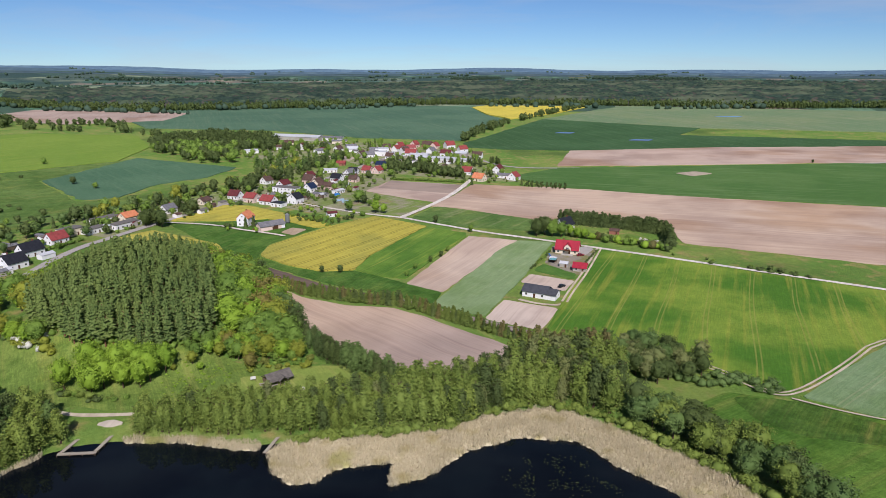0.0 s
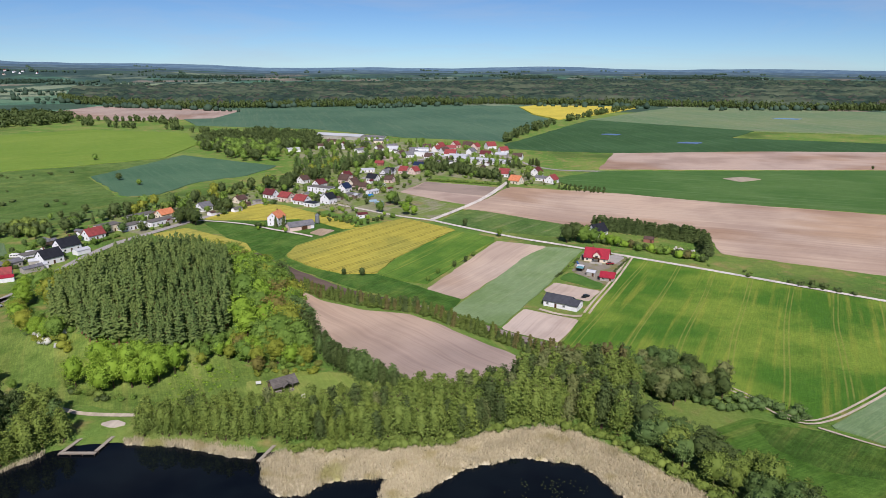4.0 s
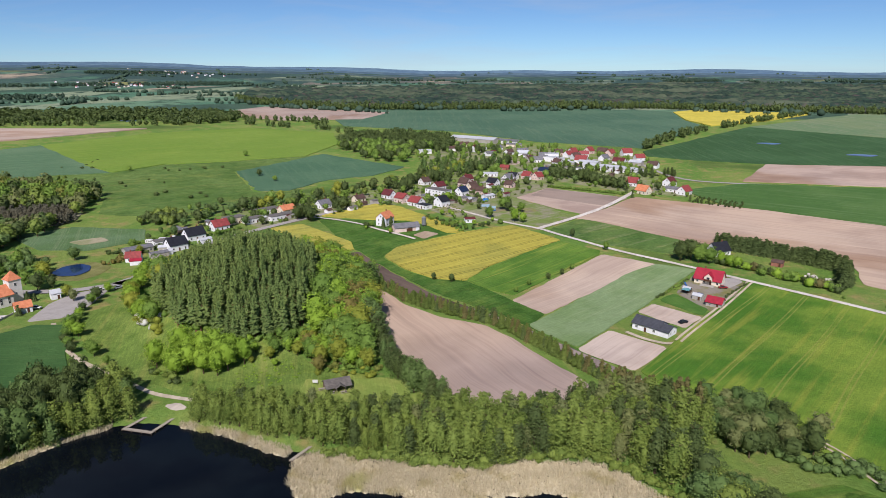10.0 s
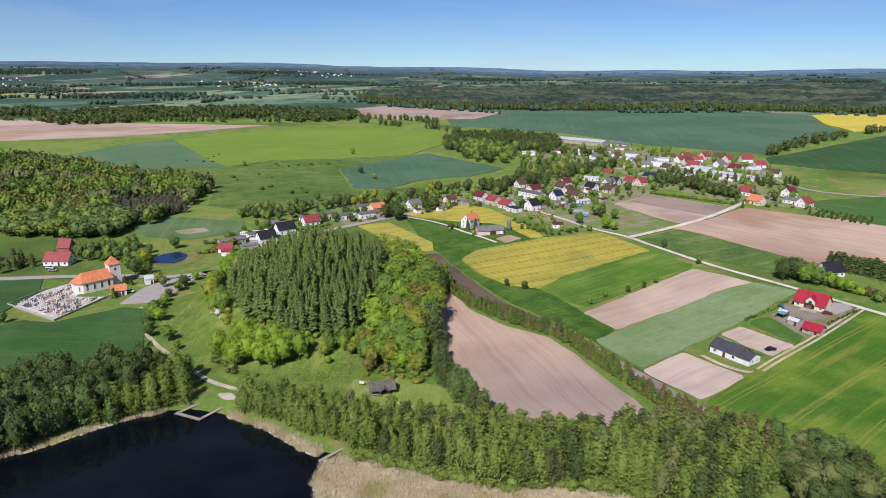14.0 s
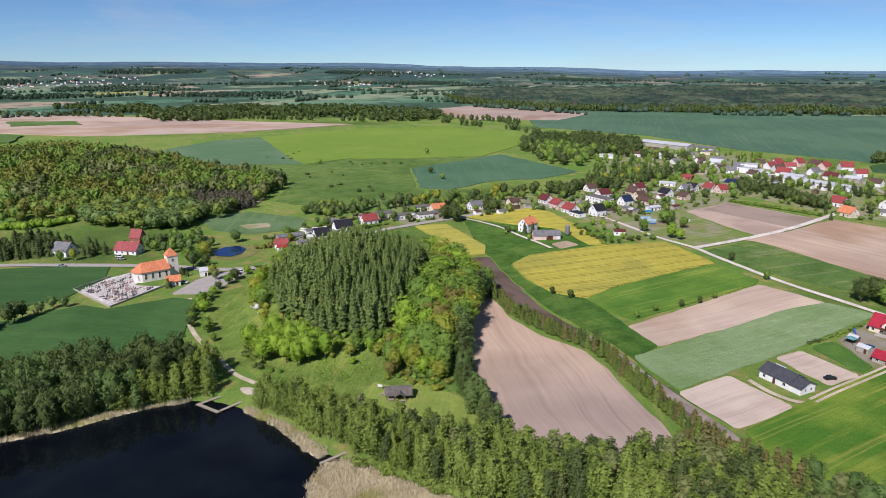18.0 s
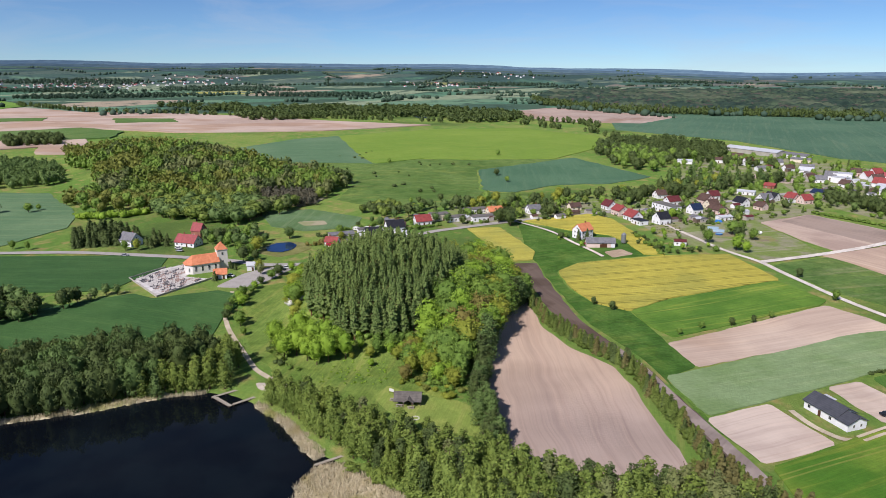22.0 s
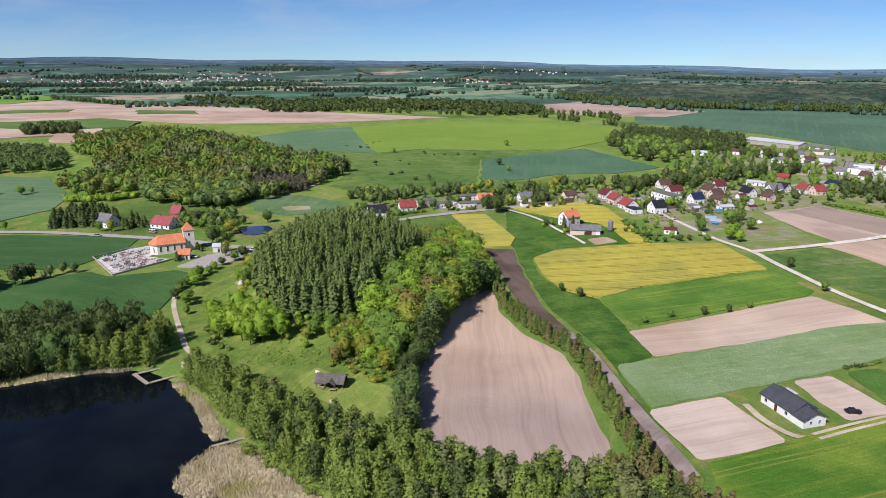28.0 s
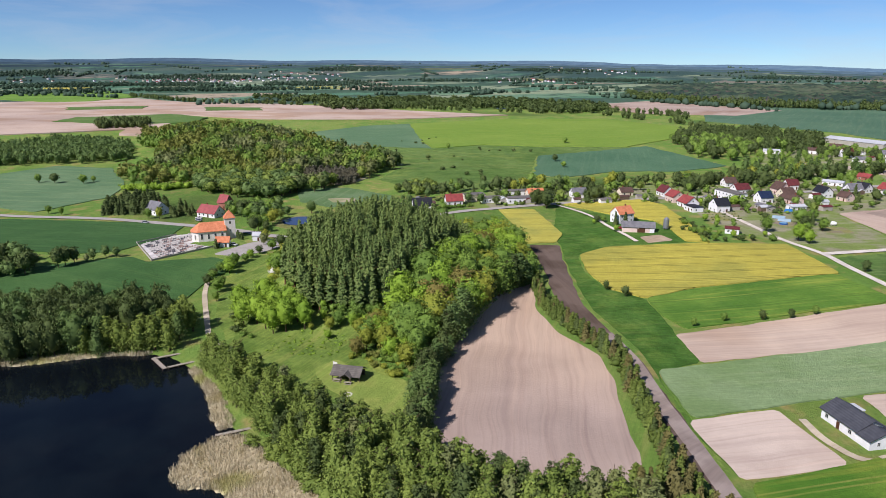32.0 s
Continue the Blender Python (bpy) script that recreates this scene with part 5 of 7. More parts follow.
house("white_garage", "small white garage with a dark red roof", -79, 456, 30, 7, 5, 2.7, 0.9, "white", "dark_red", 1, 0.3, False, "garage")

# village houses: x, y, turn, length, width, wall height, roof height, wall, roof, storeys, flat
VILLAGE = [
    (-231, 438, 65, 22, 8, 3.4, 0, "white", "flat", 1, 1), (-218, 444, 65, 11, 8, 3.0, 3.0, "cream", "orange", 1, 0), (-211, 424, 65, 20, 8, 3.4, 0, "white", "flat", 1, 1),
    (-200, 468, 65, 10, 8, 3.2, 3.2, "white", "grey", 1, 0), (-167, 521, -25, 10, 8, 3.2, 3.8, "white", "dark_red", 1, 0), (-150, 508, -25, 10, 9, 4.0, 3.4, "pink", "red", 1, 0),
    (-135, 500, -25, 11, 9, 3.2, 3.8, "white", "red", 1, 0), (-125, 491, -25, 10, 7, 3.0, 0, "white", "black", 1, 1), (-115, 503, 65, 9, 9, 4.4, 3.8, "white", "black", 1, 0),
    (-131, 543, -22, 22, 9, 5.6, 0, "white", "flat", 2, 1), (-140, 571, 65, 11, 8, 3.4, 3.4, "white", "dark_red", 1, 0), (-113, 552, 65, 9, 8, 3.8, 3.6, "white", "navy", 1, 0),
    (-121, 590, -25, 10, 9, 4.0, 4.4, "pink", "brown", 1, 0), (-112, 580, 65, 9, 8, 3.2, 3.6, "cream", "brown", 1, 0), (-101, 565, -25, 14, 8, 3.0, 2.8, "pink", "brown", 1, 0),
    (-98, 603, -25, 10, 8, 3.6, 3.6, "white", "black", 1, 0), (-90, 631, 60, 10, 8, 3.4, 3.8, "white", "grey", 1, 0), (-75, 649, -25, 9, 8, 3.4, 3.8, "pink", "red", 1, 0),
    (-65, 648, 60, 9, 8, 3.4, 3.8, "pink", "red", 1, 0), (-113, 654, 10, 14, 7, 2.8, 1.0, "white", "pale", 1, 0), (-108, 696, 0, 9, 7, 2.8, 2.2, "brick", "red", 1, 0),
    (-236, 404, 65, 14, 9, 4.4, 0, "cream", "flat", 1, 1), (-224, 411, 65, 16, 8, 3.2, 0, "white", "flat", 1, 1), (-237, 310, 30, 8, 6, 2.8, 2.6, "white", "red", 1, 0),
    (-246, 345, 60, 12, 7, 3.0, 0, "white", "flat", 1, 1), (-235, 386, 65, 11, 8, 3.2, 3.8, "white", "red", 1, 0), (-236, 361, 65, 12, 9, 3.6, 4.2, "white", "black", 1, 0),
    (-231, 338, 65, 11, 9, 3.8, 4.0, "white", "black", 1, 0), (-248, 325, 65, 16, 7, 3.0, 1.2, "grey", "grey", 1, 0), (-221, 836, 20, 14, 9, 5, 1.0, "white", "pale", 2, 0),
    (-172, 816, 60, 10, 9, 4, 4.4, "white", "dark_red", 1, 0), (-73, 785, 10, 16, 11, 6.5, 0, "white", "pale", 2, 1), (-54, 824, 60, 11, 9, 4, 4.4, "white", "red", 1, 0),
    (-37, 768, -10, 13, 10, 3.6, 4.6, "white", "red", 1, 0), (-36, 840, 60, 10, 9, 4, 4.4, "pink", "red", 1, 0), (-20, 842, -20, 12, 9, 3.6, 4, "brick", "brown", 1, 0),
    (-58, 680, -15, 22, 12, 4.2, 2.6, "grey", "navy", 1, 0), (-88, 642, -15, 9, 8, 3.2, 3.6, "white", "black", 1, 0), (8, 836, 30, 12, 10, 4, 4.6, "white", "red", 1, 0),
    (18, 716, -20, 24, 12, 4.0, 1.4, "white", "pale", 1, 0), (24, 645, -20, 10, 9, 3.4, 4.2, "white", "red", 1, 0), (34, 610, -35, 11, 9, 3.2, 4.2, "cream", "orange", 1, 0),
    (56, 660, 60, 10, 9, 4, 4, "white", "dark_red", 1, 0), (68, 624, 60, 11, 9, 3.4, 4.2, "white", "red", 1, 0), (60, 632, -20, 14, 8, 3.0, 1.6, "white", "grey", 1, 0),
    (-10, 830, 60, 10, 9, 3.6, 4, "pink", "red", 1, 0), (-82, 781, 10, 10, 9, 4, 3.8, "white", "grey", 1, 0), (-94, 759, 60, 10, 8, 3.4, 3.6, "grey", "brown", 1, 0),
    (-114, 819, 20, 13, 8, 3.2, 3.4, "white", "grey", 1, 0), (-137, 876, 10, 20, 9, 3.4, 1.4, "cream", "grey", 1, 0), (-46, 791, 40, 10, 9, 3.4, 4, "white", "brown", 1, 0),
    (-27, 755, -15, 22, 10, 3.6, 1.2, "white", "pale", 1, 0), (-16, 727, -20, 26, 12, 4.0, 1.6, "white", "pale", 1, 0), (0, 722, -20, 26, 12, 4.2, 1.6, "white", "pale", 1, 0),
    (-328, 222, 20, 11, 9, 3.6, 4.2, "white", "grey", 1, 0), (-301, 247, 28, 14, 9, 2.8, 4.0, "white", "rose", 1, 0), (-318, 262, 28, 7, 7, 4.6, 4.4, "brick", "rose", 1, 0),
    (-160, 590, 60, 9, 8, 3.2, 3.4, "white", "brown", 1, 0), (-185, 500, 65, 9, 7, 2.8, 2.6, "cream", "brown", 1, 0), (-100, 530, -25, 12, 6, 2.6, 0.9, "grey", "grey", 1, 0),
    (-88, 545, 60, 10, 6, 2.6, 0.9, "white", "pale", 1, 0), (-82, 600, -20, 8, 7, 3, 3, "pink", "brown", 1, 0), (-200, 860, 20, 12, 8, 3.2, 2.8, "cream", "brown", 1, 0),
    (-150, 840, 50, 10, 8, 3.2, 3.2, "white", "grey", 1, 0), (-60, 745, -20, 9, 8, 3.2, 3.6, "white", "brown", 1, 0), (22, 770, -20, 14, 9, 3.4, 2, "grey", "pale", 1, 0),
    (-228, 784, 20, 16, 8, 3.2, 1.6, "white", "pale", 1, 0), (-148, 789, 50, 12, 8, 3.2, 2.0, "white", "grey", 1, 0), (-110, 803, 10, 13, 8, 3.2, 3.0, "white", "pale", 1, 0), (-128, 806, 60, 10, 8, 3.0, 3.4, "white", "brown", 1, 0),
    (-84, 757, 20, 10, 7, 3.2, 3.2, "white", "grey", 1, 0), (-70, 767, -15, 13, 9, 5.2, 0, "white", "pale", 2, 1), (-57, 806, 60, 10, 8, 3.4, 3.8, "white", "red", 1, 0), (4, 769, -20, 13, 9, 3.4, 3.6, "white", "dark_red", 1, 0),
    (-14, 790, 60, 11, 8, 3.4, 3.6, "white", "grey", 1, 0), (-203, 816, 10, 12, 8, 3.4, 2.4, "white", "brown", 1, 0), (-25, 741, -20, 14, 8, 3.2, 1.4, "white", "pale", 1, 0), (24, 806, 30, 11, 8, 3.4, 3.8, "white", "red", 1, 0), (40, 760, -20, 11, 8, 3.4, 3.6, "white", "brown", 1, 0), (-40, 815, 20, 11, 8, 3.4, 3.2, "white", "rose", 1, 0),
    (-126, 615, 60, 9, 8, 3.4, 3.6, "white", "dark_red", 1, 0), (-70, 820, 20, 9, 8, 3.4, 3.6, "pink", "brown", 1, 0),
]
WORDS = {"rose": "faded red", "red": "bright red", "crimson": "crimson", "orange": "orange", "dark_red": "dark red", "brown": "brown", "black": "black", "grey": "grey", "navy": "navy blue", "flat": "grey flat", "pale": "pale sheet-metal", "slate": "slate"}
for x, y, tn, L, W, h, rh, w, r, st, fl in VILLAGE:
    wide = "long " if L > 18 else ""
    house("village_house", wide + ("pale pink" if w == "pink" else w) + " village house with a " + WORDS[r] + " roof", x, y, tn, L, W, h, rh, w, r, st, 0.4, not fl and rh > 2, "house", "village houses", True, bool(fl), y < 760, None, False)
for q, (x, y) in enumerate(along([(-250, 372), (-226, 420), (-180, 470), (-140, 520), (-96, 520), (-84, 560), (-104, 610), (-70, 660), (-60, 720), (-20, 700), (20, 690), (-90, 800), (-130, 800), (-180, 850)], 17, 11)):
    r = str(rng.choice(["pale", "grey", "flat", "brown", "dark_red"]))
    house("garden_shed", "small garden shed or garage with a " + WORDS[r] + " roof", x, y, float(rng.choice([-25, 65])) + rng.uniform(-6, 6), rng.uniform(4, 8), rng.uniform(3, 5), rng.uniform(2.2, 2.8), rng.uniform(0.5, 1.3), str(rng.choice(["white", "grey", "wood", "white"])), r, 1, 0.2, False, "shed", "village sheds", False, False, False)
house("farm_hall", "long pale farm hall with a low roof", -200, 912, -18, 72, 18, 5, 2.4, "grey", "pale", 1, 0.5, False, "hall", wins=False, door=False)
house("farm_hall", "grey livestock hall behind the park trees", -150, 905, -18, 30, 12, 4, 2, "white", "grey", 1, 0.5, False, "hall", wins=False, door=False)

# the church: nave with a three-sided end, tower and porch
CA = 75
church = new("church")
church.matrix_basis = pose(-243.6, 227.3, gz(-245, 228) - 0.6, 0, 0, CA)
NL, NW, NH, NR = 17.0, 10.0, 5.6, 4.4


def nave(o, z0, z1):
    """The plan of the nave: square to the tower, canted at the far end."""
    a, w = NL / 2 + o, NW / 2 + o
    plan = [(a, -w), (a, w), (-a + 3.2, w), (-a, w * 0.45), (-a, -w * 0.45), (-a + 3.2, -w)]
    k = len(plan)
    pts = [(x, y, z0) for x, y in plan] + [(x, y, z1) for x, y in plan]
    return pts, [tuple(range(k))] + [tuple(range(k, 2 * k))] + [(q, (q + 1) % k, k + (q + 1) % k, k + q) for q in range(k)]


part("wall", hull(*nave(0, -1, NH)), WALL["stone"], church)
part("cornice", hull(*nave(0.18, NH - 0.35, NH + 0.02)), WALL["white"], church)
pts, fc = nave(0.5, NH + 0.05, NH + 0.3)
top = [(NL / 2 + 0.4, 0, NH + NR), (-NL / 2 + 4.2, 0, NH + NR)]
pts += top
fc = fc[:1] + fc[2:] + [(6, 7, 12), (7, 8, 13, 12), (8, 9, 13), (9, 10, 13), (10, 11, 13), (11, 6, 12, 13)]
part("roof", hull(pts, fc), ROOF["orange"], church, "orange tiled roof")
for q in range(4):
    for sy, tn in ((-1, 0), (1, 180)):
        w_ = window(church, -3.6 + q * 3.4, sy * (NW / 2 + 0.03), 3.1, 1.1, 2.5, tn)
        bm = bmesh.new()
        bmesh.ops.create_cone(bm, cap_ends=True, segments=16, radius1=0.55, radius2=0.55, depth=0.1, matrix=Matrix.Rotation(radians(90), 4, "X"))
        part("arch_pane", bm, GLASS, w_, m=pose(0, 0, 1.2))
for sy in (-1, 1):
    window(church, -NL / 2 + 1.6, sy * (NW * 0.36), 3.1, 1.0, 2.4, -62 * sy if sy < 0 else -118)
TWR = NL / 2 + 2.6
tower = part("tower_wall", bevelled(boxes(((TWR, 0, 5.3), (5.4, 5.4, 12.6))), 0.05), WALL["stone"], church)
part("tower_cornice", bevelled(boxes(((TWR, 0, 11.5), (5.9, 5.9, 0.4))), 0.06), WALL["white"], church)
s = 3.1
part("spire", hull([(TWR - s, -s, 11.7), (TWR + s, -s, 11.7), (TWR + s, s, 11.7), (TWR - s, s, 11.7), (TWR, 0, 15.8)], [(0, 1, 2, 3), (0, 1, 4), (1, 2, 4), (2, 3, 4), (3, 0, 4)]), ROOF["orange"], church, "pyramid roof of orange tiles")
part("cross", boxes(((TWR, 0, 16.4), (0.1, 0.1, 1.4)), ((TWR, 0, 16.6), (0.1, 0.7, 0.1))), METAL, church)
for tn, dx, dy in ((0, 0, -2.72), (180, 0, 2.72), (90, 2.72, 0)):
    window(church, TWR + dx, dy, 9.4, 1.1, 1.7, tn)
    window(church, TWR + dx, dy, 5.2, 0.8, 1.3, tn)
part("door", boxes(((TWR + 2.73, 0, 1.2), (0.1, 1.7, 2.4))), DOOR, church)
tagged(church, "pale rendered church with orange tiled roof and square tower", "church")
house("chapel", "small white mortuary chapel with an orange roof", -224.5, 228.5, 60, 6.5, 5.0, 2.8, 2.2, "white", "orange", 1, 0.4, False, "chapel")
house("gate_house", "small white gate building with a pale roof", -226, 247, 60, 4, 4, 3.0, 1.4, "white", "pale", 1, 0.3, False, "gate house", wins=False)

# churchyard
CEM = [(-219, 193), (-256, 195), (-262, 214), (-262, 232), (-252, 236), (-240, 216), (-232, 220), (-226, 224)]
drape("churchyard", CEM, 3, 0.12, field_mat("pale_gravel", "d2ccc6", "beb7b0", "dcd8d2", 0, 0.2, 0.4), "pale gravel churchyard", "churchyard", 0)
STONE = [plain_mat("gravestone_" + k, a, b, 0.5, 3.0) for k, a, b in (("pale", "d0ccc6", "b2aea8"), ("dark", "57555a", "3e3d42"), ("rose", "a58d80", "86706a"))]
stone_me = []
for m_ in STONE:
    bm = boxes(((0, 0.8, 0.5), (0.8, 0.16, 1.1)), ((0, 0, 0.12), (0.95, 1.9, 0.26)))
    bevelled(bm, 0.03)
    me = bpy.data.meshes.new("gravestone")
    bm.to_mesh(me)
    bm.free()
    me.materials.append(m_)
    stone_me.append(me)
pts = fill([(-220.5, 195), (-254, 197), (-260, 214), (-259, 228), (-253, 232), (-242, 213), (-232, 217.5), (-227, 221)], 1.95, 0.16)
for x, y in pts[:300]:
    ob = new("gravestone", stone_me[int(rng.choice(3, p=[0.6, 0.22, 0.18]))])
    ob.matrix_basis = pose(x, y, gz(x, y) + 0.1, 0, 0, -10 + rng.normal(0, 4)) @ Matrix.Diagonal((1, 1, rng.uniform(0.8, 1.3), 1))
    tagged(ob, "low polished stone grave with an upright headstone", "gravestone", "graves of the churchyard")
parts = []
for x, y in pts[300:]:
    c, s_ = math.cos(-0.17), math.sin(-0.17)
    for (px_, py_, pz_), (sx_, sy_, sz_) in (((0, 0.8, 0.55), (0.8, 0.18, 1.1)), ((0, 0, 0.14), (0.95, 1.9, 0.26))):
        v = np.array([(a, b, d) for a in (-0.5, 0.5) for b in (-0.5, 0.5) for d in (-0.5, 0.5)]) * (sx_, sy_, sz_) + (px_, py_, pz_)
        v = np.stack([v[:, 0] * c - v[:, 1] * s_ + x, v[:, 0] * s_ + v[:, 1] * c + y, v[:, 2] + gz(x, y) + 0.1], 1)
        parts.append((v, np.array([(0, 1, 3, 2), (4, 6, 7, 5), (0, 4, 5, 1), (2, 3, 7, 6), (0, 2, 6, 4), (1, 5, 7, 3)])))
if parts:
    v, f = joined(parts)
    tagged(new("gravestones", big_mesh("gravestones", v, f, STONE[0])), "rows of pale stone graves in the churchyard", "gravestones", kind="stuff")
cw = new("churchyard_fence")
for a, b in (((-226, 224.5), (-218, 192)), ((-218, 192), (-257, 194)), ((-257, 194), (-263, 216))):
    L = math.hypot(b[0] - a[0], b[1] - a[1])
    k = round(L / 4)
    an = math.degrees(math.atan2(b[1] - a[1], b[0] - a[0]))
    for q in range(k):
        u = (q + 0.5) / k
        x, y = a[0] + (b[0] - a[0]) * u, a[1] + (b[1] - a[1]) * u
        part("wall_panel", boxes(((0, 0, 0.35), (L / k - 0.3, 0.25, 1.1))), CONC, cw, m=pose(x, y, gz(x, y), 0, 0, an))
        x, y = a[0] + (b[0] - a[0]) * q / k, a[1] + (b[1] - a[1]) * q / k
        part("post", boxes(((0, 0, 0.4), (0.32, 0.34, 1.3))), CONC, cw, m=pose(x, y, gz(x, y), 0, 0, an))
tagged(cw, "low pale concrete wall round the churchyard", "wall")

# lakeside shelter: open timber frame under a grey roof
hut = new("shelter_hut")
hut.matrix_basis = pose(-58.0, 209.6, gz(-58.5, 211) - 0.1, 0, 0, 41)
part("roof", prism([(-3.4, 2.0), (0, 4.0), (3.4, 2.0), (3.4, 2.2), (0, 4.25), (-3.4, 2.2)], 9.4), roof_mat("weathered_felt", "6a6560", "57534f", 0.9), hut)
bm = prism([(-1.8, 2.1), (0, 3.3), (1.8, 2.1), (1.8, 2.3), (0, 3.5), (-1.8, 2.3)], 3.2)
bmesh.ops.rotate(bm, verts=bm.verts[:], cent=(0, 0, 0), matrix=Matrix.Rotation(radians(90), 3, "Z"))
part("porch_roof", bm, roof_mat("weathered_felt_porch", "6a6560", "57534f", 0.9), hut, m=pose(0.4, -2.9, 0))
part("back_wall", boxes(((0, 2.6, 1.0), (8.6, 0.16, 2.4))), WALL["wood"], hut)
for sx in (-4.2, -1.4, 1.4, 4.2):
    for sy in (-2.6, 2.5):
        part("post", boxes(((sx, sy, 1.0), (0.2, 0.2, 2.6))), WALL["wood"], hut)
for sx in (-1.1, 1.9):
    part("post", boxes(((sx, -4.2, 0.9), (0.18, 0.18, 2.4))), WALL["wood"], hut)
tagged(hut, "open timber shelter with a weathered grey roof", "shelter")
table_top = bevelled(boxes(((0, 0, 0.74), (2.2, 0.8, 0.07))), 0.02)
pic = new("picnic_table")
pic.matrix_basis = pose(-58, 205.5, gz(-58, 205.5), 0, 0, 38)
part("tabletop", table_top, PLANK, pic)
for sy in (-0.75, 0.75):
    part("bench", boxes(((0, sy, 0.44), (2.2, 0.28, 0.06))), PLANK, pic)
for sx in (-0.8, 0.8):
    part("trestle", boxes(((sx, 0, 0.36), (0.1, 1.5, 0.08)), ((sx, 0.3, 0.36), (0.1, 0.08, 0.72)), ((sx, -0.3, 0.36), (0.1, 0.08, 0.72))), PLANK, pic)
tagged(pic, "grey wooden picnic table with two benches", "table", "picnic tables")
for x, y, a in ((-62.5, 206.8, 30), (-54.2, 207.2, 50)):
    copy_thing(pic, pose(x, y, gz(x, y), 0, 0, a))
fire = new("fire_ring")
fire.matrix_basis = pose(-48.5, 204, gz(-48.5, 204))
for q in range(10):
    bm = bmesh.new()
    bmesh.ops.create_icosphere(bm, subdivisions=1, radius=0.32)
    part("stone", bm, STONE[0], fire, m=pose(1.1 * math.cos(q * 0.628), 1.1 * math.sin(q * 0.628), 0.12))
tagged(fire, "ring of pale stones round a fire place", "fire ring")
sign = new("notice_board")
sign.matrix_basis = pose(-66.5, 209.5, gz(-66.5, 209.5), 0, 0, 20)
part("board", boxes(((0, 0, 1.5), (1.8, 0.08, 1.1))), FRAME, sign, "white board")
for sx in (-0.8, 0.8):
    part("post", boxes(((sx, 0.06, 0.7), (0.1, 0.1, 2.4))), WALL["wood"], sign)
tagged(sign, "white notice board on two wooden posts", "board")

# bathing dock and jetty
dock = new("bathing_dock")


def deck(parent, a, b, width, posts=True):
    L = math.hypot(b[0] - a[0], b[1] - a[1])
    an = math.degrees(math.atan2(b[1] - a[1], b[0] - a[0]))
    mid = pose((a[0] + b[0]) / 2, (a[1] + b[1]) / 2, 0.0, 0, 0, an)
    beam = part("beam", boxes(((0, width * 0.4, 0.42), (L, 0.14, 0.16)), ((0, -width * 0.4, 0.42), (L, 0.14, 0.16))), WALL["wood"], parent, m=mid)
    k = int(L / 0.3)
    me = bpy.data.meshes.new("plank")
    bm = bevelled(boxes(((0, 0, 0.54), (L / k - 0.03, width, 0.06))), 0.01)
    bm.to_mesh(me)
    bm.free()
    me.materials.append(PLANK)
    for q in range(k):
        shared("plank", me, beam, pose(-L / 2 + L * (q + 0.5) / k, rng.uniform(-0.03, 0.03), 0))
    if posts:
        for q in range(int(L / 3) + 1):
            for sy in (-1, 1):
                bm = bmesh.new()
                bmesh.ops.create_cone(bm, cap_ends=True, segments=8, radius1=0.11, radius2=0.1, depth=2.4, matrix=Matrix.Translation((-L / 2 + 0.2 + (L - 0.4) * q / max(1, int(L / 3)), sy * width * 0.46, -0.45)))
                part("pile", bm, WALL["wood"], parent, m=mid)


deck(dock, (-109.0, 176.4), (-110.4, 166.9), 1.2)
deck(dock, (-111.1, 166.3), (-100.2, 167.2), 1.4)
deck(dock, (-100.8, 168.1), (-100.1, 177.6), 1.2)
tagged(dock, "grey wooden U-shaped bathing dock on the lake", "dock")
jet = new("jetty")
deck(jet, (-51.6, 167.0), (-49.2, 177.5), 1.1)
tagged(jet, "short narrow wooden jetty between the reeds", "jetty")

# ---- more plants ----
def spots(kind, shape, leaf, label, group, pts, lo, hi, wide=1.0, category="tree"):
    for x, y in pts:
        lf = leaf if isinstance(leaf, str) else str(rng.choice(leaf))
        tree(kind, shape, lf, x, y, rng.uniform(lo, hi), label, group, wide, category)


# lone trees
spots("field_tree", "round", ["maple", "dark"], "small round tree at the field edge", "trees in the fields", [(-65, 336), (-55, 336), (-7, 354), (-1, 363), (3, 373), (-15, 342), (-19, 329)], 3.8, 5.2, 0.95)
spots("road_tree", "round", ["maple", "dark", "lime"], "round green tree by the gravel road", "trees by the road", [(18, 413), (-5, 436), (405, 718), (36, 716)], 4, 7, 1.0)
spots("chestnut_tree", "round", ["maple", "lime"], "large spreading green tree by the village lane", "lane trees", [(-69, 473), (-43, 466), (-49, 467), (-66, 504), (-51, 499)], 7.5, 11, 1.1)
spots("fruit_tree", "far", ["maple", "lime"], "small round fruit tree in a garden", "garden trees", [(-80, 445), (-84, 441), (-73, 447), (-66, 452), (-64, 462), (-120, 410), (-140, 415), (-92, 462), (-96, 470), (-100, 476), (-90, 476), (-104, 470), (-86, 470)], 3, 5, 1.1)
spots("spruce_tree", "spruce", "dark", "dark green spruce beside a house", "garden spruces", [(-130.5, 422.5), (-126, 425.5), (-61, 508), (20, 606), (26, 585), (72, 594), (-180, 470), (-240, 452), (-250, 440), (-256, 420)], 7, 10)
spots("poplar_tree", "narrow", "dark", "dark bushy tree at the street corner", "street trees", [(-194, 432), (-199, 428), (-190, 428), (-200, 437), (-205, 455), (-190, 470), (-196, 478)], 8, 12, 1.5)
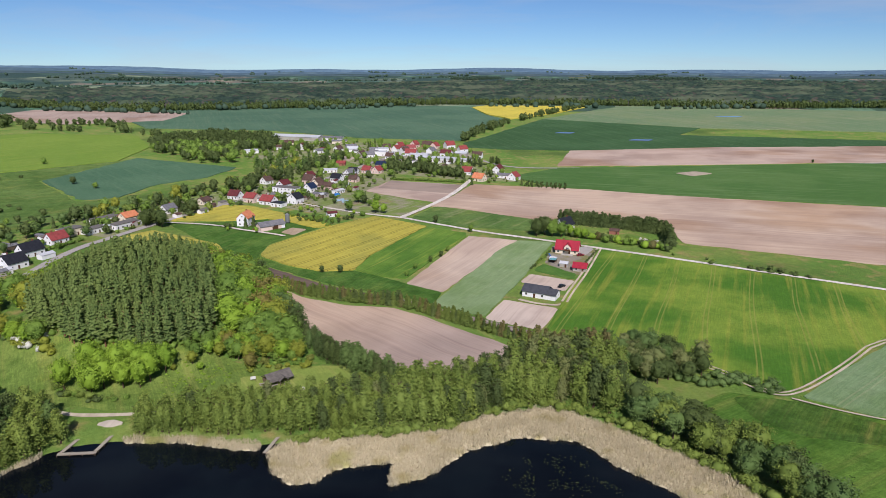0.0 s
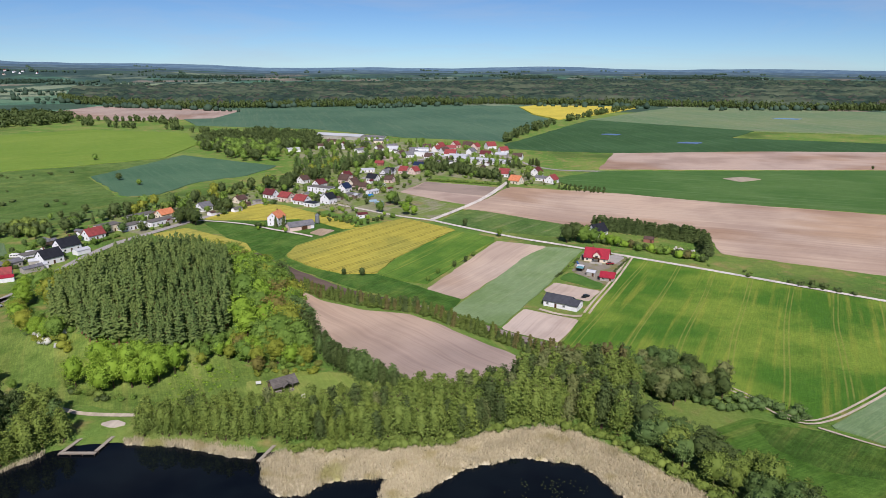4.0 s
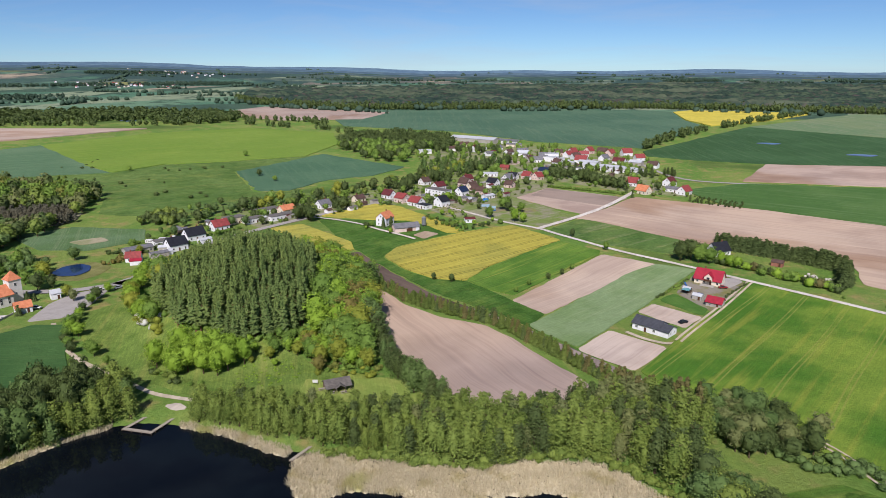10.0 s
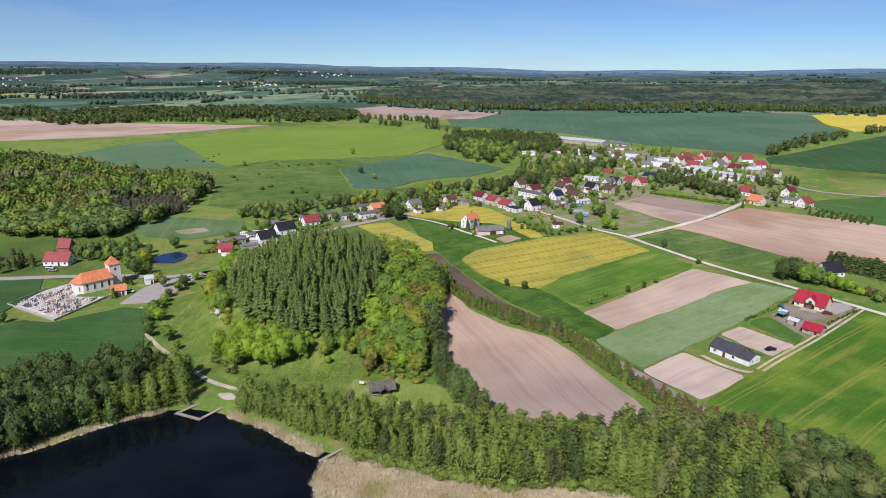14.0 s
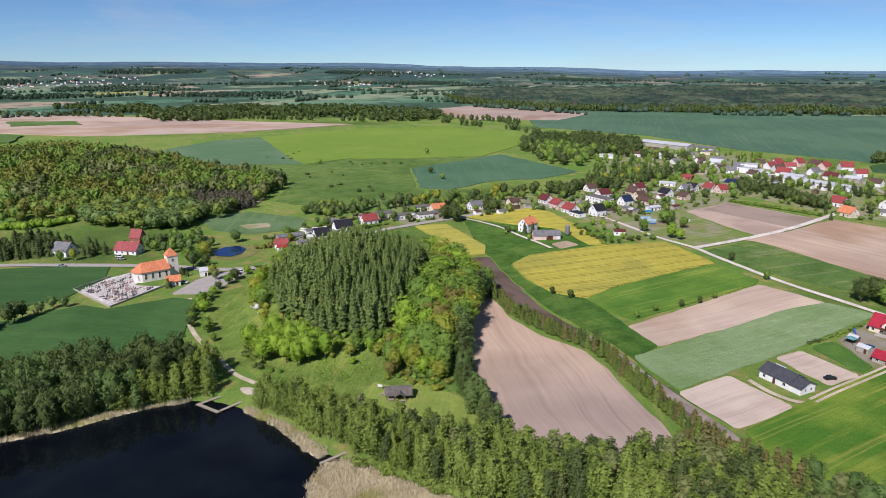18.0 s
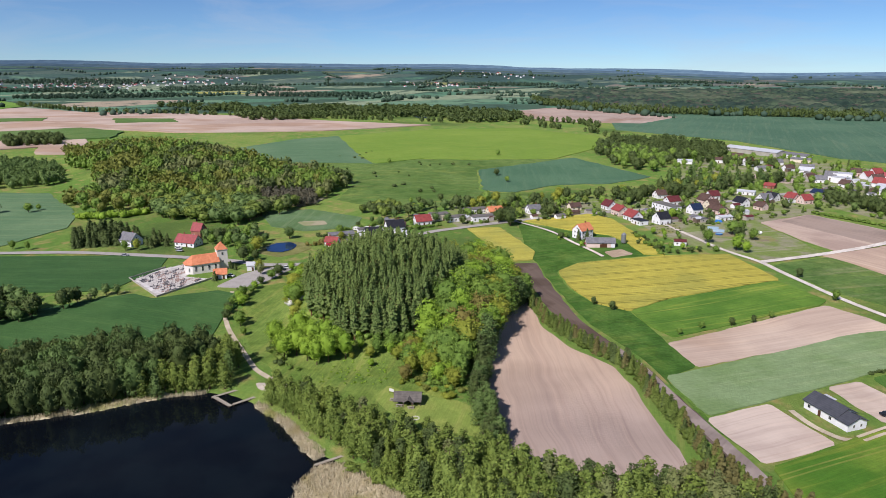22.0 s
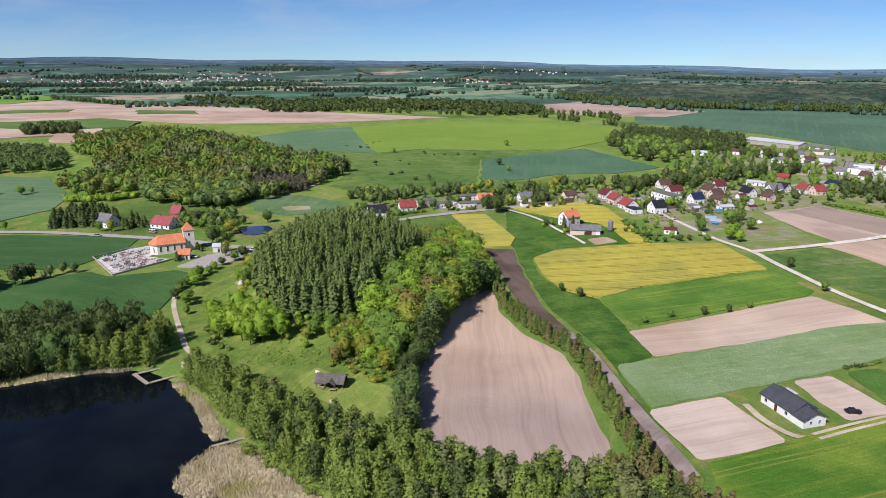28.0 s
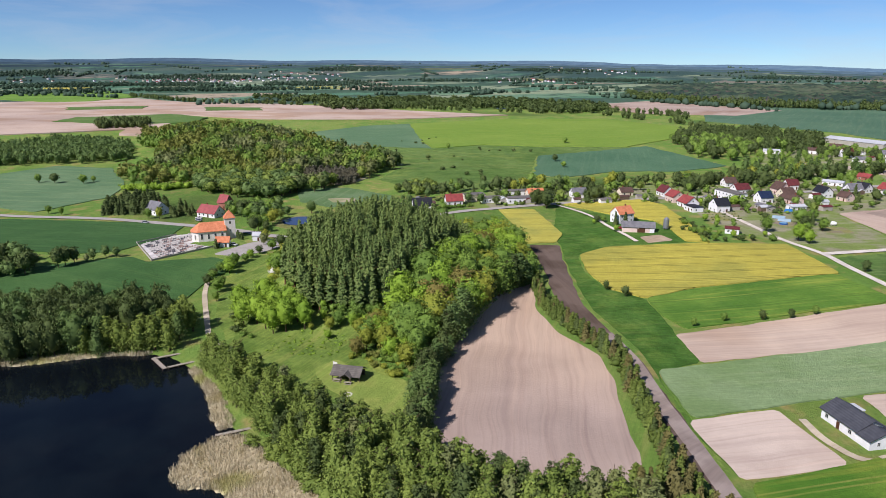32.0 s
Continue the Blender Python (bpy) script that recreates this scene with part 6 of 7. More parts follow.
spots("garden_bush", "round", ["dark", "maple"], "leafy green bush beside the small garage", "garden edge bushes", [(-98, 439), (-94, 440), (-90, 438), (-86, 438), (-83, 437), (-79, 434), (-75, 433), (-71, 436), (-66, 444), (-63.5, 449), (-58, 458), (-141, 419), (-143, 421), (-139, 421.5), (-95, 446), (-90, 446)], 2.6, 4.6, 1.2, "shrub")
spots("street_tree", "round", ["dark", "poplar"], "broad dark green tree beside the village street", "street trees", [(-186, 423), (-190, 427), (-197, 424), (-184, 459), (-180, 462)], 9, 13, 1.05)
spots("belt_shrub", "bush", "poplar", "grey-green willow shrub by the field", "shrubs at the field corner", along([(76, 219), (82, 213), (90, 208), (98, 205.5)], 2.2, 1.6), 3, 4.5, 1.1, "shrub")
spots("roadside_shrub", "bush", ["dark", "maple"], "low shrub beside the gravel road", "roadside shrubs", [(135, 369), (151, 360), (154, 358), (170, 346), (174, 342), (178, 341), (182, 338)], 1.5, 3.2, 1.1, "shrub")
# gardens along the street
VPOLY = [(-226, 404), (-206, 395), (-150, 500), (-120, 490), (-84, 520), (-40, 640), (40, 600), (80, 615), (50, 680), (30, 830), (-60, 870), (-160, 900), (-240, 850), (-240, 760), (-200, 690), (-170, 600), (-215, 520), (-262, 440)]
HOUSES = np.array([(v[0], v[1]) for v in VILLAGE])
STREET = [(-214, 272), (-212, 300), (-218, 340), (-216, 375), (-206, 399), (-190, 443), (-166, 500), (-146, 538), (-120, 590), (-97, 651), (-71, 736), (-40, 790), (18, 800)]
SL = along(STREET, 6, 0, 0)
p = fill(VPOLY, 12.5, 0.5)
p = p[(np.min(np.hypot(p[:, None, 0] - HOUSES[None, :, 0], p[:, None, 1] - HOUSES[None, :, 1]), 1) > 8) & (np.min(np.hypot(p[:, None, 0] - SL[None, :, 0], p[:, None, 1] - SL[None, :, 1]), 1) > 5)]
p = p[poly_dist(p[:, 0], p[:, 1], [(-66, 553), (-49, 606), (22, 582), (-4, 505), (-29, 521)]) < -3]
p = p[poly_dist(p[:, 0], p[:, 1], [(-40, 640), (25, 640), (10, 705), (-40, 690)]) < 0]
kind_ = rng.random(len(p))
q = p[kind_ < 0.25]
grove("garden_shrubs", "dense green shrubs and hedges in the village gardens", q, "bush", "maple", rng.uniform(1.5, 3.0, len(q)), 1.3, "shrubs", True)
q = p[(kind_ >= 0.25) & (kind_ < 0.34)]
grove("garden_conifers", "dark green conifers in the village gardens", q, "spruce", "dark", rng.uniform(5, 9, len(q)), 1.0, "conifers", True)
for x, y in p[(kind_ >= 0.34) & (p[:, 1] < 650)]:
    tree("garden_tree", "far", str(rng.choice(["maple", "dark", "alder", "lime", "poplar"], p=[0.32, 0.32, 0.2, 0.06, 0.1])), x, y, rng.uniform(4, 8.5), "leafy green tree in a village garden", "village trees", 1.1)
q = p[(kind_ >= 0.34) & (p[:, 1] >= 650)]
grove("village_trees", "leafy garden trees of the upper village", q, "far", "maple", rng.uniform(4.5, 9, len(q)), 1.1, "trees")
q = fill(VPOLY, 10.5, 0.5)
q = q[(q[:, 1] < 660) & (np.min(np.hypot(q[:, None, 0] - HOUSES[None, :, 0], q[:, None, 1] - HOUSES[None, :, 1]), 1) > 6.5) & (np.min(np.hypot(q[:, None, 0] - SL[None, :, 0], q[:, None, 1] - SL[None, :, 1]), 1) > 4.5)]
q = q[poly_dist(q[:, 0], q[:, 1], [(-66, 553), (-49, 606), (22, 582), (-4, 505), (-29, 521)]) < -3]
for r_, lf in enumerate(("dark", "maple", "spruce")):
    g_ = q[r_::3]
    grove("garden_hedges", "hedges and low bushes round the village houses", g_, "bush", lf, rng.uniform(1.2, 3.4, len(g_)), 1.2, "shrubs", True)
q = fill(VPOLY, 9.5, 0.5)
q = q[(np.min(np.hypot(q[:, None, 0] - HOUSES[None, :, 0], q[:, None, 1] - HOUSES[None, :, 1]), 1) > 9) & (np.min(np.hypot(q[:, None, 0] - SL[None, :, 0], q[:, None, 1] - SL[None, :, 1]), 1) > 5.5)]
q = q[np.min(np.hypot(q[:, None, 0] - HOUSES[None, :, 0] - 4, q[:, None, 1] - HOUSES[None, :, 1] + 9), 1) > 7]
q = q[poly_dist(q[:, 0], q[:, 1], [(-66, 553), (-49, 606), (22, 582), (-4, 505), (-29, 521)]) < -3]
q = q[poly_dist(q[:, 0], q[:, 1], [(-40, 640), (25, 640), (10, 705), (-40, 690)]) < 0]
q = q[(q[:, 1] < 560) & (np.array([noise.noise(Vector((x * 0.02, y * 0.02, 8.0))) for x, y in q]) > -0.12)]
for r_, lf in enumerate(("dark", "maple", "poplar", "alder")):
    g_ = q[r_::4]
    grove("garden_wood", "leafy trees filling the village gardens", g_, "far", lf, rng.uniform(3.5, 8.5, len(g_)), 1.1, "trees", True)
away = lambda q: q[(np.min(np.hypot(q[:, None, 0] - HOUSES[None, :, 0], q[:, None, 1] - HOUSES[None, :, 1]), 1) > 9) & (np.min(np.hypot(q[:, None, 0] - SL[None, :, 0], q[:, None, 1] - SL[None, :, 1]), 1) > 5)]
q = away(np.concatenate([along([(-54, 668), (-30, 662), (-8, 643), (15, 620)], 3.4, 3.5), along([(-142, 655), (-132, 686), (-122, 714), (-108, 750)], 6, 8), along([(-172, 552), (-167, 592), (-149, 617), (-124, 608)], 6, 7), along([(-231, 782), (-206, 811), (-169, 808), (-123, 811)], 9, 8)]))
grove("village_wood", "dark full-grown trees inside the village", q, "far", "dark", rng.uniform(8, 13, len(q)), 1.05, "trees")
q = np.concatenate([along([(-560, 603), (-549, 558), (-500, 570)], 16, 14), along([(-446, 584), (-419, 581), (-413, 612), (-386, 617)], 11, 8), fill([(-470, 470), (-330, 420), (-290, 500), (-400, 560)], 38, 0.5)])
grove("meadow_shrubs", "scattered dark shrubs of the rough meadow", q, "bush", "dark", rng.uniform(1.5, 4, len(q)), 1.2, "shrubs", True)
# belt of trees behind the village houses
for x, y in along([(-262, 395), (-258, 430), (-236, 470), (-214, 510), (-190, 560), (-170, 610), (-165, 650), (-150, 690)], 6, 9):
    tree("garden_tree", "far", str(rng.choice(["maple", "dark", "poplar", "dark", "oak"])), x, y, rng.uniform(6, 12), "leafy tree behind the village houses", "trees behind the houses", 1.05)
p = fill([(-180, 620), (-150, 610), (-120, 660), (-110, 720), (-150, 760), (-200, 720)], 17)
grove("village_poplars", "tall grey-green poplars inside the village", p, "narrow", "poplar", rng.uniform(9, 15, len(p)), 1.3, "trees", True)
p = fill([(-352, 790), (-391, 900), (-321, 950), (-245, 925), (-215, 870), (-204, 842), (-238, 772), (-222, 705), (-263, 698), (-300, 740)], 11)
for x, y in p[:90]:
    tree("park_tree", "far", str(rng.choice(["maple", "dark", "maple", "dark", "dark"])), x, y, rng.uniform(10, 15), "large old park tree above the village", "park trees", 1.0)
if len(p) > 90:
    grove("park_wood", "old broad-leaved trees of the manor park", p[90:], "round", "dark", rng.uniform(10, 15, len(p) - 90), 1.0, coarse=True)
for x, y in fill([(60, 735), (66, 700), (24, 712), (-50, 725), (-52, 716), (20, 702), (40, 690)], 7):
    tree("park_tree", "narrow", "dark", x, y, rng.uniform(6, 10), "dark tree beside the greenhouse roofs", "trees by the workshops", 1.3)
grove("hedge", "clipped dark green hedge by the upper village", along([(24, 714), (55, 706)], 1.2, 1.0), "bush", "dark", rng.uniform(2, 2.6, 400), 1.0, "hedge", True)
grove("hedge", "bushy green hedge at the top of the bare field", along([(-48, 612), (20, 596)], 1.5, 1.5), "bush", "maple", rng.uniform(2, 3, 400), 1.1, "hedge", True)
grove("orchard", "rows of small dark orchard trees", np.concatenate([along([(74 + q * 1.5, 588 + q * 5), (112 + q, 574 + q * 5)], 4.2, 0.4) for q in range(5)]), "round", "dark", rng.uniform(2.4, 3.2, 400), 1.0, "orchard", True)
# conifers and garden at the right-hand farm
STONES = plain_mat("field_stones", "c4beb4", "a39d94", 0.9, 2.0)
for x, y in np.concatenate([along([(82, 447), (110, 435), (137, 420), (146, 413)], 1.7, 1.5), along([(146, 413), (142, 398), (137, 385)], 1.9, 2.2)]):
    tree("farm_conifer", "spruce", "dark", x, y, rng.uniform(8.5, 11.5), "dense dark green conifer of the farm windbreak", "windbreak trees", 1.7)
stack = new("stone_heap")
stack.matrix_basis = pose(129, 398, gz(129, 398) + 0.2, 0, 0, -30)
for q in range(22):
    bm = bmesh.new()
    bmesh.ops.create_icosphere(bm, subdivisions=1, radius=rng.uniform(0.5, 1.0))
    part("boulder", bm, STONES, stack, m=pose(rng.normal(0, 4.0), rng.normal(0, 1.4), 0.3, rng.uniform(0, 90), 0, rng.uniform(0, 90)))
tagged(stack, "heap of pale field stones beside the windbreak", "stone heap")
spots("farm_tree", "round", ["dark", "maple"], "broad dark green tree at the farm", "farm trees", [(66, 412), (70, 408), (64, 416), (72, 416), (60, 408), (76, 408)], 10, 13.5, 1.1)
spots("farm_tree", "round", "lime", "bright green tree at the farm", "farm trees", [(82, 409), (86, 406), (90, 404)], 7.5, 9.5, 1.05)
for x, y in along([(80, 411), (94, 404), (110, 393), (136, 377)], 2.2, 2.5):
    tree("farm_shrub", "bush", str(rng.choice(["dark", "dark", "maple", "lime", "larch"])), x, y, rng.uniform(3.5, 7), "bushy shrub along the gravel road", "roadside shrubs", 0.9, "shrub")
for x, y in along([(48, 342), (56, 358), (64, 378)], 1.6, 0.6):
    tree("hedge_shrub", "bush", str(rng.choice(["dark", "maple"])), x, y, rng.uniform(1.1, 2.0), "clipped green shrub of the yard hedge", "yard hedge", 1.0, "shrub")
for x, y in along([(80, 353), (93, 379)], 1.5, 0.4):
    tree("hedge_shrub", "bush", "dark", x, y, rng.uniform(1.2, 1.7), "dark green shrub of the yard hedge", "yard hedge", 0.9, "shrub")
grove("roadside_bushes", "low scrub beside the gravel road", np.array([(176, 336), (172, 340), (180, 334), (186, 331), (168, 343), (150, 352), (192, 327), (183, 337)]), "bush", "dark", rng.uniform(1.5, 3, 8), 1.3, "scrub")
# by the church and the lake path
spots("church_tree", "round", ["dark", "maple"], "round green tree beside the church tower", "trees by the church", [(-243, 252), (-247, 256), (-240, 258), (-252, 262), (-258, 258)], 7, 10, 1.0)
spots("churchyard_conifer", "spruce", "dark", "dark conifer by the mortuary chapel", "churchyard conifers", [(-222, 224), (-236, 240.5), (-232, 241)], 4, 5.5, 1.5)
spots("car_park_tree", "round", ["oak", "grey_alder"], "thin budding tree in the car park", "car park trees", [(-222, 250), (-214, 246)], 6, 7)
spots("path_shrub", "round", ["maple", "lime", "dark"], "green bush along the lake path", "bushes along the path", [(-186, 218), (-183, 213), (-180, 209), (-176, 207), (-170, 203), (-165, 207), (-160, 204), (-190, 222), (-196, 232), (-200, 238), (-206, 252), (-203, 246), (-209, 262), (-150, 200), (-192, 228), (-180, 216)], 4, 7, 1.25)
spots("pond_willow", "round", ["poplar", "alder", "oak"], "soft grey-green willow by the pond", "willows by the pond", [(-262, 272), (-267, 278), (-256, 268), (-275, 286), (-270, 300)], 6, 9, 1.2)
spots("thicket", "far", ["dark", "poplar"], "budding tree of the field thicket", "thicket in the crops", fill([(-262, 105), (-232, 118), (-226, 140), (-236, 150), (-262, 140)], 5), 7, 11, 1.0)
spots("thicket", "far", "dark", "dark tree of the field thicket", "thicket in the crops", [(-233, 158), (-235, 162), (-231, 155)], 8, 11, 0.9)
spots("thicket", "far", ["poplar", "grey_alder"], "small tree of the field thicket", "thicket in the crops", [(-236, 170), (-238, 176), (-233, 167), (-235, 180)], 4.5, 6.5, 0.9)
spots("road_conifer", "spruce", "dark", "dark conifer by the church road", "conifers by the road", fill([(-372, 200), (-344, 192), (-328, 210), (-338, 232), (-380, 228)], 4.6), 7, 11, 1.5)
spots("road_conifer", "spruce", "dark", "dark conifer behind the red-roofed house", "conifers by the road", [(-318, 228), (-314, 232), (-311, 228), (-322, 238), (-316, 240), (-296, 268), (-302, 272), (-308, 236), (-326, 236)], 6, 10, 1.6)
spots("house_tree", "far", ["dark", "maple", "poplar"], "leafy tree behind the roadside houses", "trees by the roadside houses", fill([(-310, 262), (-286, 252), (-268, 262), (-275, 285), (-300, 290)], 7), 7, 10, 1.0)
spots("road_tree", "round", ["maple", "oak"], "round tree by the church road", "trees by the church road", [(-359, 173), (-368, 167), (-316, 214), (-311, 219)], 5, 8, 1.0)
# wood on the western rise
WW = [(-440, 232), (-420, 275), (-385, 285), (-340, 292), (-330, 316), (-350, 372), (-400, 455), (-520, 450), (-640, 430), (-800, 400), (-800, 330), (-680, 290), (-600, 290), (-520, 270), (-490, 232)]
WILLOWS = [(-400, 262), (-355, 277), (-330, 295), (-326, 314), (-385, 342), (-440, 305)]
PLANT = [(-382, 345), (-356, 352), (-343, 374), (-375, 397), (-424, 372)]
p = fill(WW, 9.2)
p = p[(poly_dist(p[:, 0], p[:, 1], WILLOWS) < 0) & (poly_dist(p[:, 0], p[:, 1], PLANT) < 0)]
order = np.argsort(np.hypot(p[:, 0], p[:, 1]))
for x, y in p[order[:70]]:
    k = str(rng.choice(["poplar", "grey_alder", "alder", "dark"])) if x > -400 else str(rng.choice(["olive", "maple", "alder", "rust"], p=[0.42, 0.26, 0.26, 0.06]))
    tree("wood_tree", "far", k, x, y, rng.uniform(8, 14), "broad-leaved tree at the near edge of the western wood", "trees of the western wood", 1.1)
for x, y in fill(WILLOWS, 8.6):
    tree("willow_tree", "far", str(rng.choice(["poplar", "poplar", "alder"])), x, y, rng.uniform(9, 13), "pale grey-green willow before the western wood", "willows of the western wood", 1.4)
q = fill(PLANT, 4.6)
grove("plantation", "dense grey-brown leafless-looking plantation", q, "narrow", "bare", rng.uniform(7, 9, len(q)), 1.6, "wood", True)
q = along([(-428, 222), (-414, 245), (-412, 270)], 3.0, 3.5)
grove("hedge", "bright yellow-green hedge before the wood", q, "bush", "lime", rng.uniform(5, 7.5, len(q)), 1.0, "hedge")
rest = p[order[70:]]
tone = np.array([noise.noise(Vector((x * 0.016, y * 0.024, 4.0))) for x, y in rest]) + rng.normal(0, 0.12, len(rest)) + 0.0014 * (rest[:, 0] + 520)
for (lo, hi), lf in zip(((-9, -0.22), (-0.22, -0.02), (-0.02, 0.16), (0.16, 0.3), (0.3, 9)), ("olive", "maple", "alder", "dark", "grey_alder")):
    s_ = rest[(tone >= lo) & (tone < hi)]
    if len(s_):
        grove("western_wood", "mixed green and olive broad-leaved wood", s_, "round", lf, rng.uniform(8.5, 17, len(s_)), 1.05, coarse=True)
p = fill([(-760, 110), (-640, 130), (-610, 200), (-590, 262), (-700, 290), (-800, 250)], 8.5)
grove("western_wood", "grey-green wood at the foot of the western rise", p, "round", "poplar", rng.uniform(8, 13, len(p)), 1.0, coarse=True)
for x, y in fill([(-300, 380), (-268, 378), (-272, 400), (-298, 410)], 5):
    tree("copse_tree", "far", str(rng.choice(["alder", "dark"])), x, y, rng.uniform(6, 9), "green tree of the small copse behind the houses", "copse trees", 1.0)
spots("meadow_tree", "far", ["maple", "dark"], "lone tree in the far meadow", "meadow trees", [(-495, 186), (-484, 212), (-480, 204), (-506, 176), (-287, 432), (-292, 428), (-470, 560), (-300, 560), (-330, 580), (-420, 690), (-280, 450)], 5, 9, 1.1)
# rows of trees across the middle distance
ROWS = [
    [(24, 907), (57, 1020), (122, 1190), (205, 1375), (354, 1674)], [(-718, 1107), (-634, 1107), (-568, 1108), (-502, 1047)], [(-831, 1147), (-647, 1027), (-533, 996), (-443, 969), (-400, 930)],
    [(-1971, 560), (-1546, 600), (-1418, 680), (-1221, 760), (-1023, 850)], [(-1023, 860), (-874, 920), (-773, 960)],
]
p = np.concatenate([along(r, 9, 9) for r in ROWS])
p = p[np.array([noise.noise(Vector((x * 0.02, y * 0.02, 6.0))) for x, y in p]) > -0.22]
grove("field_tree_rows", "rows of trees along far field tracks", p, "far", "dark", rng.uniform(8, 14, len(p)), 1.0, "trees", True)
p = np.concatenate([fill(b, 19) for b in ([(-1420, 1010), (-1300, 960), (-1000, 960), (-880, 1010), (-900, 1230), (-1100, 1240)], [(-1380, 850), (-1060, 720), (-1010, 795), (-1050, 990), (-1330, 1000)], [(-740, 960), (-690, 1050), (-760, 1180), (-900, 1250), (-880, 1050)], [(-1700, 800), (-1400, 790), (-1250, 880), (-1500, 960)])])
grove("far_copses", "dark green copses among the far fields", p, "far", "dark", rng.uniform(9, 16, len(p)), 1.5, "wood", True)
p = fill([(-990, 306), (-930, 288), (-902, 348), (-960, 372), (-1000, 345)], 9)
grove("field_copse", "dark copse standing in the far bare field", p, "far", "dark", rng.uniform(9, 15, len(p)), 1.1, "wood")
# the great forest: its near edge tree by tree
EDGE = [(-1150, 1732), (-1020, 1600), (-800, 1500), (-652, 1445), (-520, 1500), (-360, 1560), (-78, 1690), (80, 1760), (360, 1730), (520, 1690), (741, 1608), (1078, 1631), (1500, 1500)]
p = np.concatenate([along(EDGE, 9, 4), along([(x * 1.012, y * 1.012) for x, y in EDGE], 10, 8), along([(x * 1.03, y * 1.03) for x, y in EDGE], 12, 12), along([(x * 1.055, y * 1.055) for x, y in EDGE], 14, 18)])
grove("forest_edge", "dark trees along the edge of the great forest", p, "far", "dark", rng.uniform(13, 20, len(p)), 0.8, "forest", True)


def canopy(name, label, poly, step, lift, mat):
    """A closed forest canopy seen from afar: crowns as humps of one rough sheet."""
    p = fill(poly, step, 0.45)
    pts = [Vector(q) for q in p]
    v, _, f, *_ = delaunay_2d_cdt(pts, [], [], 0, 1e-4)
    vx, vy = np.array([q[0] for q in v]), np.array([q[1] for q in v])
    ins = poly_dist(vx, vy, poly)
    z = ground(vx, vy) + lift * rng.uniform(0.35, 1.25, len(vx)) * ss(ins / (step * 1.2) + 0.25)
    f = np.array([t for t in f if len(t) == 3])
    c = poly_dist(vx[f].mean(1), vy[f].mean(1), poly)
    f = f[c > 0]
    me = big_mesh(name, np.stack([vx, vy, z], 1), f, mat)
    return tagged(new(name, me), label, "forest", kind="stuff")


n = Nodes("forest_canopy", 0.95, 0.05)
# greyed blue-greens put the haze of distance into the canopy's colour
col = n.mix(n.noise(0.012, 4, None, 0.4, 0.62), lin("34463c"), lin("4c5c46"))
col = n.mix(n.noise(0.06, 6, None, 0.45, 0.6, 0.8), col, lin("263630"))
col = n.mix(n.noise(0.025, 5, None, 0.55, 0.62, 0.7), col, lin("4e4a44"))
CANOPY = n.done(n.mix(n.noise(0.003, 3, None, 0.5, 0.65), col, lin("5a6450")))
BIG = [(x * 1.02, y * 1.02) for x, y in EDGE] + [(2300, 1900), (2600, 2600), (1500, 3300), (300, 3400), (-800, 2900), (-1500, 2300)]
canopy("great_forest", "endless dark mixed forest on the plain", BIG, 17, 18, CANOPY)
FARW = [(-2300, 900), (-2600, 1500), (-3000, 400), (-2500, 2300), (-3500, 1200), (-1900, 1500), (-2100, 2700), (-3600, 2200), (-3300, -200), (-2900, 900), (-2400, 300), (-2800, 3100), (-1500, 3500), (-3900, 500), (-2200, -200), (200, 3900), (1200, 3800), (2600, 3200), (3200, 2400)]
for x, y in FARW:
    a, b = rng.uniform(200, 420), rng.uniform(70, 150)
    t0 = math.atan2(y, x) + math.pi / 2
    outl = []
    for q in range(9):
        th, r_ = q * 2 * math.pi / 9, rng.uniform(0.6, 1.2)
        ex, ey = a * r_ * math.cos(th), b * r_ * math.sin(th)
        outl.append((x + ex * math.cos(t0) - ey * math.sin(t0), y + ex * math.sin(t0) + ey * math.cos(t0)))
    q = fill(outl, 23)
    grove("far_wood", "dark wood on the far plain", q, "far", "far_haze_green", rng.uniform(11, 18, len(q)), 1.15, "wood", True)
# far villages
far_me = {}
for k, wall_, roof_ in (("a", "white", "red"), ("b", "cream", "brown"), ("c", "white", "grey")):
    bm = prism([(-4.5, 0), (4.5, 0), (4.5, 4), (0, 8), (-4.5, 4)], 12)
    me = bpy.data.meshes.new("far_house")
    bm.to_mesh(me)
    bm.free()
    me.materials.append(WALL[wall_])
    me.materials.append(ROOF[roof_])
    for pl in me.polygons:
        if pl.normal.z > 0.3:
            pl.material_index = 1
    far_me[k] = me
for cx_, cy_, sx_, sy_, num in ((-3300, 1130, 260, 330, 110), (-3300, 1700, 300, 260, 40), (-2300, 2500, 320, 120, 30), (-3700, 250, 330, 240, 36), (-2700, 3300, 360, 140, 30)):
    for _ in range(num):
        x, y = cx_ + rng.normal(0, sx_ * 0.5), cy_ + rng.normal(0, sy_ * 0.6)
        ob = new("far_house", far_me[str(rng.choice(["a", "b", "c"]))])
        ob.matrix_basis = pose(x, y, gz(x, y), 0, 0, rng.uniform(0, 180))
        tagged(ob, "small pale house of a village far off", "house", "houses of far villages")

# hedgerows and single trees over the far plain
hv, hf, ho = [], [], 0
base_v, base_f = ICO1
for _ in range(230):
    d_, az_ = math.sqrt(rng.uniform(1500 ** 2, 4700 ** 2)), rng.uniform(-1.75, 0.75)
    cx_, cy_, th = d_ * math.sin(az_), d_ * math.cos(az_), rng.choice([0.3, 1.87]) + rng.normal(0, 0.35)
    if poly_dist(np.array([cx_]), np.array([cy_]), BIG)[0] > 0:
        continue
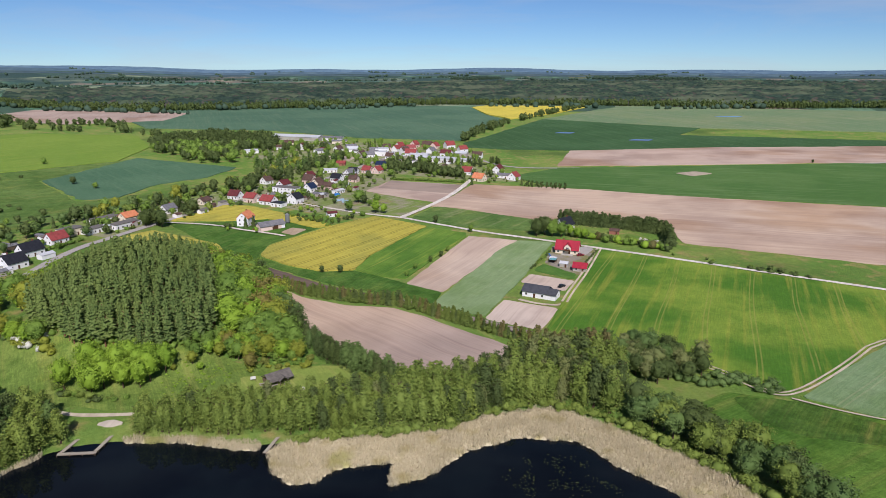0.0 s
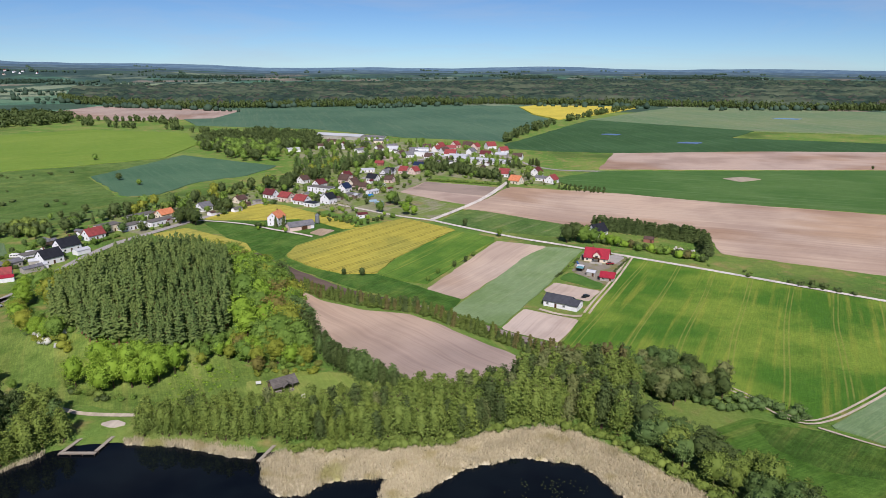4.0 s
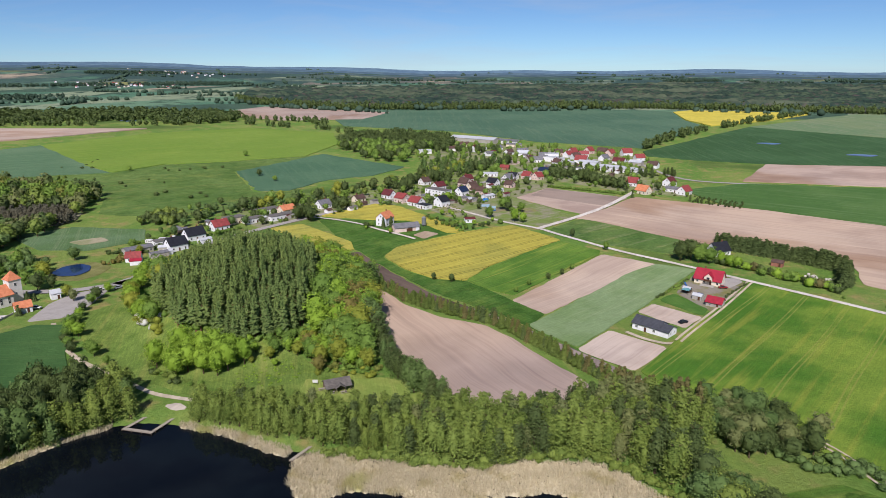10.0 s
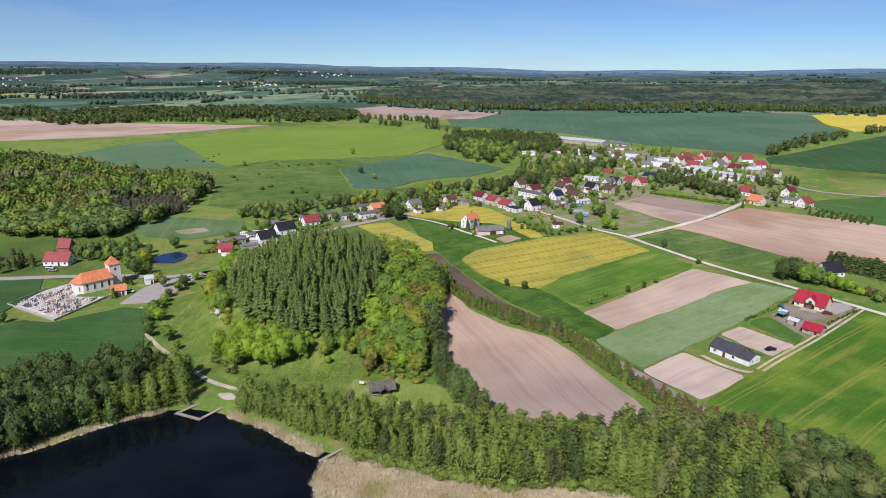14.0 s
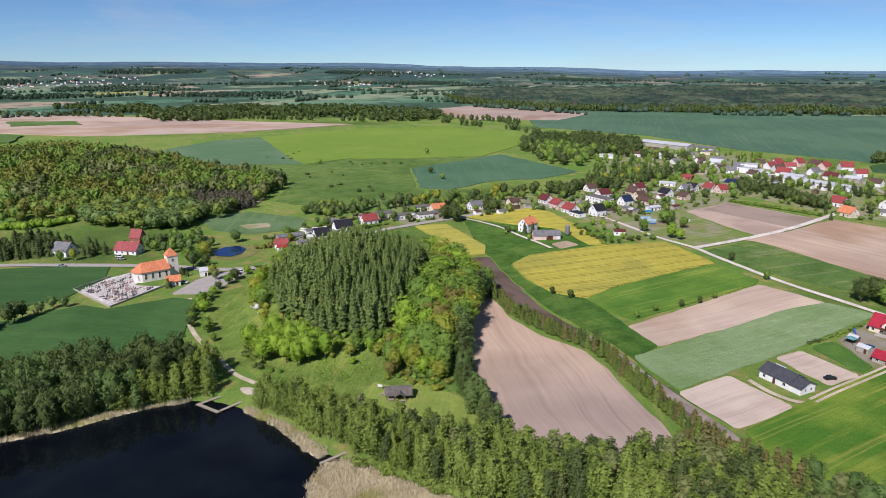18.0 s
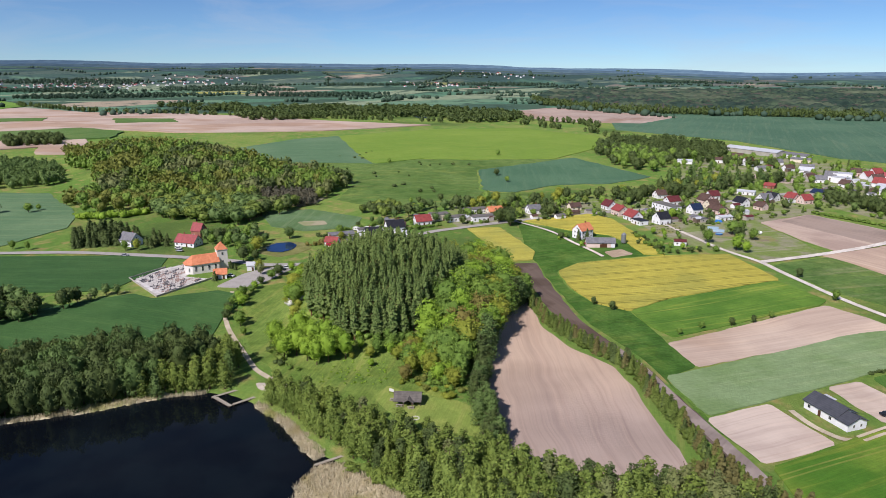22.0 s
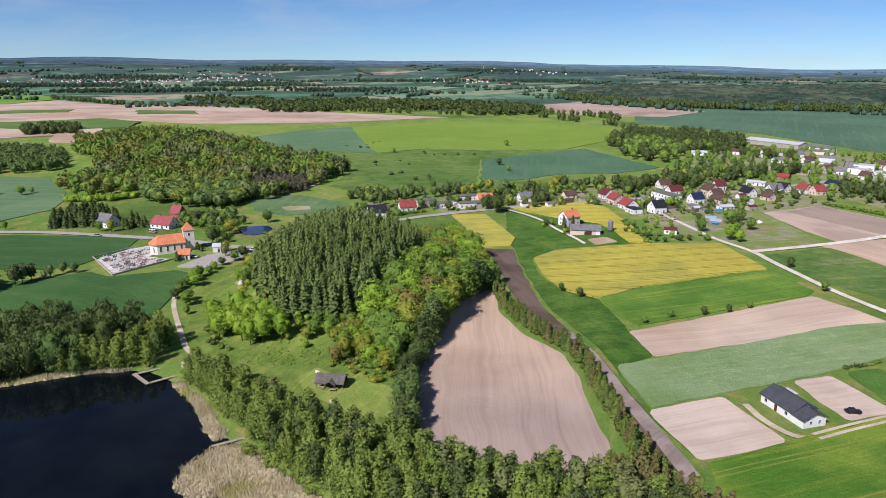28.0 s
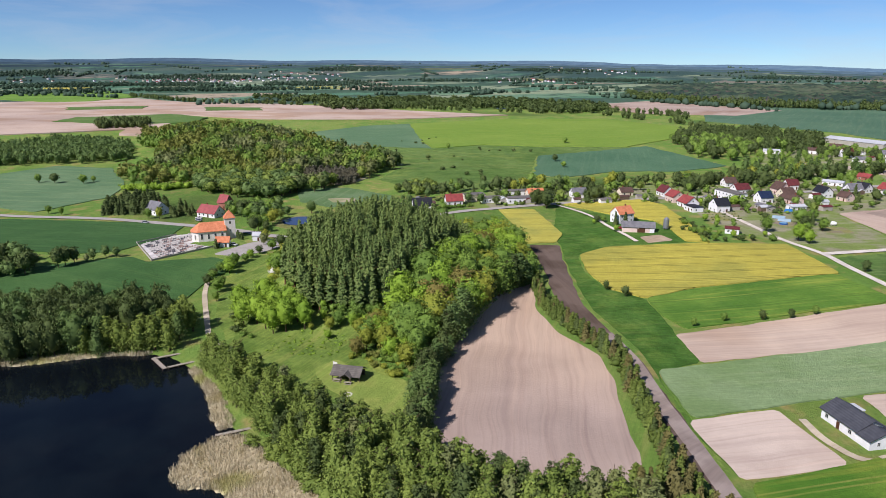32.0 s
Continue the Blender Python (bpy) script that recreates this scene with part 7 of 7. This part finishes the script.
    for u in np.arange(0, rng.uniform(60, 420), 11):
        if rng.random() < 0.25:
            continue
        x, y = cx_ + u * math.cos(th) + rng.normal(0, 5), cy_ + u * math.sin(th) + rng.normal(0, 5)
        h_ = rng.uniform(7, 15)
        k_ = 1 + 0.2 * rng.normal(size=(len(base_v), 1))
        hv.append(base_v * k_ * np.array([h_ * 0.6, h_ * 0.6, h_ * 0.55]) + np.array([x, y, gz(x, y) + h_ * 0.45]))
        hf.append(base_f + ho)
        ho += len(base_v)
tagged(new("far_hedgerows", big_mesh("far_hedgerows", np.concatenate(hv), np.concatenate(hf), LEAF["far_haze_green"])), "dark hedgerows and trees scattered over the far plain", "hedgerow", kind="stuff")

# the last ridges, a plain backdrop: haze painted as blue tone and faint glow
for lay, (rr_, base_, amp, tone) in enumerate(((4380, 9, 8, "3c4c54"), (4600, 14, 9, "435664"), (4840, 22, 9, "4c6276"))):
    n = Nodes("hazy_ridge_glow", 1.0, 0.0)
    # the emission imitates light scattered in the hazy air
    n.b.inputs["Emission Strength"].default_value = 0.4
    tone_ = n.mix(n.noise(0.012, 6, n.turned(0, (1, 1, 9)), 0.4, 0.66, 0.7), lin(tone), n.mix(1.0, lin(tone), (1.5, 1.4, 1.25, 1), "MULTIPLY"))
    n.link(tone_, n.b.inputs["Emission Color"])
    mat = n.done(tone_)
    az_ = np.linspace(-2.1, 0.95, 420)
    top_ = np.array([base_ + amp * (noise.noise(Vector((q * 6, lay * 9.0, 0))) + 0.4 * noise.noise(Vector((q * 26, lay * 7.0, 2)))) + 0.6 * noise.noise(Vector((q * 190, lay, 4))) for q in az_])
    bx, by = rr_ * np.sin(az_), rr_ * np.cos(az_)
    gnd = ground(bx, by)
    v = np.concatenate([np.stack([bx, by, gnd - 30], 1), np.stack([bx, by, gnd + np.maximum(top_, 3)], 1)])
    k_ = len(az_)
    f = np.array([(q, q + 1, k_ + q + 1, k_ + q) for q in range(k_ - 1)])
    tagged(new("backdrop", big_mesh("backdrop", v, f, mat)), "wooded ridges on the horizon, painted hazy blue and faintly glowing", "backdrop", kind="structure")

# reeds
REEDS = [
    [(-52, 169), (-48, 158), (-41, 151), (-34, 153), (-29, 159), (-15, 162), (-15.5, 151), (-4, 155), (8, 168), (23, 175), (40, 173), (48, 161), (61, 148), (70, 130), (84, 118), (88, 135), (81, 153), (70, 167), (57, 179), (43, 191), (33, 194.5), (14, 190), (0, 181), (-24, 177), (-47, 174)],
    [(-96, 172), (-78, 172), (-60, 168), (-53, 168), (-53, 173), (-60, 174.5), (-76, 177), (-97, 176)],
    [(-154, 94), (-148, 98), (-134, 124), (-137, 127), (-151, 101)],
    [(-134, 124), (-129, 133), (-125, 145), (-122, 153), (-114, 166), (-116, 168), (-126, 154), (-132, 141), (-139, 126)],
]
p = np.concatenate([fill(r, 0.23, 0.5) for r in REEDS])
ed = np.max([poly_dist(p[:, 0], p[:, 1], r) for r in REEDS], 0)
p = p[ed > 1.4 * np.array([0.5 + noise.noise(Vector((x * 0.35, y * 0.35, 2))) for x, y in p])]
m_ = len(p)
a = rng.uniform(0, 6.28, m_)
hgt = rng.uniform(1.1, 2.2, m_) * (0.75 + 0.3 * np.array([noise.noise(Vector((x * 0.15, y * 0.15, 1))) for x, y in p]))
w_ = rng.uniform(0.03, 0.085, m_)
lean = rng.normal(0, 0.28, (m_, 2))
c0 = np.column_stack([p, np.full(m_, -0.1)])
side = np.stack([np.cos(a) * w_, np.sin(a) * w_, 0 * a], 1)
tip = c0 + np.column_stack([lean, hgt])
v = np.stack([c0 - side, c0 + side, tip + side * 0.5, tip - side * 0.35], 1).reshape(-1, 3)
n = Nodes("dry_reeds", 0.9, 0.1)
isl = n.t.nodes.new("ShaderNodeNewGeometry").outputs["Random Per Island"]
col = n.mix(isl, lin("aa9f82"), lin("c2b799"))
col = n.mix(n.noise(0.12, 4, None, 0.52, 0.7), col, lin("a39870"))
REED = n.done(n.mix(n.noise(0.05, 3, None, 0.58, 0.72), col, lin("a6a468")))
tagged(new("reed_bed", big_mesh("reed_bed", v, np.arange(m_ * 4).reshape(-1, 4), REED)), "dry straw-coloured reeds along the lake shore", "reeds", kind="stuff")
# fallen straw matted between the reeds
q = np.concatenate([fill(r, 1.0, 0.5) for r in REEDS])
q = q[np.max([poly_dist(q[:, 0], q[:, 1], r) for r in REEDS], 0) > 1.3]
an = np.arange(6) * math.pi / 3
parts = []
for x, y in q:
    e = rng.uniform(0.6, 1.2, 6)
    parts.append((np.concatenate([np.stack([x + e * np.cos(an), y + e * np.sin(an), np.full(6, 0.02)], 1), [[x, y, rng.uniform(0.35, 0.8)]]]), np.array([[k, (k + 1) % 6, 6] for k in range(6)])))
v, f = joined(parts)
tagged(new("reed_litter", big_mesh("reed_litter", v, f, REED)), "matted fallen straw between the reeds", "reeds", kind="stuff")
# floating leaves
p = fill([(24, 168), (40, 166), (48, 152), (44, 130), (28, 140), (16, 156)], 0.9, 0.5)
p = p[np.array([noise.noise(Vector((x * 0.2, y * 0.2, 5))) for x, y in p]) + rng.uniform(-0.35, 0.1, len(p)) > 0.0]
an = np.arange(6) * math.pi / 3
r_ = rng.uniform(0.08, 0.2, (len(p), 1))
v = np.stack([p[:, :1] + r_ * np.cos(an), p[:, 1:] + r_ * np.sin(an), np.full((len(p), 6), 0.03)], -1).reshape(-1, 3)
tagged(new("lily_pads", big_mesh("lily_pads", v, np.arange(len(v)).reshape(-1, 6), leaf_mat("lily_leaf", "4a5228", "545a2e", "5e6436"))), "scattered floating lily pads on dark water", "lily pads", kind="stuff")
# pond
POND = [(-261, 277), (-264, 287), (-260, 294), (-252, 293), (-246, 286), (-245, 278), (-252, 274)]
drape("pond_bank", [(-266, 278), (-268, 293), (-256, 301), (-240, 297), (-235, 283), (-237, 271), (-252, 267)], 2, 0.14, field_mat("bank_grass", "6d7d45", "7d8a55", "8f9468", 0, 0.1, 0.4), "trodden grassy bank of the pond", "bank", 2)
pz = gz(-251, 285) + 0.45
pr = rounded([(-254 + (x + 254) * 1.1, 284 + (y - 284) * 1.1) for x, y in POND], 2)
n = Nodes("pond_water", 0.05, 0.5)
tagged(new("pond_water", mesh_of("pond_water", [(x, y, pz) for x, y in pr], [list(range(len(pr)))], n.done(n.mix(n.noise(0.2, 3), lin("14284e"), lin("1b3058"))))), "small deep blue pond below the church road", "pond", kind="structure")

tarp = new("blue_tarpaulin", None)
tarp.matrix_basis = pose(-88, 536, gz(-88, 536), 0, 0, 30)
part("cover", hull([(-2.5, -1.6, 0), (2.5, -1.6, 0), (2.5, 1.6, 0), (-2.5, 1.6, 0), (-1.9, -0.7, 1.5), (1.8, -0.6, 1.4), (1.9, 0.7, 1.5), (-1.8, 0.6, 1.6)], [(0, 1, 2, 3), (4, 5, 6, 7), (0, 1, 5, 4), (1, 2, 6, 5), (2, 3, 7, 6), (3, 0, 4, 7)]), plain_mat("blue_sheet", "1f6fb8", "1a5f9e", 0.5, 1.0), tarp)
part("timber_stack", boxes(((0, 0, 0.5), (3.4, 1.1, 0.9))), PLANK, tarp)
tagged(tarp, "bright blue tarpaulin over a garden stack", "tarpaulin")
# cars
def car(x, y, turn, paint, label):
    ob = new("parked_car")
    ob.matrix_basis = pose(x, y, gz(x, y) + 0.3, 0, 0, turn)
    bm = prism([(-0.85, 0.3), (0.85, 0.3), (0.88, 0.62), (0.8, 0.86), (-0.8, 0.86), (-0.88, 0.62)], 4.3)
    part("body", bevelled(bm, 0.06), paint, ob)
    pts = [(-1.5, -0.76, 0.84), (1.1, -0.76, 0.84), (1.1, 0.76, 0.84), (-1.5, 0.76, 0.84), (-1.1, -0.62, 1.42), (0.4, -0.62, 1.42), (0.4, 0.62, 1.42), (-1.1, 0.62, 1.42)]
    cab = part("cabin", hull(pts, [(0, 1, 2, 3), (0, 1, 5, 4), (1, 2, 6, 5), (2, 3, 7, 6), (3, 0, 4, 7)]), GLASS, ob)
    part("roof", bevelled(boxes(((-0.35, 0, 1.44), (1.56, 1.28, 0.06))), 0.02), paint, ob)
    for sx in (-1.35, 1.35):
        for sy in (-0.8, 0.8):
            bm = bmesh.new()
            bmesh.ops.create_cone(bm, cap_ends=True, segments=14, radius1=0.32, radius2=0.32, depth=0.22, matrix=Matrix.Rotation(radians(90), 4, "X"))
            wh_ = part("wheel", bm, GLASS, ob, m=pose(sx, sy, 0.32))
    return tagged(ob, label, "car")


PAINT = {k: plain_mat(k + "_paint", a, b, 0.3, 1.0, 0.5, 0.0, 0) for k, a, b in (("black", "15161a", "1b1c20"), ("silver", "9a9ca0", "8c8e92"), ("red", "8a1a1a", "7a1616"), ("white", "cfcfcd", "c2c2c0"), ("blue", "1f3f7a", "1b376a"))}
car(59.5, 312, 40, PAINT["black"], "black car parked beside the white bungalow")
for x, y, a_, c_ in ((-212, 258, 60, "black"), (-209, 254, 60, "silver"), (-214, 262, 60, "white"), (-222, 233, 20, "white"), (-208, 268, 70, "silver")):
    car(x, y, a_, PAINT[c_], c_ + " car parked on the church car park")
for x, y, a_, c_ in ((80, 367, 10, "red"), (68, 352, 40, "blue"), (-122, 416.5, 30, "red"), (-290, 236, 30, "silver"), (-296, 238, 30, "white"), (-303, 209, 38, "silver")):
    car(x, y, a_, PAINT[c_], c_ + " car parked beside a house")

CREAM = plain_mat("caravan_shell", "dcdcd8", "cfcfcb", 0.45, 0.8, 0.4, 0.0, 0)


def caravan(x, y, turn, long_=5.2):
    ob = new("caravan")
    ob.matrix_basis = pose(x, y, gz(x, y) + 0.1, 0, 0, turn)
    h = long_ / 2
    bm = prism([(-h, 0.6), (h - 0.3, 0.55), (h, 1.0), (h - 0.35, 2.3), (h - 0.9, 2.6), (-h + 0.7, 2.6), (-h + 0.1, 2.2)], 2.2)
    bmesh.ops.rotate(bm, verts=bm.verts[:], cent=(0, 0, 0), matrix=Matrix.Rotation(radians(-90), 3, "Z"))
    part("shell", bevelled(bm, 0.08), CREAM, ob)
    for sy in (-1.12, 1.12):
        for sx in (-1.4, 0.2, 1.6):
            part("window", boxes(((sx * h / 2.6, sy, 1.75), (0.9, 0.05, 0.6))), GLASS, ob)
        bm = bmesh.new()
        bmesh.ops.create_cone(bm, cap_ends=True, segments=14, radius1=0.33, radius2=0.33, depth=0.2, matrix=Matrix.Rotation(radians(90), 4, "X"))
        part("wheel", bm, GLASS, ob, m=pose(-0.2, sy * 0.9, 0.24))
    part("drawbar", boxes(((h + 0.6, 0, 0.45), (1.5, 0.12, 0.12))), METAL, ob)
    tagged(ob, "white touring caravan parked in a back garden", "caravan", "caravans in the gardens")


for x, y, a_ in ((-251, 350, 30), (-247, 355, 120), (-243, 350, 40), (-256, 344, 10), (-240, 356, 100), (-247, 346, 75)):
    caravan(x, y, a_)
for x, y, tn, L, W, w, r in ((-236, 334, 30, 7, 4, "grey", "pale"), (-230, 322, 60, 10, 5, "grey", "grey"), (-241, 314, 30, 5, 4, "white", "red"), (-231, 305, 35, 6, 4.5, "white", "crimson"), (-228, 327, 60, 5, 4, "white", "pale"),
                             (-254, 372, 65, 7, 4, "wood", "grey"), (-246, 392, 65, 6, 4, "white", "flat"), (-224, 356, 65, 8, 5, "white", "pale"), (-242, 372, 65, 6, 5, "wood", "brown")):
    house("garden_shed", "small " + ("pale" if w == "white" else "grey") + " garden shed with a " + WORDS[r] + " roof", x, y, tn, L, W, 2.4, 0.9, w, r, 1, 0.2, False, "shed", "sheds behind the hill", False, False, False)
for pts_, lf in (([(-262, 318), (-250, 322), (-240, 326)], "dark"), ([(-262, 338), (-258, 356), (-262, 372)], "maple"), ([(-246, 338), (-238, 342)], "dark"), ([(-246, 298), (-242, 306), (-250, 314)], "rust"), ([(-232, 366), (-228, 380), (-222, 392)], "maple"), ([(-252, 384), (-246, 400), (-240, 418)], "dark")):
    q = along(pts_, 2.0, 1.6)
    grove("garden_hedge", "ragged hedge round the gardens behind the hill", q, "bush", lf, rng.uniform(1.6, 3.6, len(q)), 1.1, "hedge")
spots("garden_tree", "round", ["dark", "maple", "poplar", "oak"], "leafy tree in the gardens behind the hill", "trees behind the houses", [(-256, 330), (-262, 350), (-252, 362), (-244, 322), (-228, 346), (-226, 372), (-240, 380), (-246, 412), (-232, 396), (-224, 400), (-218, 416), (-206, 440), (-228, 424), (-262, 384), (-266, 366)], 4, 8, 1.05)

# ---- garden clutter in the near village ----
BEDS = [
    ([(-117, 490), (-106, 509), (-92, 489), (-102, 471)], ("8f8f5a", "7d8a4c", "a09a6c")), ([(-80, 500), (-70, 512), (-60, 504), (-70, 492)], ("8a7a62", "7a8450", "9c8e74")),
    ([(-58, 508), (-48, 518), (-38, 508), (-48, 498)], ("7f8a50", "8a7c60", "9a9a6a")), ([(-112, 528), (-104, 540), (-94, 532), (-102, 520)], ("9a8468", "877258", "ac987c")),
    ([(-92, 552), (-84, 566), (-74, 558), (-82, 545)], ("8a8a55", "96805f", "a59a70")), ([(-176, 470), (-168, 486), (-158, 480), (-166, 464)], ("86905a", "8f7f62", "9c9a6c")),
]
for poly, c_ in BEDS:
    drape("garden_plot", poly, 2, 0.22, field_mat("garden_plot", *c_, -30, 0.15, 0.5, 0, "", 1.6), "dug and planted garden plot with rows", "garden plot", 1, "structure", 0.4)
q = np.concatenate([along([(-117 + 5 * k, 490 - 4.5 * k), (-106 + 4.5 * k, 509 - 4.6 * k)], 3.2, 0.3) for k in range(4)])
grove("garden_bushes", "rows of small berry bushes in a garden plot", q, "bush", "dark", rng.uniform(0.7, 1.3, len(q)), 1.2, "bushes", True)
spots("garden_bush", "bush", ["dark", "maple"], "dark green bush along the garden edge", "garden edge bushes", [(-111, 459), (-106, 453), (-101, 447), (-94, 444), (-98, 450), (-89, 440), (-85, 436), (-77, 427), (-81, 431), (-69, 446), (-57, 457), (-103, 456)], 2.4, 4.2, 1.0, "shrub")
spots("garden_tree", "round", ["dark", "maple"], "broad dark green tree by the village lane", "lane trees", [(-56, 492), (-61, 500), (-52, 500), (-66, 520), (-84, 500)], 5, 8, 1.15)


def wood_pile(x, y, turn, rows_, mat):
    ob = new("wood_pile")
    ob.matrix_basis = pose(x, y, gz(x, y) + 0.2, 0, 0, turn)
    for r_ in range(rows_):
        for k in range(4 - r_):
            bm = bmesh.new()
            bmesh.ops.create_cone(bm, cap_ends=True, segments=7, radius1=0.26, radius2=0.22, depth=3.4 + 0.4 * ((k + r_) % 2), matrix=Matrix.Translation((0, (k - 1.5 + r_ * 0.5) * 0.5, 0.24 + r_ * 0.43)) @ Matrix.Rotation(radians(90), 4, "Y"))
            part("log", bm, mat, ob)
    tagged(ob, "stack of grey weathered logs in a back garden", "wood pile", "wood piles in the gardens")


for k, (x, y) in enumerate([(-124, 527), (-118, 523), (-108, 518), (-97, 541), (-90, 560)]):
    wood_pile(x, y, 20 + 37 * k, 3, WALL["wood"])
tank = new("water_tank")
tank.matrix_basis = pose(-54, 518, gz(-54, 518) + 0.1, 0, 0, 30)
bm = bmesh.new()
bmesh.ops.create_uvsphere(bm, u_segments=16, v_segments=10, radius=1.0, matrix=Matrix.Translation((0, 0, 1.25)) @ Matrix.Diagonal((1.9, 1.15, 1.15, 1)))
part("vessel", bm, WALL["white"], tank)
for sx in (-0.9, 0.9):
    part("support", boxes(((sx, 0, 0.25), (0.3, 1.5, 0.5))), WALL["grey"], tank)
tagged(tank, "white oval water tank standing in a garden", "tank")
sheet = plain_mat("plastic_sheet", "8fa6b4", "7f97a6", 0.35, 1.0)
for x, y, a_ in ((-76, 507, 20), (-82, 512, 28)):
    pt = new("polytunnel")
    pt.matrix_basis = pose(x, y, gz(x, y) + 0.22, 0, 0, a_)
    prof = [(2.0 * math.cos(t_), 1.5 * math.sin(t_)) for t_ in np.linspace(0, math.pi, 9)]
    part("cover", prism(prof, 7.0), sheet, pt)
    for sx in (-3.4, 0, 3.4):
        part("hoop", prism([(c_[0] * 1.02, c_[1] * 1.02) for c_ in prof], 0.12), METAL, pt, m=pose(sx, 0, 0))
    tagged(pt, "low bluish plastic tunnel over garden rows", "polytunnel", "polytunnels in the garden")
